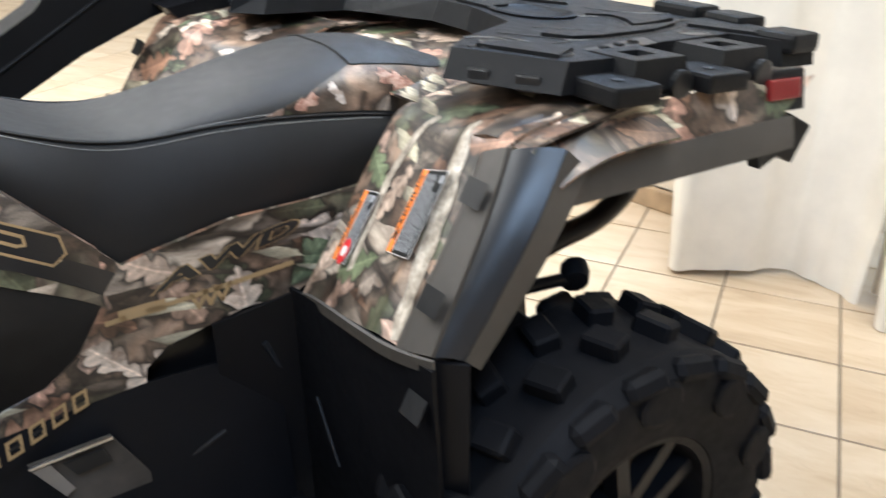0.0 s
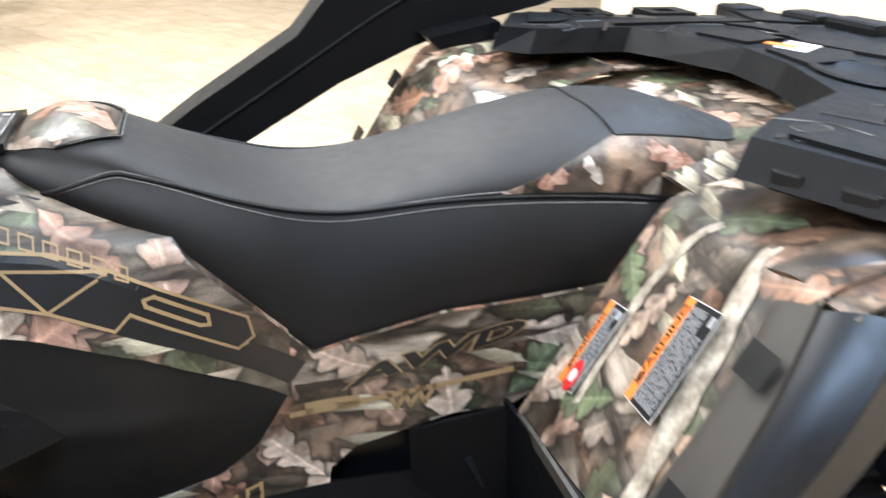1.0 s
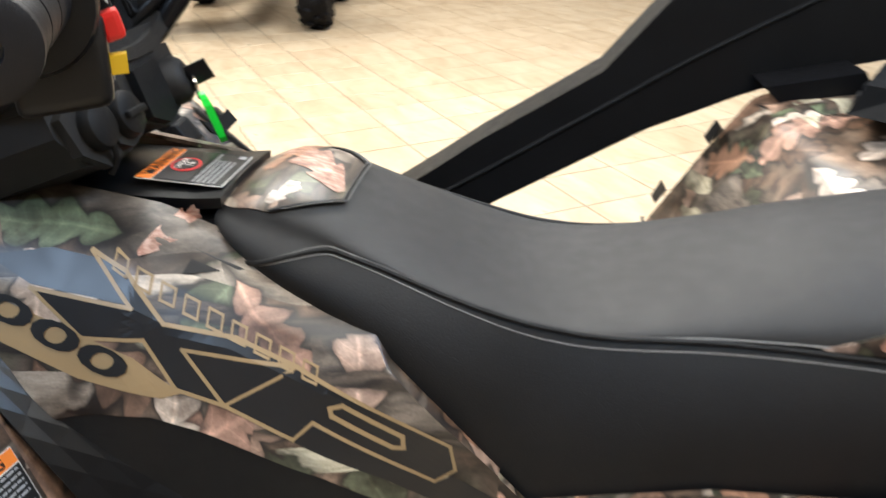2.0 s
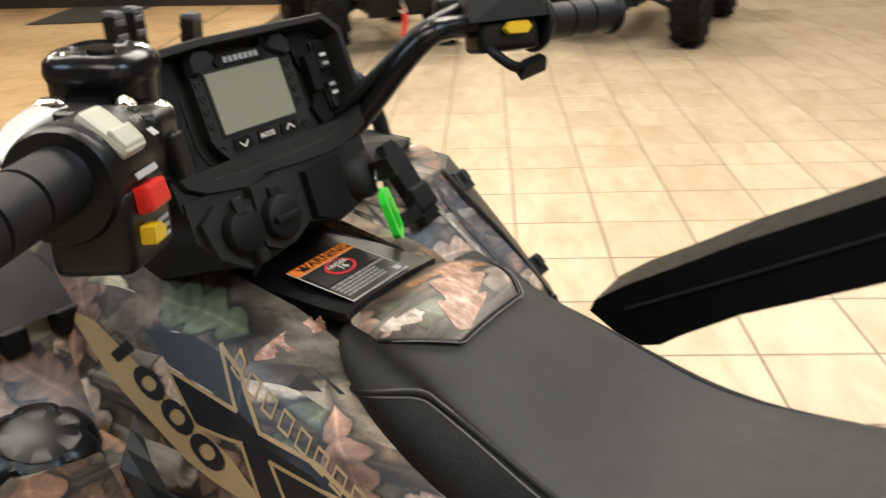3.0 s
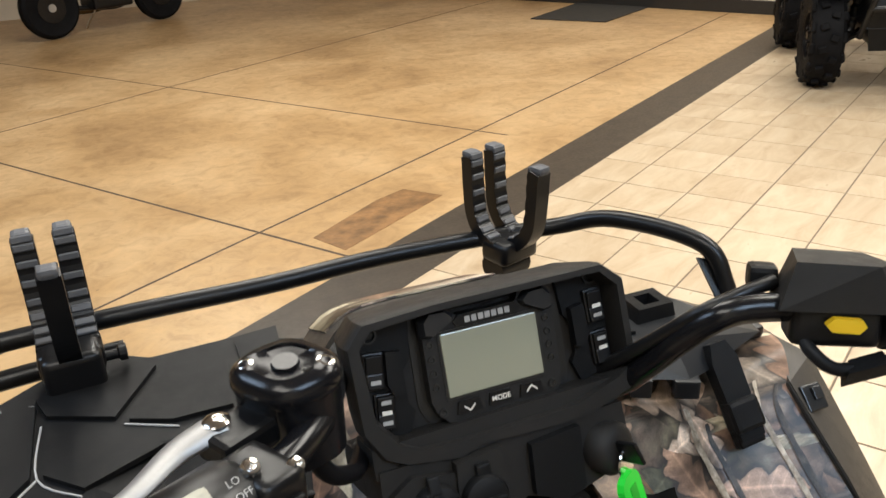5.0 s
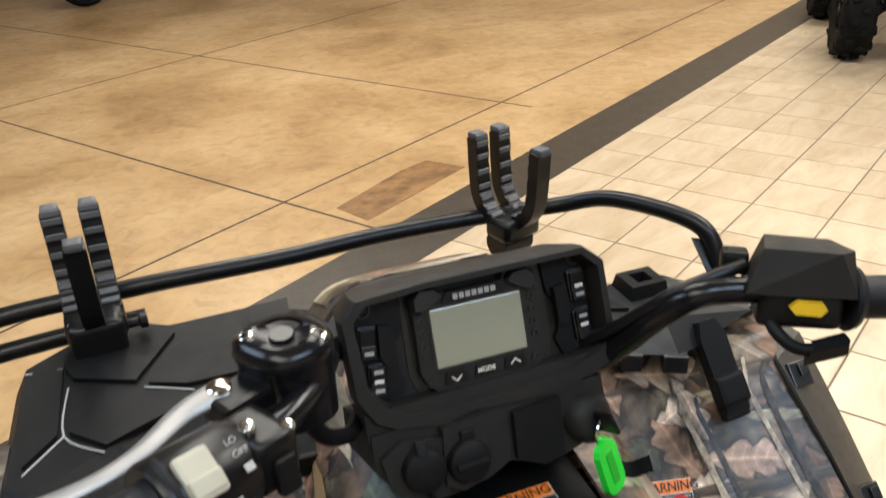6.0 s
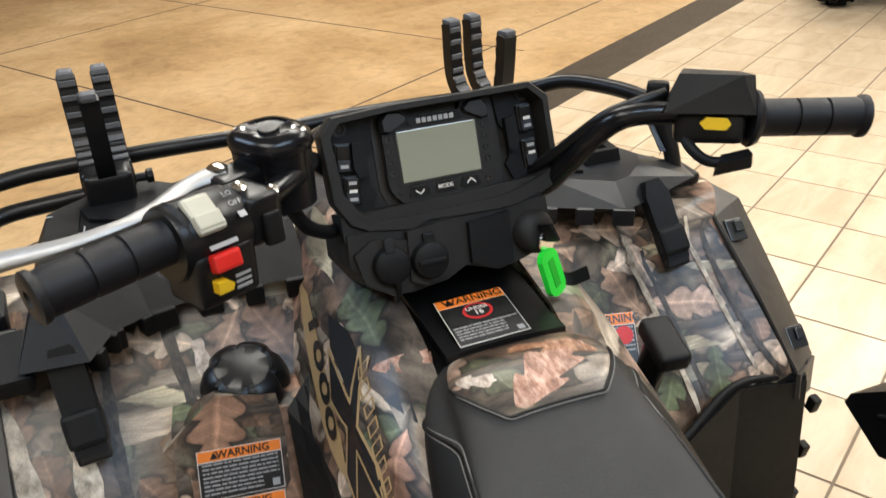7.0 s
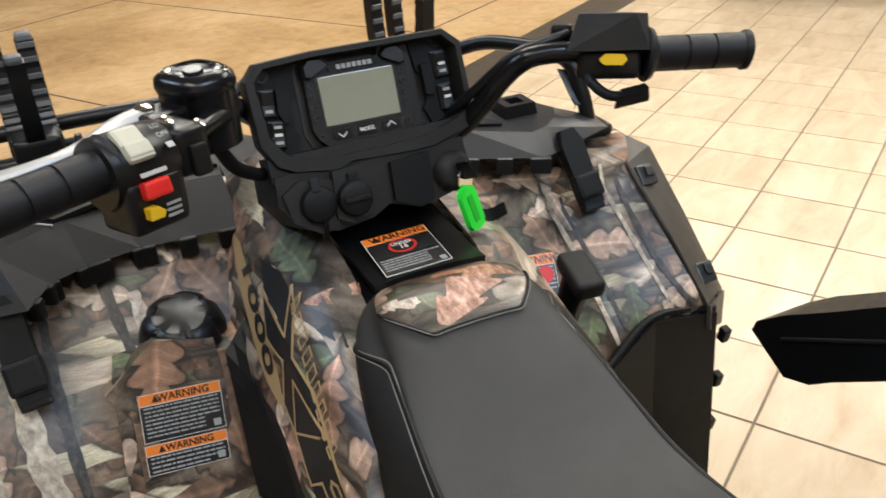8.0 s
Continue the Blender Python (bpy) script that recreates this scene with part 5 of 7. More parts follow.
        part("rack_panel", prism(pts if sx < 0 else pts[::-1], pose(0, 0, 0.8672), 0.0055, 0.002), BLACK, rack)
    part("rack_block", box(pose(rx(-0.175), -0.335, 0.868, 0, 0, 6 * sx), 0.12, 0.06, 0.036, 0.008), BLACK, rack)
    part("rack_block", box(pose(rx(-0.300), -0.320, 0.868, 0, 0, 10 * sx), 0.09, 0.06, 0.030, 0.008), BLACK, rack)
    part("rack_block", box(pose(rx(-0.445), -0.268, 0.864), 0.075, 0.065, 0.028, 0.008), BLACK, rack)
# shallow cup in the middle, its collar and a sticker beside it
part("cup", turned([(0.052, 0.0), (0.060, 0.001), (0.061, 0.004), (0.055, 0.0055), (0.051, 0.0035), (0.048, 0.001), (0.001, 0.001)], pose(-0.075, -0.085, 0.8676) @ Matrix.Diagonal((1.25, 0.95, 1, 1)), 40), BLACK, rack, smooth=True)
for poly in ([(-0.02, -0.045), (0.06, -0.055), (0.09, -0.125), (0.03, -0.165), (-0.01, -0.125)], [(0.10, -0.06), (0.19, -0.03), (0.20, -0.12), (0.12, -0.14)], [(0.02, -0.18), (0.09, -0.15), (0.16, -0.16), (0.17, -0.24), (0.05, -0.27), (-0.03, -0.21)]):
    part("rack_panel", prism(poly[::-1], pose(0, 0, 0.8672), 0.0055, 0.002), BLACK, rack)
# black plate laid on for the shade of a hollow
part("recess", prism([(0.159, -0.221), (0.198, -0.300), (0.120, -0.289), (0.095, -0.225)][::-1], pose(0, 0, 0.8672), 0.0012), INK, rack)
sticker = part("rack_sticker", box(pose(0.062, -0.108, 0.8735, 0, 0, -62), 0.066, 0.040, 0.0008), PAPER, rack, "orange and white sticker")
part("sticker_head", box(pose(0.072, -0.090, 0.8738, 0, 0, -62), 0.020, 0.038, 0.0008), ORANGE, sticker)
# panel behind the seat
part("seat_tail", sheet(quad((-0.26, 0.20, 0.775), (0.28, 0.20, 0.775), (0.28, -0.12, 0.818), (-0.26, -0.12, 0.818)), 14, 10, 0.004), CAMO, atv, "camouflage panel round the rear of the seat", smooth=True)

# ---- front fenders ----
FRONT = [(1.300, 0.826), (1.235, 0.812), (1.190, 0.785), (1.130, 0.728), (1.060, 0.662), (1.010, 0.595), (0.985, 0.530)]


FRONT_RIGHT = [(1.300, 0.793), (1.235, 0.780), (1.190, 0.760), (1.144, 0.717), (1.060, 0.645), (1.010, 0.592), (0.985, 0.530)]


def front_profile(v, lift):
    p = curve_through([(y, z, 0) for y, z in (FRONT if lift else FRONT_RIGHT)], 60)[int(round(v * 60))]
    return p.x, p.y + lift


FRONTS = {}


def front_fender(side, at):
    lift, reach = (0.022, 0.055) if side < 0 else (0.0, 0.010)

    def skin(u, v):
        y, z = front_profile(v, lift)
        crease = 0.007 * math.exp(-((u - 0.60) / 0.10) ** 2)
        z -= 0.035 * (1 - u) * (v > 0.3) * (v - 0.3) + crease
        y += 0.5 * crease
        if side > 0:    # the outer edge stands up to meet the trim
            z += 0.034 * max(0.0, (u - 0.62) / 0.38) ** 1.5 * min(1.0, 4 * v)
        if u > 0.42 and z < 0.60 + lift:    # the skin turns down behind the guard
            y = max(y, 1.014)
        wide = reach if side < 0 else along(((0.0, 0.015), (0.16, 0.006), (0.42, -0.032), (0.70, -0.015), (1.0, 0.006)), v)
        return at(-0.125 - (0.352 + wide) * u, y, z)

    FRONTS[side] = skin
    fender = part("front_fender", sheet(skin, 30, 30, 0.004), CAMO, atv, "camouflage front fender", smooth=True, angle=50)

    def trim(u, v):
        y, z = front_profile(v * 0.9, lift)
        pull = 0.045 * max(0.0, (v - 0.72) / 0.28) ** 1.5 * (1 - u)
        return at(-0.450 - reach - 0.068 * u - pull, y + 0.004 * u, z + 0.008 - 0.007 * u * u)

    if side < 0:
        part("fender_trim", sheet(trim, 6, 30, 0.008), TAUPE, fender, "dark brown fender trim", smooth=True)
        part("fender_trim", sheet(lambda u, v: (lambda yz: at(-0.518 - reach + 0.006 * u, yz[0] + 0.004 - 0.01 * u, yz[1] - 0.006 - 0.06 * u))(front_profile(v * 0.9, lift)), 3, 30, 0.006), TAUPE, fender, smooth=True)
        part("fender_trim", sheet(quad(at(-0.40, 1.300, 0.832 + lift), at(-0.53, 1.312, 0.798 + lift), at(-0.53, 1.30, 0.70), at(-0.40, 1.30, 0.70)), 4, 4, 0.006), TAUPE, fender)
        clips = [(x, *front_profile(round(v * 54) / 60, lift)) for v, x in ((0.34, -0.492), (0.80, -0.500))]
    else:
        def strip(line, v):
            k = v * (len(line) - 1)
            i = min(int(k), len(line) - 2)
            return Vector(line[i]).lerp(Vector(line[i + 1]), k - i)

        inner = [(0.507, 1.263, 0.795), (0.463, 1.171, 0.785), (0.480, 1.075, 0.700), (0.500, 0.996, 0.610)]
        outer = [(0.514, 1.262, 0.793), (0.540, 1.215, 0.780), (0.560, 1.130, 0.683), (0.577, 1.047, 0.586)]
        part("fender_trim", sheet(lambda u, v: strip(inner, v).lerp(strip(outer, v), u) + Vector((0, -0.002, 0.004)) + Vector((0, -0.001, 0.003)) * math.sin(math.pi * u), 6, 30, 0.008), TAUPE, fender, "dark brown fender trim", smooth=True, angle=25)
        part("fender_trim", sheet(lambda u, v: strip(outer, v) + Vector((0.004 * (1 - 2 * u), 0.004 - 0.01 * u, -0.004 - 0.065 * u)), 3, 30, 0.006), TAUPE, fender, smooth=True, angle=25)
        part("fender_trim", sheet(quad((0.577, 1.047, 0.586), (0.500, 0.996, 0.610), (0.500, 0.990, 0.570), (0.572, 1.036, 0.530)), 3, 3, 0.006), TAUPE, fender)
        part("fender_edge", tube([strip(inner, v / 12) + Vector((-0.002, 0, 0.002)) for v in range(4, 13)], 0.0022, 6, 20), INK, fender)
        clips = [(0.020 - 0.487, 1.150, 0.770), (0.020 - 0.528, 1.036, 0.640)]
    for x, y, z in clips:
        m = basis(at(x, y, z + 0.001), (1, 0, 0), (0, 0.7, 0.7)) @ pose(0, 0, -0.005 if side > 0 else 0)
        part("clip", join(box(m @ pose(0, 0, 0.003), 0.030, 0.034, 0.008, 0.002), box(m @ pose(0.004, 0.004, 0.009), 0.014, 0.016, 0.006, 0.001)), INK, fender)
    # black mud guard that faces the footwell
    top = [at(-0.125, 0.955, 0.50), at(-0.285, 0.985, 0.556), at(-0.388, 1.008, 0.607), at(-0.500, 0.998, 0.594 + lift)]
    low = [at(-0.125, 0.93, 0.20), at(-0.285, 0.95, 0.20), at(-0.388, 0.965, 0.20), at(-0.505, 0.955, 0.20)]
    for k in range(3):
        part("mud_guard", sheet(quad(top[k], top[k + 1], low[k + 1], low[k]), 4, 8, 0.006), BLACK, fender, "black mud guard at the footwell")
    part("mud_guard_lip", tube([p + Vector((0, 0.002, 0.003)) for p in top], 0.006, 8, 20), BLACK, fender, smooth=True)
    part("mud_guard", sheet(quad(top[3], at(-0.535, 1.03, 0.60), at(-0.535, 1.0, 0.20), low[3]), 3, 8, 0.006), BLACK, fender)
    for z in (0.545, 0.455, 0.36):
        part("clip", box(pose(*at(-0.522, 0.992, z), 10, 0, 0), 0.014, 0.016, 0.026, 0.003), BLACK, fender)


both(front_fender)

# fuel filler on the left
filler = part("fuel_filler", frustum([(-0.355, 0.985), (-0.165, 0.965), (-0.150, 1.21), (-0.350, 1.24)], 0.565, [(-0.335, 1.070), (-0.178, 1.062), (-0.172, 1.20), (-0.315, 1.22)], 0.738, 0.008, 3), CAMO, atv, "camouflage filler housing with warning labels")
part("filler_side", sheet(quad((-0.206, 1.06, 0.735), (-0.133, 1.10, 0.80), (-0.133, 0.80, 0.60), (-0.212, 0.96, 0.59)), 6, 6, 0.004), SATIN, filler)
cap = part("fuel_cap", turned([(0.048, 0.0), (0.055, 0.004), (0.055, 0.022), (0.049, 0.040), (0.043, 0.047), (0.035, 0.0505), (0.031, 0.0490), (0.016, 0.0510), (0.002, 0.0516)], Matrix.Translation((-0.243, 1.122, 0.724)) @ pose(0, 0, 0, 14, 0, 0) @ Matrix.Diagonal((0.96, 0.96, 1.02, 1)), 84, lambda a, i: 1.0 if i in (0, 6, 7, 8) else (0.84 if i < 4 else 0.90) + (0.16 if i < 4 else 0.10) * min(1.0, 1.5 * abs(math.cos(3 * a))) ** 0.6), SATIN, atv, "black lobed fuel cap", smooth=True, angle=30)
part("cap_collar", turned([(0.056, -0.03), (0.056, 0.0), (0.050, 0.006), (0.040, 0.006)], Matrix.Translation((-0.246, 1.124, 0.716)) @ pose(0, 0, 0, 14, 0, 0), 36), BLACK, cap, smooth=True)


# ---- warning labels ----
def label_plate(parent, m, w, h, head, lines, seed, word=True, code=True):
    """A warning label: black plate, orange head with its word, rows of unreadable writing as bars."""
    plate = part("warning_label", box(m, w, h, 0.0008), PAPER, parent, "warning label, orange head over black")
    part("label_field", box(m @ pose(0, -head / 2, 0.0003), w - 0.0016, h - head - 0.0016, 0.0008), INK, plate)
    part("label_head", box(m @ pose(0, h / 2 - head / 2, 0.0005), w - 0.0016, head - 0.001, 0.0008), ORANGE, plate)
    if word:
        lettering("label_word", "WARNING", head * 0.95, m @ pose(w * 0.04, h / 2 - head / 2, 0.0012), INK, plate, bold=0.0003)
        part("label_sign", prism([(-head * 0.36, -head * 0.3), (head * 0.36, -head * 0.3), (0, head * 0.36)], m @ pose(-w * 0.30, h / 2 - head / 2, 0.0009), 0.0003), INK, plate)
    r = random.Random(seed)
    space = (h - head) * 0.88
    bars = []
    for k in range(lines):
        y = h / 2 - head - space * (k + 0.7) / lines
        x = -w * 0.45
        stop = w * (0.45 if k < lines * 0.6 else 0.25)
        while x < stop:
            length = min(r.uniform(0.03, 0.12) * w, stop - x)
            bars.append(box(m @ pose(x + length / 2, y, 0.0009), length, space / lines * 0.40, 0.0003))
            x += length + w * 0.014
    tagged(part("writing", join(*bars), GREY_INK, plate), kind="stuff")
    if code:
        part("code_block", box(m @ pose(w * 0.40, -h / 2 + w * 0.085, 0.0009), w * 0.09, w * 0.09, 0.0004), GREY_INK, plate)
    return plate


def ban_sign(plate, m, r, mat=LABEL_RED):
    """A red ring with a pale blob in it."""
    part("sign_ring", turned([(r * 0.78, 0), (r, 0), (r, 0.0005), (r * 0.78, 0.0005)], m, 28), mat, plate)
    part("sign_bar", box(m @ pose(0, 0, 0.0006, 0, 0, 45), r * 1.7, r * 0.22, 0.0004), mat, plate)


face = basis((-0.2700, 1.0435, 0.684), (0.0955, -0.004, -0.008), (0.0, 0.036, 0.077))
NECK = [(-0.085, 0.036), (-0.058, 0.004), (-0.056, -0.085), (0.058, -0.090), (0.056, 0.045), (0.050, 0.082), (-0.020, 0.092), (-0.036, 0.080)]
part("filler_neck", frustum_on(NECK, scaled(NECK, 0.95, 0.965), face @ pose(0, 0, -0.030), 0.038, 0.003), CAMO, filler, "raised camouflage filler neck")
label_plate(filler, face @ pose(0, 0, 0.010), 0.094, 0.057, 0.013, 8, 2)
label_plate(filler, face @ pose(-0.001, -0.050, 0.010), 0.094, 0.036, 0.012, 4, 4)


# console between seat and instrument pod, with its age label
console = part("console", sheet(lambda u, v: Vector((-0.062 + 0.006 * (1 - v) + (0.145 - 0.012 * (1 - v)) * u, 0.925 + 0.20 * v, 0.858 + 0.004 * math.sin(math.pi * u) + 0.03 * max(0, v - 0.7))), 10, 14, 0.01), SATIN, atv, "black centre console cover", smooth=True)
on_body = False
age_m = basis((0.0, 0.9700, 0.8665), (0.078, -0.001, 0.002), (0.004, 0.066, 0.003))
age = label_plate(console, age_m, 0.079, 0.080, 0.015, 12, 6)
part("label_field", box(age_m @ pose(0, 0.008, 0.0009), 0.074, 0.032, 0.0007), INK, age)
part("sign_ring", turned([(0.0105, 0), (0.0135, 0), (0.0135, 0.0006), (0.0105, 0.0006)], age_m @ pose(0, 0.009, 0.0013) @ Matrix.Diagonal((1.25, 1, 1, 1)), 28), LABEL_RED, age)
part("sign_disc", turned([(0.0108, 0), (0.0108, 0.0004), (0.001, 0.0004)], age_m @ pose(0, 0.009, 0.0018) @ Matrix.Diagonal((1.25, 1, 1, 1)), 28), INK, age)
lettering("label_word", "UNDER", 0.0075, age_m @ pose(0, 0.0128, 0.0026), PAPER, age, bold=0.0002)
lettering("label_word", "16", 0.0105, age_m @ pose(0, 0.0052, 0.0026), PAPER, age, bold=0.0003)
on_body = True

# labels on the left rear fender
skin_l = RAMPS[-1]
for u, v, w, h, hd, seed in ((0.590, 0.745, 0.112, 0.086, 0.019, 8), (0.190, 0.835, 0.104, 0.048, 0.014, 9)):
    at = skin_l(u, v)
    down = (skin_l(u, v + 0.1) - skin_l(u, v - 0.1)).normalized()
    out = (skin_l(u - 0.05, v) - skin_l(u + 0.05, v)).normalized()
    m = basis(at, -down, out)
    plate = label_plate(atv, m @ pose(0, 0, 0.011), w, h, hd, 9, seed)
    if w < 0.11:
        part("sign_disc", turned([(0.0135, 0.0), (0.0135, 0.0008), (0.001, 0.0008)], m @ pose(-0.036, -0.005, 0.0115) @ Matrix.Diagonal((1.4, 1, 1, 1)), 24), LABEL_RED, plate)
        part("sign_mark", turned([(0.008, 0.0), (0.008, 0.0012), (0.001, 0.0012)], m @ pose(-0.036, -0.005, 0.0115), 9), PAPER, plate)
# label on the right of the seat
pass_m = basis((0.240, 1.072, 0.686), (0.9, -0.2, 0.0), (0.0, 0.62, 0.72))
plate = label_plate(atv, pass_m @ pose(0, 0, 0.008), 0.062, 0.085, 0.016, 10, 12)
for dx in (-0.014, 0.014):
    ban_sign(plate, pass_m @ pose(dx, 0.012, 0.0094), 0.0125)
# gear lever beside the seat
lever = part("gear_lever", tube([(0.225, 0.985, 0.55), (0.232, 0.985, 0.68), (0.236, 0.965, 0.762)], lambda s: 0.012 + 0.010 * s, 10, 14), SATIN, atv, "black gear lever", smooth=True)
part("knob", box(Matrix.Translation((0.236, 0.962, 0.765)) @ pose(0, 0, 0, 12, 0, -10), 0.040, 0.075, 0.026, 0.009, 3), BLACK, lever, smooth=True)

# ---- front rack ----
FR_LEFT = [(-0.140, 1.265), (-0.30, 1.275), (-0.345, 1.230), (-0.385, 1.205), (-0.425, 1.185), (-0.447, 1.200), (-0.438, 1.410), (-0.337, 1.485), (-0.273, 1.442), (-0.178, 1.445), (-0.12, 1.450)]
FR_LOW = [(-0.140, 1.178), (-0.265, 1.184), (-0.330, 1.170), (-0.372, 1.150), (-0.398, 1.102), (-0.470, 1.108), (-0.458, 1.420), (-0.345, 1.500), (-0.270, 1.456), (-0.175, 1.460), (-0.12, 1.462)]
FR_RIGHT = [(0.140, 1.310), (0.200, 1.318), (0.270, 1.325), (0.343, 1.342), (0.385, 1.325), (0.400, 1.290), (0.385, 1.262), (0.345, 1.226), (0.318, 1.219), (0.235, 1.272), (0.140, 1.285)]
FR_RLOW = [(0.140, 1.325), (0.200, 1.332), (0.275, 1.340), (0.360, 1.352), (0.440, 1.340), (0.482, 1.290), (0.473, 1.240), (0.352, 1.196), (0.320, 1.188), (0.205, 1.248), (0.140, 1.262)]
MIDDLE = [(-0.135, 1.185), (0.145, 1.270), (0.145, 1.318), (-0.125, 1.455)]

front_rack = part("front_rack", join(frustum(FR_LOW, 0.834, FR_LEFT, 0.872, 0.005), frustum(MIDDLE[::-1], 0.815, MIDDLE[::-1], 0.852, 0.004)), BLACK, atv, "black moulded cargo rack ahead of the handlebar")
# lighter than the left side: its window sheen is partly in the colour
part("rack_side", frustum(FR_RLOW, 0.822, FR_RIGHT, 0.853, 0.005), SLEEK, front_rack)


def rack_teeth(a, b, spans, z, mat):
    """Blocks that hang from the rack's rear edge between its notches, from a to b in plan."""
    a, b = Vector((*a, 0)), Vector((*b, 0))
    side = Vector((0, 0, 1)).cross(b - a).normalized() * (-1 if b.x < a.x else 1)
    for f, g in spans:
        p, q = a.lerp(b, f), a.lerp(b, g)
        part("rack_tooth", box(basis((p + q) / 2 + side * 0.003 + Vector((0, 0, z - 0.004)), q - p, side), (q - p).length, 0.020, 0.026, 0.003), mat, front_rack)


rack_teeth((0.320, 1.190), (0.205, 1.250), ((-0.10, 0.14), (0.34, 0.54), (0.74, 1.10)), 0.814, SLEEK)
rack_teeth((-0.140, 1.180), (-0.265, 1.186), ((0.0, 0.24), (0.46, 0.64), (0.86, 1.0)), 0.826, BLACK)
rack_teeth((-0.265, 1.186), (-0.330, 1.172), ((0.0, 0.18), (0.58, 1.0)), 0.826, BLACK)
rack_teeth((-0.330, 1.172), (-0.372, 1.152), ((0.0, 0.30), (0.78, 1.0)), 0.826, BLACK)
rack_teeth((-0.372, 1.152), (-0.398, 1.104), ((0.0, 0.20), (0.55, 0.80)), 0.826, BLACK)
for sx in (-1, 1):
    if sx < 0:
        for poly in ([(-0.429, 1.400), (-0.432, 1.222), (-0.400, 1.262), (-0.396, 1.385)], [(-0.386, 1.345), (-0.388, 1.262), (-0.352, 1.226), (-0.275, 1.262), (-0.345, 1.318)], [(-0.262, 1.300), (-0.200, 1.300), (-0.190, 1.400), (-0.250, 1.412), (-0.305, 1.320)], [(-0.396, 1.398), (-0.385, 1.362), (-0.318, 1.330), (-0.268, 1.415), (-0.285, 1.440), (-0.335, 1.470)], [(-0.180, 1.290), (-0.140, 1.290), (-0.135, 1.420), (-0.175, 1.425)]):
            part("rack_panel", prism(poly, pose(0, 0, 0.8712), 0.006, 0.0025), BLACK, front_rack)
        # thin grey lines along the gaps between the plates
        for line in (((-0.391, 1.350), (-0.394, 1.262), (-0.355, 1.219)), ((-0.438, 1.398), (-0.398, 1.392)), ((-0.394, 1.262), (-0.432, 1.214)), ((-0.310, 1.318), (-0.258, 1.290))):
            part("grey_groove", tube([(x, y, 0.8730) for x, y in line], 0.0012, 6, 10), GREY_INK, front_rack)
        part("rack_wing", box(pose(-0.490, 1.150, 0.822, 8, 0, 3), 0.062, 0.085, 0.024, 0.006), BLACK, front_rack)
        part("rack_wing", box(pose(-0.520, 1.235, 0.838, 4, 0, 4), 0.070, 0.060, 0.030, 0.006), BLACK, front_rack)
    else:
        part("tie_down", holed_block((0.335, 1.305, 0.850), 0.060, 0.050, 0.022, 0.024), BLACK, front_rack)
        part("tie_down", holed_block((0.420, 1.290, 0.808), 0.058, 0.050, 0.024, 0.026), BLACK, front_rack)
        part("rack_panel", prism([(0.165, 1.292), (0.25, 1.280), (0.29, 1.262), (0.27, 1.318), (0.165, 1.305)], pose(0, 0, 0.852), 0.006, 0.002), BLACK, front_rack)
    # long latch from the rack down on to the fender
    lx, ly, lz, way = (-0.420, 1.106, 0.785, (0, 0.54, 0.84)) if sx < 0 else (0.378, 1.186, 0.790, (-0.28, 0.57, 0.77))
    lm = basis((lx, ly, lz), (1, 0, 0.1), way)
    latch = part("latch", prism([(-0.017, -0.060), (0.017, -0.060), (0.019, 0.040), (0.010, 0.062), (-0.012, 0.062), (-0.019, 0.040)], lm, 0.020, 0.004), BLACK, front_rack)
    part("latch_step", box(lm @ pose(0, -0.030, 0.014), 0.042, 0.040, 0.026, 0.006), BLACK, latch)
    part("latch_hook", box(lm @ pose(0, -0.062, 0.008), 0.036, 0.014, 0.018, 0.004), SATIN, latch)
# tubular rail of the front rack
RAIL = [(0.466, 1.280, 0.806), (0.458, 1.298, 0.868), (0.440, 1.335, 0.918), (0.372, 1.440, 0.925), (0.310, 1.500, 0.902), (0.170, 1.530, 0.893), (0.030, 1.533, 0.893), (-0.110, 1.530, 0.889), (-0.300, 1.530, 0.889), (-0.480, 1.530, 0.882), (-0.540, 1.490, 0.872), (-0.530, 1.40, 0.83)]
rail = part("rack_rail", tube(RAIL, 0.0125, 14, 110), SATIN, front_rack, "black tubular rack rail", smooth=True)
part("rail_foot", box(Matrix.Translation((0.464, 1.280, 0.811)), 0.056, 0.060, 0.018, 0.006), SATIN, rail)
part("rail_brace", sheet(quad((0.432, 1.332, 0.898), (0.447, 1.325, 0.896), (0.457, 1.288, 0.845), (0.442, 1.293, 0.848)), 3, 6, 0.005), SATIN, rail)
for k in range(3):
    part("brace_hole", turned([(0.005, 0), (0.005, 0.001), (0.001, 0.001)], basis((0.441 + 0.004 * k, 1.322 - 0.008 * k, 0.885 - 0.022 * k), (1, 0.8, 0), (0, -0.4, 1)) @ pose(0, 0, 0.004), 10), CHROME, rail)
part("rack_rail", tube([(-0.30, 1.535, 0.838), (-0.43, 1.532, 0.834), (-0.52, 1.520, 0.828), (-0.56, 1.47, 0.81)], 0.0125, 12, 24), SATIN, front_rack, smooth=True)

# ---- instrument pod ----
POD = basis((-0.004, 1.071, 1.018), (1, 0, 0), (0, 0.353, 0.936))
HOOD = [(-0.128, 0.036), (-0.113, 0.053), (-0.050, 0.057), (0.110, 0.058), (0.130, 0.041), (0.133, -0.050), (0.122, -0.060), (0.077, -0.073), (0.050, -0.074), (0.003, -0.072), (-0.028, -0.070), (-0.047, -0.077), (-0.095, -0.069), (-0.112, -0.060), (-0.126, -0.035)]
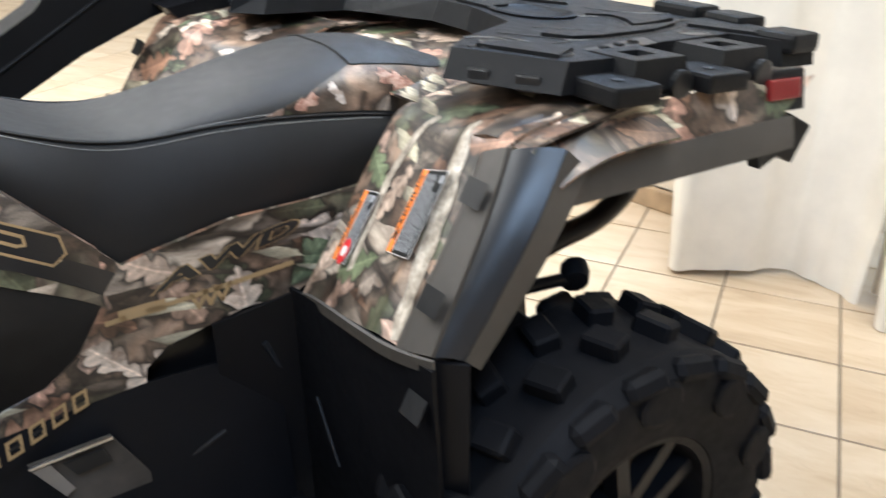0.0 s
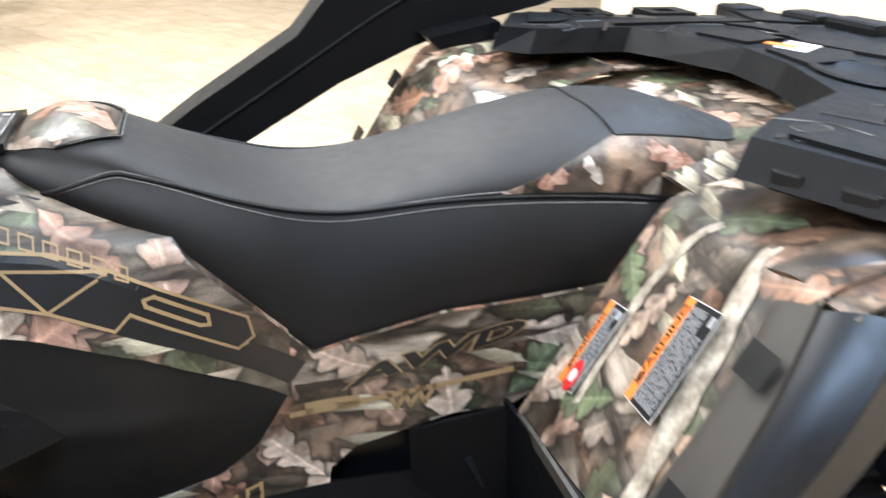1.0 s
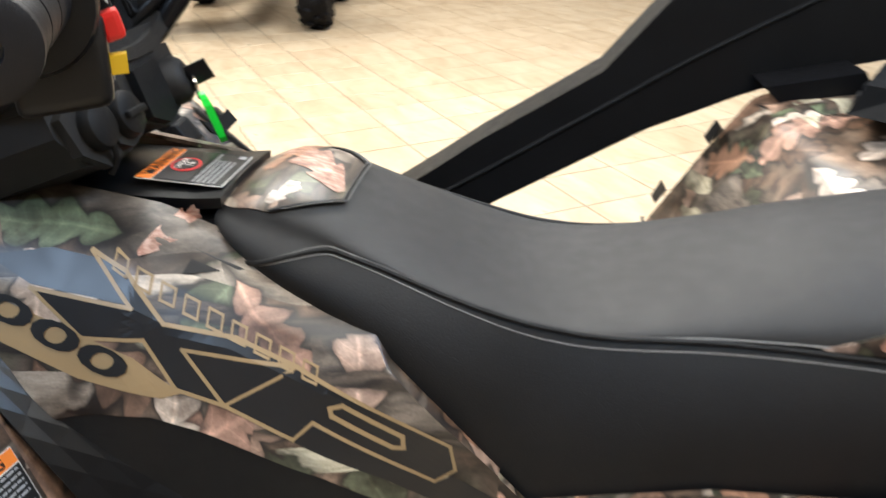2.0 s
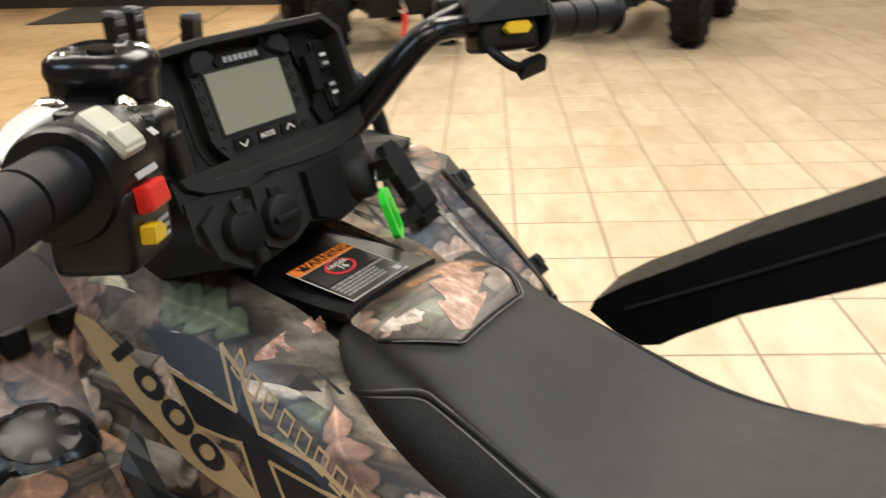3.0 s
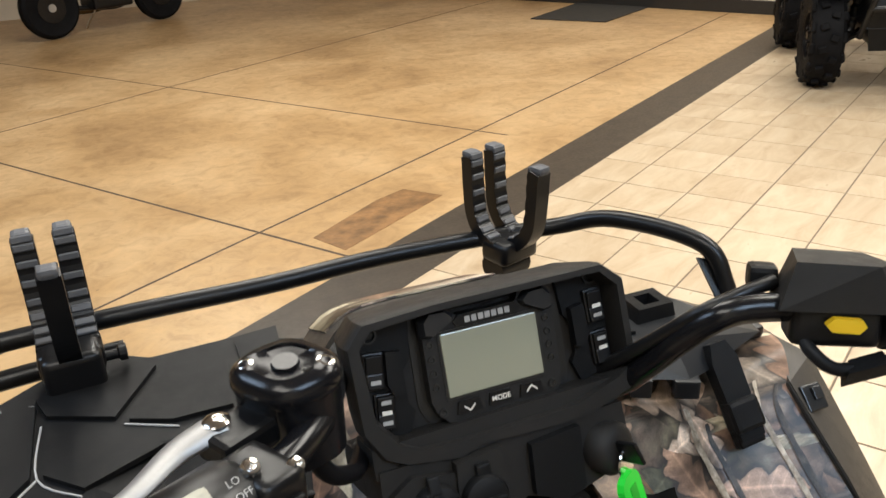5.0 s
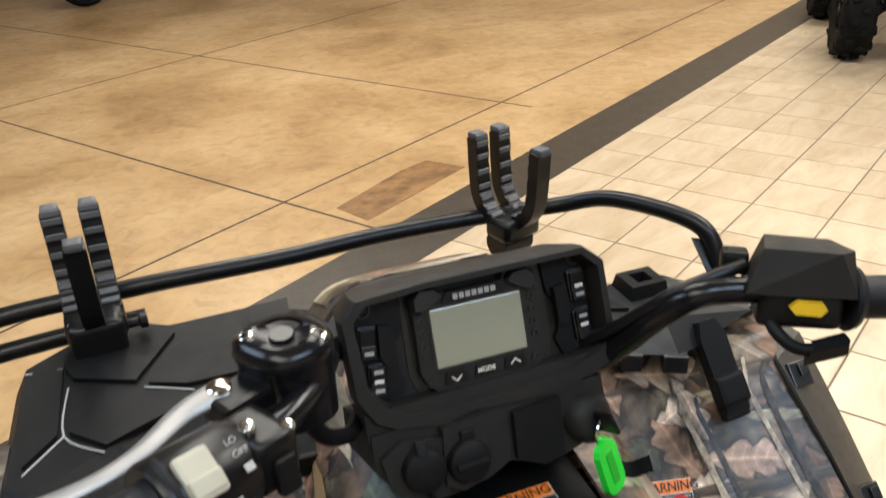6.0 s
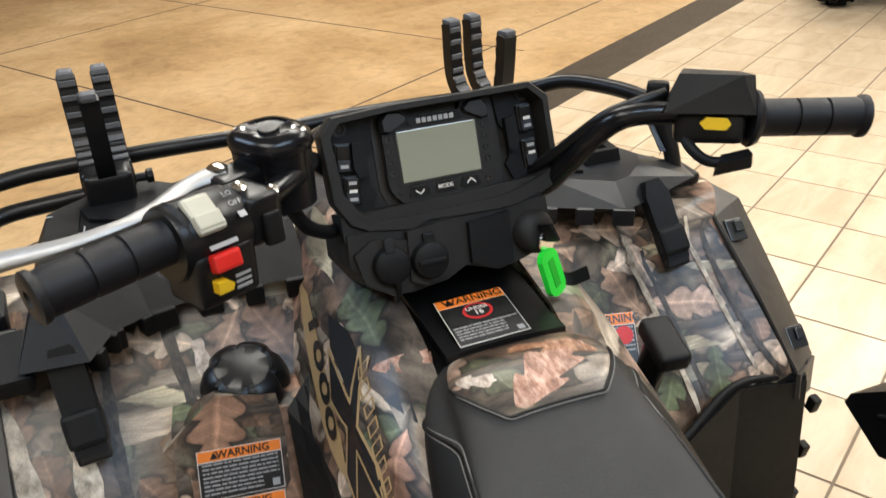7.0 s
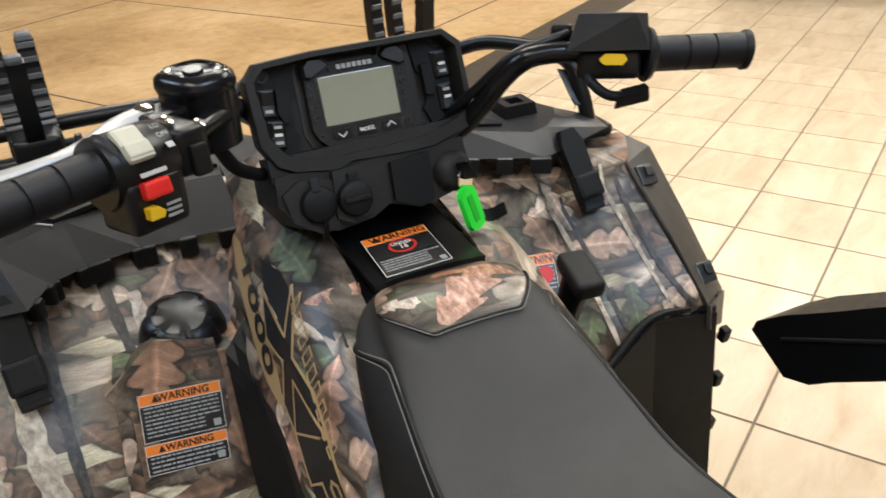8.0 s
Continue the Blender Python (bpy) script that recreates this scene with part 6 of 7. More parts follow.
WELL_EDGE = [(-0.117, 0.033), (-0.105, 0.046), (-0.050, 0.050), (0.106, 0.051), (0.122, 0.036), (0.124, -0.038), (0.110, -0.046), (0.070, -0.058), (0.050, -0.060), (0.003, -0.061), (-0.028, -0.061), (-0.050, -0.061), (-0.080, -0.059), (-0.098, -0.050), (-0.113, -0.028)]


def pod_shell():
    """The hood: outer wall to the back, a broad rim, and the sunk face with its stepped floor."""
    bm = bmesh.new()
    levels = ((scaled(HOOD, 0.70, 0.64, 0, -0.002), -0.108), (scaled(HOOD, 0.93, 0.93, 0, 0.001), -0.060), (scaled(HOOD, 1.0, 1.0), -0.008), (HOOD, 0.009), (scaled(HOOD, 0.985, 0.975), 0.014),
              (WELL_EDGE, 0.014), (scaled(WELL_EDGE, 0.985, 0.98), 0.006), (scaled(WELL_EDGE, 0.955, 0.94), -0.014))
    rings = [[bm.verts.new(POD @ Vector((u, v, w))) for u, v in pts] for pts, w in levels]
    for a, b in zip(rings, rings[1:]):
        for k in range(len(HOOD)):
            bm.faces.new((a[k], a[(k + 1) % len(HOOD)], b[(k + 1) % len(HOOD)], b[k]))
    bm.faces.new(rings[0][::-1])
    bm.faces.new(rings[-1])
    return bevel(bm, 0.0016, 2, 25)


pod = part("instrument_pod", pod_shell(), POD_PLASTIC, atv, "charcoal plastic instrument pod on the handlebar", smooth=True, angle=30)
def pod_back(u, v, lift=0.0):
    return POD @ Vector((-0.128 + 0.240 * u, 0.053 + lift - 0.010 * v - 0.026 * (2 * u - 1) ** 6, -0.060 - 0.105 * v))


cover = part("pod_cover", sheet(pod_back, 24, 10, 0.004), TAUPE, pod, "brown-black cover behind the pod", smooth=True)
part("camouflage_patch", sheet(lambda u, v: pod_back(0.03 + 0.72 * u, 0.24 + 0.74 * v, 0.003), 14, 8, 0.002), CAMO, cover, "small camouflage patch", smooth=True)
# display with its bezel, on a flat black plate for the shade of a recess
BEZ = [(-0.0595, 0.041), (-0.050, 0.049), (-0.033, 0.049), (-0.0285, 0.0405), (0.0285, 0.0405), (0.033, 0.050), (0.052, 0.050), (0.0615, 0.040), (0.0625, -0.030), (0.0595, -0.042), (0.048, -0.050), (-0.046, -0.049), (-0.056, -0.040), (-0.0605, -0.028)]
part("bezel_shade", prism(scaled(BEZ, 1.17, 1.10, 0.002, -0.001), POD @ pose(0, 0, -0.0135), 0.0015), INK, pod)
bezel = part("display_bezel", prism(BEZ, POD @ pose(0, 0, -0.014), 0.014, 0.002), POD_PLASTIC, pod)
part("display_frame", prism([(-0.047, 0.0295), (0.047, 0.0295), (0.047, -0.0295), (-0.047, -0.0295)], POD @ pose(0, 0, -0.0005), 0.0014, 0.0006), INK, bezel)
part("display", box(POD @ pose(0, 0, 0.0008), 0.0895, 0.0545, 0.0026, 0.001), LCD, bezel, "unlit grey-green display")
for cx in (-1, 1):
    tip = [(-0.0165, -0.010), (-0.008, -0.012), (0.014, -0.0005), (0.016, 0.004), (0.008, 0.0115), (-0.009, 0.0125), (-0.0165, 0.004)]
    tip = tip if cx < 0 else [(-x, y) for x, y in tip[::-1]]
    part("bezel_corner", frustum_on(tip, scaled(tip, 0.78, 0.74), POD @ pose(cx * 0.0455, 0.0375, -0.0005), 0.0075), SLEEK, bezel, smooth=False)
    for v in (0.020, 0.008, -0.004, -0.016):
        part("bezel_stud", turned([(0.0034, 0), (0.0034, 0.0016), (0.0022, 0.0016), (0.0016, 0.0006), (0.0004, 0.0006)], POD @ pose(cx * 0.0545, v, -0.0002), 12), INK, bezel)
    part("bezel_stud", turned([(0.0040, 0), (0.0040, 0.0018), (0.0026, 0.0018), (0.0018, 0.0006), (0.0004, 0.0006)], POD @ pose(cx * 0.0520, -0.0385, -0.0002), 14), INK, bezel)
    # moulded panels that carry the switches, and the ribs beside the recess
    side = [(0.072, 0.047), (0.112, 0.049), (0.119, 0.036), (0.117, -0.036), (0.107, -0.043), (0.086, -0.050), (0.078, -0.030), (0.083, -0.022), (0.083, 0.006), (0.076, 0.014)]
    side = side if cx > 0 else [(-x, y) for x, y in side[::-1]]
    # blacker than the rim: the shade inside the well is in the colour
    part("pod_panel", prism(scaled(side, 1.0, 1.0, 0.0 if cx > 0 else 0.005, 0.002 * cx), POD @ pose(0, 0, -0.0135), 0.006, 0.002), BLACK, pod)
    rib = [(0.080, 0.022), (0.093, 0.024), (0.095, -0.004), (0.090, -0.014), (0.081, -0.012)]
    rib = rib if cx > 0 else [(-x, y) for x, y in rib[::-1]]
    part("pod_rib", prism(rib, POD @ pose(0, 0, -0.008), 0.009, 0.002), BLACK, pod)
    part("pod_screw", turned([(0.0075, -0.004), (0.0075, 0.0018), (0.0058, 0.0018), (0.005, -0.0005), (0.001, -0.0005)], POD @ pose(0.105 * cx + 0.002, 0.0425 + 0.003 * cx, -0.007), 18), INK, pod)
part("bezel_mark", prism([(-0.0285, -0.0052), (0.0285, -0.0052), (0.031, 0.0), (0.0265, 0.0052), (-0.0265, 0.0052), (-0.031, 0.0)], POD @ pose(0, 0.0352, -0.0005), 0.0030, 0.0008), SATIN, bezel)
for k in range(7):
    part("mark_bar", box(POD @ pose(-0.0186 + 0.0062 * k, 0.0354, 0.0027), 0.0046, 0.0052, 0.0006), GREY_INK, bezel)
for k, u in enumerate((-0.0285, 0.001, 0.0305)):
    key = part("display_button", prism([(-0.0115, -0.005), (0.0115, -0.005), (0.0095, 0.005), (-0.0095, 0.005)], POD @ pose(u, -0.0375, -0.0005), 0.0028, 0.0008), SATIN, bezel)
    if k == 1:
        lettering("button_word", "MODE", 0.0062, POD @ pose(u, -0.0375, 0.0027), PAPER, key, bold=0.00015)
    else:
        s = -1 if k == 0 else 1
        part("arrow", prism([(-0.005, -0.002 * s), (0.0, 0.0024 * s), (0.005, -0.002 * s), (0.005, -0.0002 * s), (0.0, 0.0042 * s), (-0.005, -0.0002 * s)], POD @ pose(u, -0.038, 0.0024), 0.0004), PAPER, key)
# rocker switches with their marks
for u, v, marks in ((-0.1035, 0.0095, (2,)), (-0.0995, -0.0255, (0, 1, 2)), (0.1065, 0.0190, (1, 2)), (0.1075, -0.0195, (0, 1))):
    m = POD @ pose(u, v, -0.0065, 0, 0, -5 if u < 0 else 3)
    sw = part("rocker_switch", join(box(m, 0.0185, 0.031, 0.006, 0.002), box(m @ pose(0, 0.006, 0.0035, 6, 0, 0), 0.0145, 0.016, 0.005, 0.0015), box(m @ pose(0, -0.008, 0.0035, -6, 0, 0), 0.0145, 0.013, 0.005, 0.0015)), SATIN, pod)
    for k in marks:
        part("switch_mark", box(m @ pose(0, 0.0085 - 0.0085 * k, 0.0066), 0.0085, 0.0034, 0.0006), PAPER if k % 2 else GREY_INK, sw)
# lower part of the pod: sockets, cover and ignition
LOW = basis((-0.008, 1.018, 0.925), (1, 0, 0), (0, 0.35, 0.93))
BASE_OUT = [(-0.118, 0.040), (-0.120, 0.004), (-0.098, -0.028), (-0.058, -0.040), (-0.012, -0.034), (0.012, -0.022), (0.050, -0.036), (0.072, -0.032), (0.110, -0.022), (0.122, 0.012), (0.120, 0.040)]
part("pod_base", frustum_on(BASE_OUT[::-1], scaled(BASE_OUT, 0.96, 0.92)[::-1], LOW @ pose(0, 0, -0.10), 0.094, 0.005), POD_PLASTIC, pod)
part("pod_chin", prism([(-0.116, 0.056), (-0.116, 0.030), (-0.084, 0.018), (-0.040, 0.022), (-0.020, 0.034), (0.052, 0.030), (0.086, 0.026), (0.122, 0.044), (0.122, 0.060)], LOW @ pose(0, 0, -0.055), 0.046, 0.006), POD_PLASTIC, pod)
for poly, deep in (([(-0.110, 0.016), (-0.104, -0.016), (-0.074, -0.036), (-0.053, -0.030), (-0.053, 0.022), (-0.090, 0.028)], 0.010), ([(-0.052, 0.030), (-0.056, -0.022), (-0.040, -0.030), (-0.014, -0.024), (-0.010, 0.034)], 0.014)):
    part("socket_panel", prism(poly[::-1], LOW @ pose(0, 0, -0.008), deep, 0.003), POD_PLASTIC, pod)
for u, v in ((-0.074, -0.001), (-0.033, -0.003)):
    so = part("socket_cap", turned([(0.0205, 0), (0.0205, 0.006), (0.0185, 0.010), (0.015, 0.0115), (0.006, 0.0125), (0.001, 0.0125)], LOW @ pose(u, v, 0.002 if u < -0.05 else 0.005), 28), BLACK, pod, smooth=True)
    if u < -0.05:
        part("cap_tab", box(LOW @ pose(u - 0.001, v + 0.021, 0.010, -12, 0, 0), 0.011, 0.016, 0.006, 0.002), BLACK, so)
        part("cap_strap", tube([LOW @ Vector(q) for q in ((u + 0.002, v - 0.016, 0.010), (u + 0.003, v - 0.030, 0.006), (u + 0.001, v - 0.040, -0.004))], 0.0028, 8, 12), BLACK, so)
    else:
        part("cap_tab", box(LOW @ pose(u, v, 0.019), 0.030, 0.006, 0.005, 0.0015), BLACK, so)
        part("cap_tab", box(LOW @ pose(u + 0.002, v + 0.022, 0.008), 0.013, 0.014, 0.006, 0.002), BLACK, so)
part("pod_door", prism([(0.018, 0.026), (0.016, -0.018), (0.042, -0.030), (0.064, -0.026), (0.066, 0.030)], LOW @ pose(0, 0, -0.010), 0.013, 0.003), BLACK, pod)
ign = part("ignition", turned([(0.024, -0.03), (0.024, 0.002), (0.019, 0.008), (0.014, 0.010), (0.008, 0.010), (0.001, 0.008)], LOW @ pose(0.096, 0.000, 0.0, 0, 14, 0), 28), POD_PLASTIC, pod, smooth=True)
part("key", box(LOW @ pose(0.101, 0.000, 0.020, 0, 14, 20), 0.004, 0.022, 0.024, 0.001), SATIN, ign)

# ---- handlebar ----
bar = part("handlebar", tube([(0.050, 1.095, 0.945), (0.110, 1.062, 0.955), (0.131, 1.036, 0.989), (0.144, 1.012, 1.025), (0.163, 0.993, 1.052), (0.190, 0.985, 1.058), (0.235, 0.970, 1.056), (0.300, 0.938, 1.052), (0.385, 0.899, 1.047)], 0.0122, 16, 80), GLOSS, atv, "black tubular handlebar", smooth=True)
part("bar_half", tube([(-0.06, 1.140, 0.960), (-0.110, 1.118, 0.995), (-0.142, 1.078, 1.028), (-0.156, 1.035, 1.046), (-0.182, 0.988, 1.053), (-0.245, 0.938, 1.049), (-0.30, 0.912, 1.050), (-0.380, 0.880, 1.046)], 0.0115, 16, 60), GLOSS, bar, smooth=True)
part("cable", tube([(0.080, 1.10, 0.94), (0.118, 1.045, 1.000), (0.152, 1.002, 1.054), (0.185, 0.996, 1.066), (0.222, 0.995, 1.072)], 0.0062, 10, 40), SATIN, bar, smooth=True)


def hand_grip(inner, outer, parent):
    """A rubber grip: ribbed barrel, flange and end knob, from its inner to its outer end."""
    a, b = Vector(inner), Vector(outer)
    way = b - a
    size = way.length
    m = Matrix.Translation(a) @ way.to_track_quat("Z", "Y").to_matrix().to_4x4()
    prof = [(0.010, -0.006), (0.029, -0.006), (0.031, -0.003), (0.029, 0.002), (0.021, 0.006)]
    for k in range(7):
        z = 0.010 + (size - 0.022) * k / 6
        prof += [(0.0200, z - 0.0016), (0.0178, z - 0.001), (0.0178, z + 0.001), (0.0200, z + 0.0016)] if k in (2, 4) else [(0.0200, z)]
    prof += [(0.0195, size - 0.010), (0.0225, size - 0.007), (0.0225, size - 0.002), (0.019, size), (0.008, size), (0.007, size - 0.004), (0.001, size - 0.004)]
    part("grip", turned(prof, m, 32), GRIP, parent, "black rubber grip", smooth=True, angle=45)


hand_grip((-0.288, 0.917, 1.052), (-0.396, 0.872, 1.044), bar)
hand_grip((0.290, 0.937, 1.052), (0.396, 0.894, 1.047), bar)

# left switch block, its buttons and the brake lever
LB = basis((-0.267, 0.930, 1.047), (0.88, 0.475, -0.02), (0, 0.0, 1))   # x along the bar towards the middle, z back to the rider
block = part("switch_block", join(turned([(0.020, -0.034), (0.032, -0.034), (0.034, -0.030), (0.034, 0.028), (0.030, 0.036), (0.020, 0.040)], LB @ pose(0, 0, 0, 0, 90, 0), 32), box(LB @ pose(0.0, -0.030, 0.010), 0.060, 0.050, 0.050, 0.008, 3), box(LB @ pose(0.046, 0.004, 0.006), 0.036, 0.046, 0.052, 0.009, 3)), SATIN, bar, "black left-hand switch block", smooth=True, angle=40)
ang = LB @ pose(0, 0, 0, -48, 0, 0)
part("light_switch", box(ang @ pose(-0.008, 0, 0.033), 0.026, 0.036, 0.008, 0.004), CREAM, block, "worn cream light switch")
part("light_switch", box(ang @ pose(-0.008, -0.008, 0.0368, 8, 0, 0), 0.024, 0.014, 0.004, 0.002), CREAM, block)
lettering("switch_word", "LO", 0.0070, ang @ pose(0.020, 0.010, 0.0350), GREY_INK, block)
lettering("switch_word", "OFF", 0.0070, ang @ pose(0.022, 0.000, 0.0350), GREY_INK, block)
part("switch_mark", box(ang @ pose(0.022, -0.012, 0.0347), 0.007, 0.006, 0.0006), GREY_INK, block)
part("stop_switch", box(LB @ pose(-0.004, -0.014, 0.038, -14, 0, 0), 0.026, 0.016, 0.012, 0.003), RED, block, "red engine stop switch")
part("override_button", prism([(-0.0075, -0.0055), (0.0055, -0.0055), (0.008, 0.000), (0.002, 0.0055), (-0.0075, 0.005)], LB @ pose(-0.010, -0.034, 0.034), 0.010, 0.0025), YELLOW, block, "yellow override button", smooth=True)
for k in range(3):
    part("switch_writing", box(LB @ pose(0.012, -0.033 - 0.0055 * k, 0.0358), 0.015, 0.0026, 0.0008), GREY_INK, block)
part("switch_writing", box(LB @ pose(-0.002, 0.000, 0.0366, -30, 0, 0), 0.026, 0.004, 0.0008), GREY_INK, block)
part("side_button", box(LB @ pose(0.048, -0.004, 0.034, -10, 0, 0), 0.018, 0.030, 0.010, 0.004, 3), BLACK, block)
for u, v, w in ((0.036, 0.030, 0.010), (0.060, 0.022, 0.022)):
    part("screw", turned([(0.0065, 0), (0.0065, 0.003), (0.005, 0.0055), (0.0025, 0.006), (0.001, 0.0045)], LB @ pose(u, v, w) @ pose(0, 0, 0, -50, 0, 0), 16), CHROME, block, smooth=True)
brake = part("brake_lever", tube([(-0.238, 1.002, 1.067), (-0.268, 0.988, 1.066), (-0.300, 0.960, 1.063), (-0.333, 0.944, 1.060), (-0.375, 0.938, 1.055), (-0.420, 0.943, 1.050), (-0.452, 0.945, 1.046)], lambda s: 0.0135 - 0.006 * math.sin(math.pi * min(1, s * 1.15)) + 0.004 * max(0, s - 0.85) * 6, 12, 50, 0.62), ALLOY, bar, "bare alloy brake lever", smooth=True)
part("lever_pivot", box(Matrix.Translation((-0.228, 0.996, 1.060)) @ pose(0, 0, 0, 0, 0, 28), 0.046, 0.034, 0.022, 0.005), SATIN, brake)
part("pivot_bolt", turned([(0.0095, 0), (0.0095, 0.004), (0.006, 0.0065), (0.001, 0.0065)], pose(-0.240, 1.000, 1.070), 12), CHROME, brake, smooth=True)
# master cylinder
RES = Matrix.Translation((-0.187, 1.018, 1.054)) @ pose(0, 0, 0, 6, 0, -20)
reservoir = part("brake_reservoir", turned([(0.028, -0.036), (0.031, -0.034), (0.032, 0.022), (0.032, 0.026)], RES, 40, lambda a, i: 1 + 0.10 * math.cos(2 * a) + 0.05 * math.cos(4 * a)), GLOSS, bar, "glossy black brake fluid reservoir", smooth=True)
lid = part("lid", turned([(0.033, 0.026), (0.034, 0.030), (0.033, 0.037), (0.028, 0.042), (0.021, 0.044), (0.019, 0.042), (0.010, 0.041), (0.009, 0.044), (0.001, 0.044)], RES, 40, lambda a, i: 1 + 0.10 * math.cos(2 * a) + 0.05 * math.cos(4 * a) if i < 5 else 1.0), GLOSS, reservoir, smooth=True)
for s in (-1, 1):
    part("screw", turned([(0.0065, 0), (0.0065, 0.002), (0.004, 0.003), (0.003, 0.0015), (0.001, 0.0015)], RES @ pose(s * 0.027, 0, 0.0405, 0, 14 * s, 0), 14), CHROME, lid, smooth=True)
part("hose", tube([(-0.180, 1.010, 1.020), (-0.165, 1.015, 0.990), (-0.140, 1.040, 0.965), (-0.12, 1.09, 0.94)], 0.0075, 10, 24), GUARD, bar, smooth=True)

# right throttle block and thumb lever
RB = Matrix.Translation((0.256, 0.966, 1.056)) @ pose(0, 0, 0, -12, 0, -35)
throttle = part("throttle_block", placed(frustum([(-0.048, -0.036), (0.048, -0.036), (0.046, 0.034), (-0.036, 0.036), (-0.050, 0.012)], -0.004, [(-0.036, -0.026), (0.030, -0.034), (0.044, -0.016), (0.030, 0.028), (-0.030, 0.030)], 0.040, 0.005, 2), RB @ pose(0, 0, 0.004) @ Matrix.Diagonal((0.92, 0.92, 0.90, 1))), POD_PLASTIC, bar, "charcoal throttle housing")
part("throttle_base", box(RB @ pose(0.002, -0.004, -0.014), 0.070, 0.044, 0.034, 0.008, 3), SATIN, bar, smooth=True)
part("drive_switch", prism([(-0.015, 0.0), (-0.010, -0.006), (0.010, -0.007), (0.015, -0.001), (0.011, 0.005), (-0.009, 0.006)], RB @ pose(0.006, -0.030, -0.008, 90, 0, 0), 0.009, 0.0025), YELLOW, bar, "yellow drive switch")
lever = part("thumb_lever", tube([(0.226, 0.964, 1.040), (0.224, 0.948, 1.030), (0.230, 0.937, 1.020), (0.240, 0.932, 1.014), (0.252, 0.929, 1.012)], 0.0062, 10, 24, 0.8), BLACK, bar, "black thumb throttle", smooth=True)
part("paddle", placed(frustum([(-0.024, -0.008), (0.018, -0.010), (0.023, -0.004), (0.023, 0.008), (-0.012, 0.009)], -0.007, [(-0.020, -0.006), (0.016, -0.008), (0.020, -0.003), (0.020, 0.006), (-0.010, 0.007)], 0.007, 0.002, 2), pose(0.264, 0.928, 1.011, 20, -6, -8)), BLACK, lever, smooth=True, angle=30)
part("cable_boot", box(RB @ pose(-0.052, 0.016, 0.016), 0.024, 0.026, 0.022, 0.005), BLACK, bar)


# ---- larger leaves and limbs printed in the camouflage ----
def film(outline, fn, lift=0.0):
    """A printed shape with the outline (a, b), laid on the skin fn(a, b)."""
    bm = bmesh.new()
    f = bm.faces.new([bm.verts.new((p, q, 0)) for p, q in outline])
    bmesh.ops.triangulate(bm, faces=[f])
    bmesh.ops.subdivide_edges(bm, edges=bm.edges[:], cuts=4, use_grid_fill=True)
    for v in bm.verts:
        v.co = fn(v.co.x, v.co.y)
    return bm


def oak_leaf(a, b, tip_a, tip_b, width, squeeze=1.0, lobes=3):
    """Outline of a lobed leaf from its stalk to its tip."""
    ax, ay = tip_a - a, (tip_b - b) * squeeze
    size = math.hypot(ax, ay)
    ux, uy = ax / size, ay / size
    side = []
    for k in range(2 * lobes + 1):
        t = 0.06 + 0.90 * k / (2 * lobes)
        w = width * (0.22 + 0.78 * math.sin(math.pi * (0.10 + 0.80 * t))) * (1.0 if k % 2 else 0.50)
        side.append((t + (0.11 if k % 2 else -0.03), w))
    pts = [(0.0, 0.0)] + side + [(1.0, 0.0)] + [(t, -w) for t, w in side[::-1]]
    ring = [(a + (t * size * ux - w * uy), b + (t * size * uy + w * ux) / squeeze) for t, w in pts]
    loop = curve_through([(*p, 0) for p in ring + ring[:1]], 4 * len(ring))
    return [(p.x, p.y) for p in loop[:-1]]


def limb_shape(line, width):
    left, right = [], []
    pts = curve_through([(p, q, 0) for p, q in line], 14)
    for i, p in enumerate(pts):
        way = (pts[min(i + 1, 14)] - pts[max(i - 1, 0)]).normalized()
        w = width * (0.55 + 0.35 * math.sin(2.2 * i) * 0.4 + 0.3 * math.sin(math.pi * i / 14))
        left.append((p.x - way.y * w, p.y + way.x * w))
        right.append((p.x + way.y * w, p.y - way.x * w))
    return left + right[::-1]


def on_seat(y, s):
    return seat_skin(y, s / 0.2, 0.0019)


def on_ramp(u, v):
    i = min(max(v, 0.0), 1.0) * 40
    k = min(int(i), 39)
    p = RAMPS[-1](u, k / 40).lerp(RAMPS[-1](u, (k + 1) / 40), i - k)
    return p + Vector((-0.1, 0.84, 0.53)) * 0.0056


def on_front(side):
    def place(u, v):
        i = min(max(v, 0.0), 1.0) * 60
        k = min(int(i), 59)
        p = FRONTS[side](u, k / 60).lerp(FRONTS[side](u, (k + 1) / 60), i - k)
        return p + Vector((0, -0.0038, 0.0042))
    return place


def on_tank(y, z):
    return Vector((panel_x(y, z) - 0.0008, y, z))


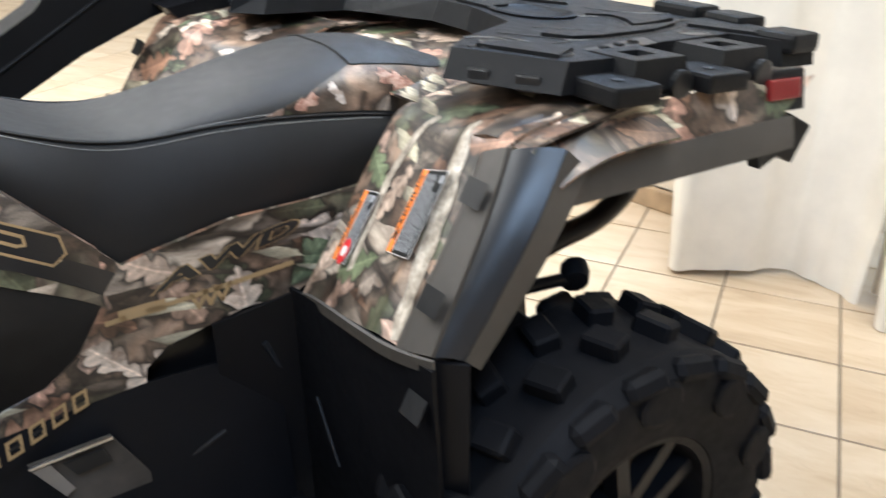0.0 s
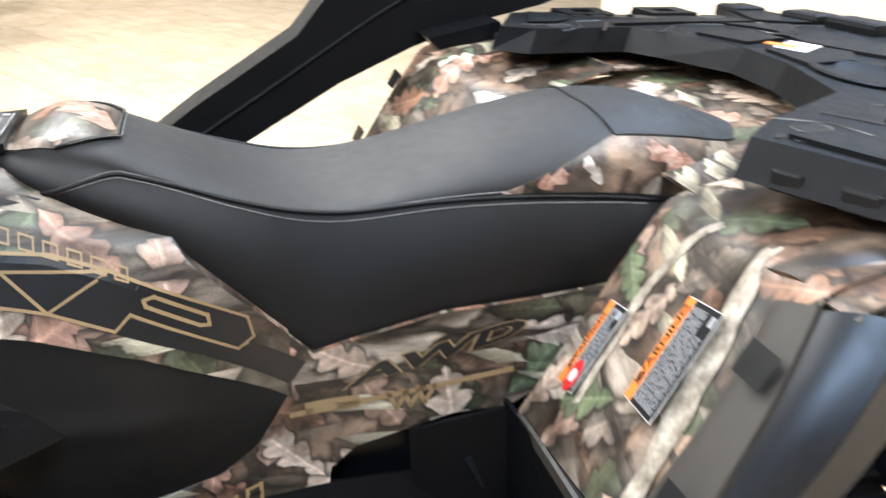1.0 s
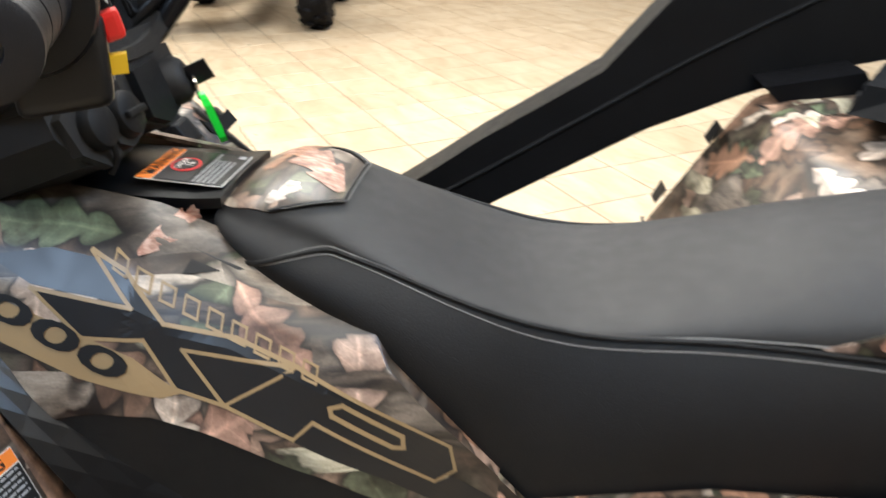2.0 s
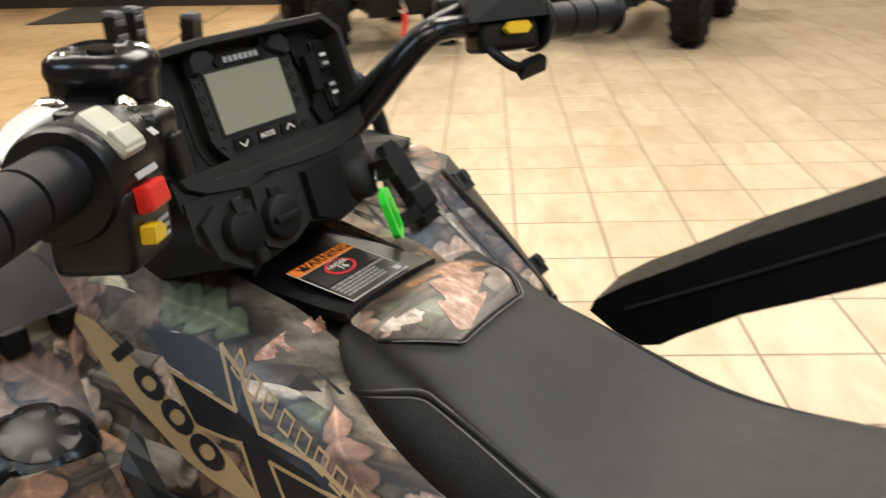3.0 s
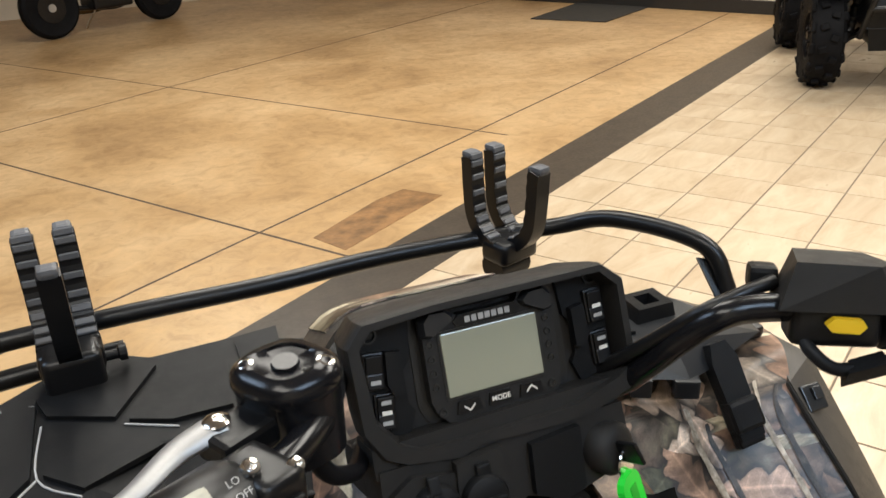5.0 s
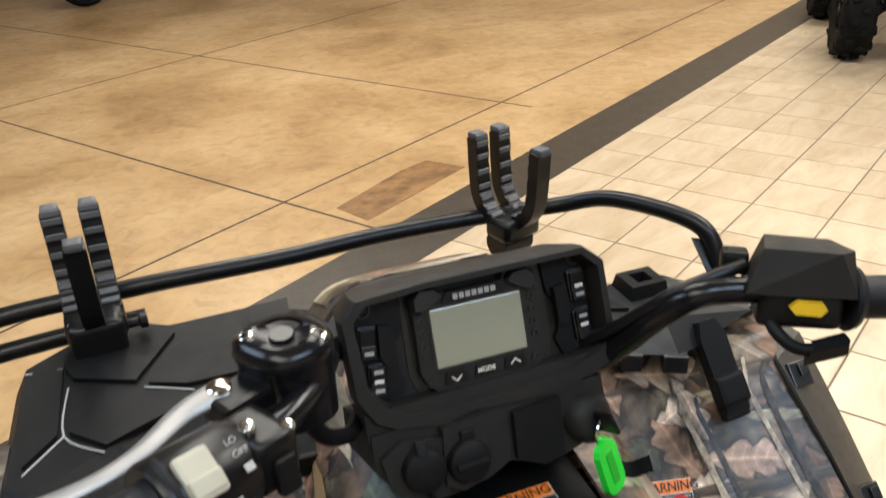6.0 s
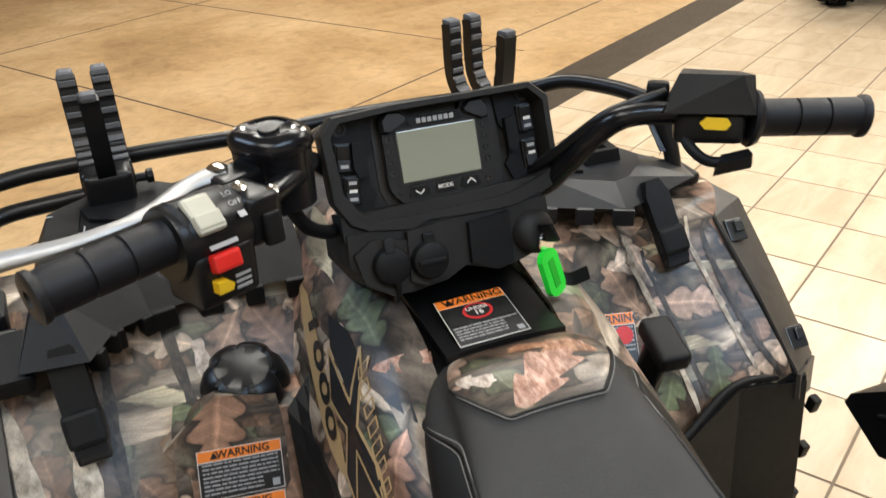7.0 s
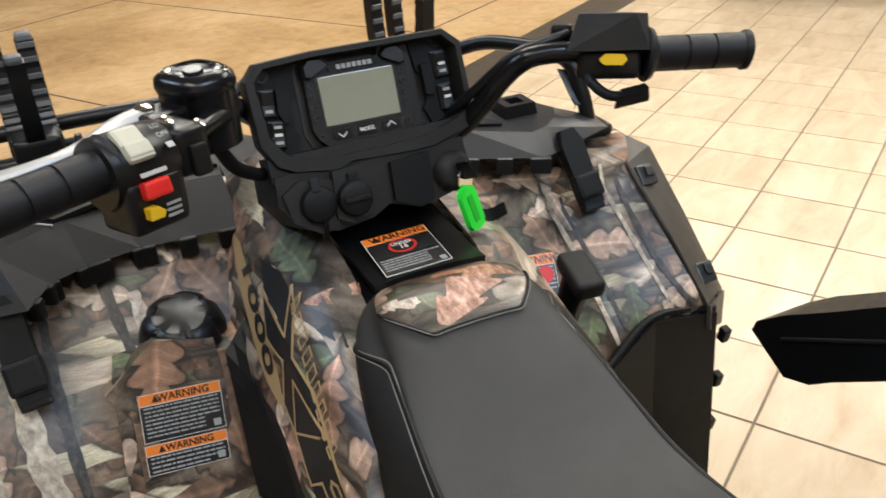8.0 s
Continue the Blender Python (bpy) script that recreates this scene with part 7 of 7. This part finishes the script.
for shape, fn, mat in (
        (oak_leaf(0.828, -0.020, 0.900, 0.036, 0.021, lobes=3), on_seat, LEAF_PINK),
        (oak_leaf(0.870, 0.050, 0.905, -0.010, 0.013, lobes=3), on_seat, LEAF_RUST),
        (oak_leaf(0.882, -0.066, 0.862, -0.028, 0.009, lobes=2), on_seat, LEAF_PALE),
        (oak_leaf(0.352, -0.092, 0.315, -0.082, 0.009, lobes=2), on_seat, LEAF_PINK),
        (oak_leaf(0.150, -0.082, 0.215, -0.064, 0.012), on_seat, LEAF_PINK),
        (oak_leaf(0.275, -0.092, 0.295, -0.070, 0.008, lobes=2), on_seat, LEAF_PALE),
        (oak_leaf(0.972, 0.835, 0.940, 0.852, 0.009), on_tank, LEAF_PINK),
        (limb_shape([(0.36, 0.40), (0.25, 0.66), (0.25, 0.80), (0.28, 0.90)], 0.032), on_ramp, LIMB),
        (limb_shape([(0.62, 0.36), (0.68, 0.62), (0.73, 0.82), (0.77, 0.99)], 0.046), on_ramp, LIMB),
        (limb_shape([(0.76, 0.54), (0.75, 0.66), (0.73, 0.80), (0.71, 0.95)], 0.042), on_front(-1), LIMB),
        (limb_shape([(0.96, 0.40), (0.91, 0.56), (0.875, 0.75), (0.86, 0.95)], 0.034), on_front(-1), LIMB),
        (limb_shape([(0.40, 0.40), (0.385, 0.52), (0.39, 0.60)], 0.028), on_front(-1), LEAF_PALE),
        (limb_shape([(0.49, 0.20), (0.47, 0.40), (0.44, 0.56)], 0.020), on_front(-1), DARK_LIMB),
        (limb_shape([(0.66, 0.40), (0.665, 0.62), (0.65, 0.90)], 0.020), on_front(-1), DARK_LIMB),
        (limb_shape([(0.54, 0.28), (0.57, 0.46), (0.585, 0.62), (0.59, 0.85)], 0.018), on_front(1), LIMB),
        (limb_shape([(0.62, 0.36), (0.64, 0.55), (0.65, 0.80)], 0.013), on_front(1), DARK_LIMB),
        (limb_shape([(0.93, 0.36), (0.905, 0.52), (0.91, 0.66), (0.95, 0.86)], 0.016), on_front(1), DARK_LIMB),
        (limb_shape([(0.84, 0.30), (0.85, 0.50), (0.87, 0.80)], 0.012), on_front(1), LIMB)):
    part("leaf_print", film(shape, fn), mat, atv)


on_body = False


# ---- gun rests on the front rail ----
def gun_rest(at, turn, stem):
    """A rubber fork: two prongs ahead, one behind, on a clamp. Built at the origin of its base."""
    ob = empty("gun_rest", (0, 0, 0), "grey rubber fork-shaped gun rest clamped to the rail", "gun rest", "gun rests on the front rail")

    def prong(xs, ysign, name):
        line = curve_through([(0, ysign * 0.002, 0.016), (0, ysign * 0.026, 0.026), (0, ysign * 0.046, 0.052), (0, ysign * 0.052, 0.090), (0, ysign * 0.054, 0.128), (0, ysign * 0.056, 0.142)], 34)
        bm, rings = bmesh.new(), []
        for i, p in enumerate(line):
            way = (line[min(i + 1, 34)] - line[max(i - 1, 0)]).normalized()
            inward = Vector((0, way.z, -way.y)) * -ysign
            t = 0.0095 * (1 if i < 32 else 0.6) + (0.0014 if i % 4 < 2 else 0.0)
            w = 0.0120 if i < 33 else 0.008
            rings.append([bm.verts.new(p + Vector((xs + a * w, 0, 0)) + inward * b) for a, b in ((-1, -0.0095), (1, -0.0095), (1, t), (-1, t))])
        for a, b in zip(rings, rings[1:]):
            for k in range(4):
                bm.faces.new((a[k], a[(k + 1) % 4], b[(k + 1) % 4], b[k]))
        bm.faces.new(rings[0][::-1])
        bm.faces.new(rings[-1])
        pr = part(name, bm, SATIN, ob)
        face = []
        for i in range(4, 33, 4):
            p = line[i]
            way = (line[i + 1] - line[i - 1]).normalized()
            inward = Vector((0, way.z, -way.y)) * -ysign
            face.append(box(basis(p + Vector((xs, 0, 0)) + inward * 0.0106, (1, 0, 0), way), 0.022, 0.0088, 0.0042, 0.0014, 1))
        tagged(part("rib", join(*face), PRONG, pr), kind="stuff")
        part("tip", box(basis(line[-1] + Vector((xs, 0, 0)), (1, 0, 0), (0, 0, 1)), 0.021, 0.012, 0.021, 0.005, 2), PRONG, pr)

    prong(-0.0215, 1, "prong")
    prong(0.0215, 1, "prong")
    prong(0.0, -1, "prong")
    part("yoke", box(pose(0, 0, 0.010), 0.070, 0.050, 0.034, 0.010, 3), SATIN, ob, smooth=True)
    part("clamp", turned([(0.018, -0.028), (0.022, -0.028), (0.022, 0.028), (0.018, 0.028)], pose(0, 0.006, -0.018, 0, 90, 0), 24), SATIN, ob, smooth=True)
    if stem:
        part("post", box(pose(0, -0.012, -0.010), 0.064, 0.054, 0.075, 0.010, 3), SATIN, ob, smooth=True)
        part("collar", turned([(0.036, -0.078), (0.040, -0.072), (0.040, -0.052), (0.034, -0.046), (0.030, -0.040)], pose(0, -0.020, 0.0), 28), BLACK, ob, smooth=True)
        part("thumb_screw", turned([(0.006, 0), (0.006, 0.014), (0.010, 0.016), (0.010, 0.024), (0.001, 0.025)], pose(0.034, -0.01, 0.004, 0, 90, 0), 14), SATIN, ob)
        part("pin_ring", tube([(0.045, -0.02, -0.045), (0.085, -0.035, -0.047), (0.095, -0.015, -0.047), (0.055, 0.0, -0.045)], 0.003, 8, 24), SATIN, ob)
    ob.matrix_world = Matrix.Translation(at) @ pose(0, 0, 0, 0, 0, turn)
    return ob


rest_l = gun_rest((-0.354, 1.438, 0.890), 3.0, True)
rest_r = gun_rest((0.235, 1.498, 0.876), 17.0, False)


# ---- hard gun boot on the right ----
boot = empty("gun_boot", (0.60, 0.5, 0.8), "long black hard plastic gun boot slung beside the seat", "gun case")
BOOT = [(0.952, 0.588), (0.958, 0.568), (0.884, 0.528), (0.840, 0.545), (0.805, 0.575), (0.730, 0.632), (0.502, 0.768), (0.367, 0.830), (0.25, 0.872), (0.122, 0.902), (0.058, 0.928), (0.02, 1.20), (0.30, 1.16), (0.500, 0.945), (0.575, 0.852), (0.755, 0.735), (0.830, 0.680), (0.905, 0.628)]
shell = part("shell", prism(BOOT, basis((0.562, 0, 0), (0, 1, 0), (0, 0, 1)), 0.105, 0.012, 3), BLACK, boot, smooth=True, angle=60)
part("seam", tube([(0.561, 0.90, 0.588), (0.561, 0.741, 0.688), (0.561, 0.56, 0.805), (0.561, 0.437, 0.884), (0.561, 0.25, 0.99)], 0.0035, 8, 40), BLACK, boot, smooth=True)
part("mount", prism([(0.362, 0.858), (0.330, 0.829), (0.285, 0.806), (0.224, 0.789), (0.205, 0.835), (0.235, 0.885)][::-1], basis((0.480, 0, 0), (0, 1, 0), (0, 0, 1)), 0.095, 0.006), GUARD, boot, "black bracket between boot and rack")

# ---- key tag ----
tag = empty("key_tag", (0.100, 1.0, 0.90), "bright green plastic tag hanging from the ignition key", "key tag")
TAG = basis((0.092, 0.992, 0.886), (0.84, 0.50, 0.06), (-0.02, 0.36, 0.93))
part("tag_body", prism([(-0.015, -0.018), (-0.012, -0.024), (-0.006, -0.027), (0.006, -0.027), (0.012, -0.024), (0.015, -0.018), (0.015, 0.018), (0.012, 0.024), (0.006, 0.027), (-0.006, 0.027), (-0.012, 0.024), (-0.015, 0.018)], TAG, 0.007, 0.0025), GREEN, tag)
# raised plate in darkened green, for the shade inside the slot
part("tag_slot", prism([(-0.005, -0.017), (0.005, -0.017), (0.005, 0.016), (-0.005, 0.016)], TAG @ pose(0, 0, 0.007), 0.0008), surface("green_shade", (0.02, 0.42, 0.02), 0.4), tag)
ring = turned([(0.0125, -0.001), (0.0140, -0.001), (0.0140, 0.001), (0.0125, 0.001)], pose(0.094, 1.004, 0.918, 80, 0, 30), 28)
part("split_ring", ring, CHROME, tag, smooth=True)
part("strap", sheet(lambda u, v: Vector((0.108 + 0.032 * u, 1.0 - 0.018 * u + 0.010 * v, 0.866 - 0.006 * math.sin(4 * u) + 0.012 * v)), 8, 2, 0.002), GUARD, tag)


# the vehicle as it stands: nose a little up, leaning slightly
STANCE = pose(-0.0100, 0.0669, -0.0132, 2.139, 0.987, -0.238)
for ob in (atv, rest_l, rest_r, boot, tag):
    ob.matrix_world = STANCE @ ob.matrix_world

# wheels, upright on the floor
REAR_R, FRONT_R = 0.298, 0.290
for wx, wy, side, wr in ((-0.500, 0.222, -1, REAR_R), (0.520, 0.185, 1, REAR_R), (-0.500, 1.40, -1, FRONT_R), (0.520, 1.40, 1, FRONT_R)):
    axle = part("wheel", turned([(0.045, -0.10), (0.045, 0.10)], pose(wx - side * 0.06, wy, wr, 0, 90, 0), 16), SATIN, atv, "wheel with black rim and knobbly tyre")
    wheel(axle, (wx, wy, wr), wr, 0.22, 0.160, lug=0.017, lugs=20, face=side)


# ---- floor tiles, each a piece of its own near the vehicle ----
def tile_mesh(side):
    bm = bmesh.new()
    bmesh.ops.create_cube(bm, size=1.0, matrix=Matrix.Diagonal((side, side, 0.012, 1)))
    bmesh.ops.translate(bm, verts=bm.verts, vec=(0, 0, -0.006))
    bmesh.ops.bevel(bm, geom=[e for e in bm.edges if all(v.co.z > -0.001 for v in e.verts)], offset=0.0010, segments=1, affect="EDGES")
    me = bpy.data.meshes.new("tile")
    bm.to_mesh(me)
    bm.free()
    me.materials.append(TILE)
    return me


ONE = tile_mesh(CELL - 0.0065)
TURN = Matrix.Rotation(radians(GRID_TURN), 4, "Z")
rnd = random.Random(5)
spots = []
for i in range(-4, 34):   # columns, then rows
    for j in range(-34, 24):
        p = on_floor((i - 0.5) * CELL, (j + 0.5) * CELL, 0.0)
        if -5.9 < p.y < 8 and p.x < 12.3:
            spots.append(p + Vector((0, 0, rnd.uniform(-0.0004, 0.0004))))
near = sorted(spots, key=lambda p: min((p - Vector((1.8, 2.2, 0))).length, (p - Vector((0.0, -0.9, 0))).length + 0.4))
for p in near[:300]:
    ob = new("tile", ONE)
    ob.matrix_world = Matrix.Translation(p) @ TURN
    ob.parent = floor
bm = bmesh.new()
co = [v.co.copy() for v in ONE.vertices]
faces = [tuple(q.vertices) for q in ONE.polygons]
verts, polys = [], []
for p in near[300:]:
    k = len(verts)
    mm = Matrix.Translation(p) @ TURN
    verts += [mm @ c for c in co]
    polys += [tuple(k + i for i in q) for q in faces]
rest = bpy.data.meshes.new("far_tiles")
rest.from_pydata([tuple(v) for v in verts], [], polys)
rest.materials.append(TILE)
bm.free()
far = tagged(new("far_tiles", rest), kind="stuff")
far.parent = floor
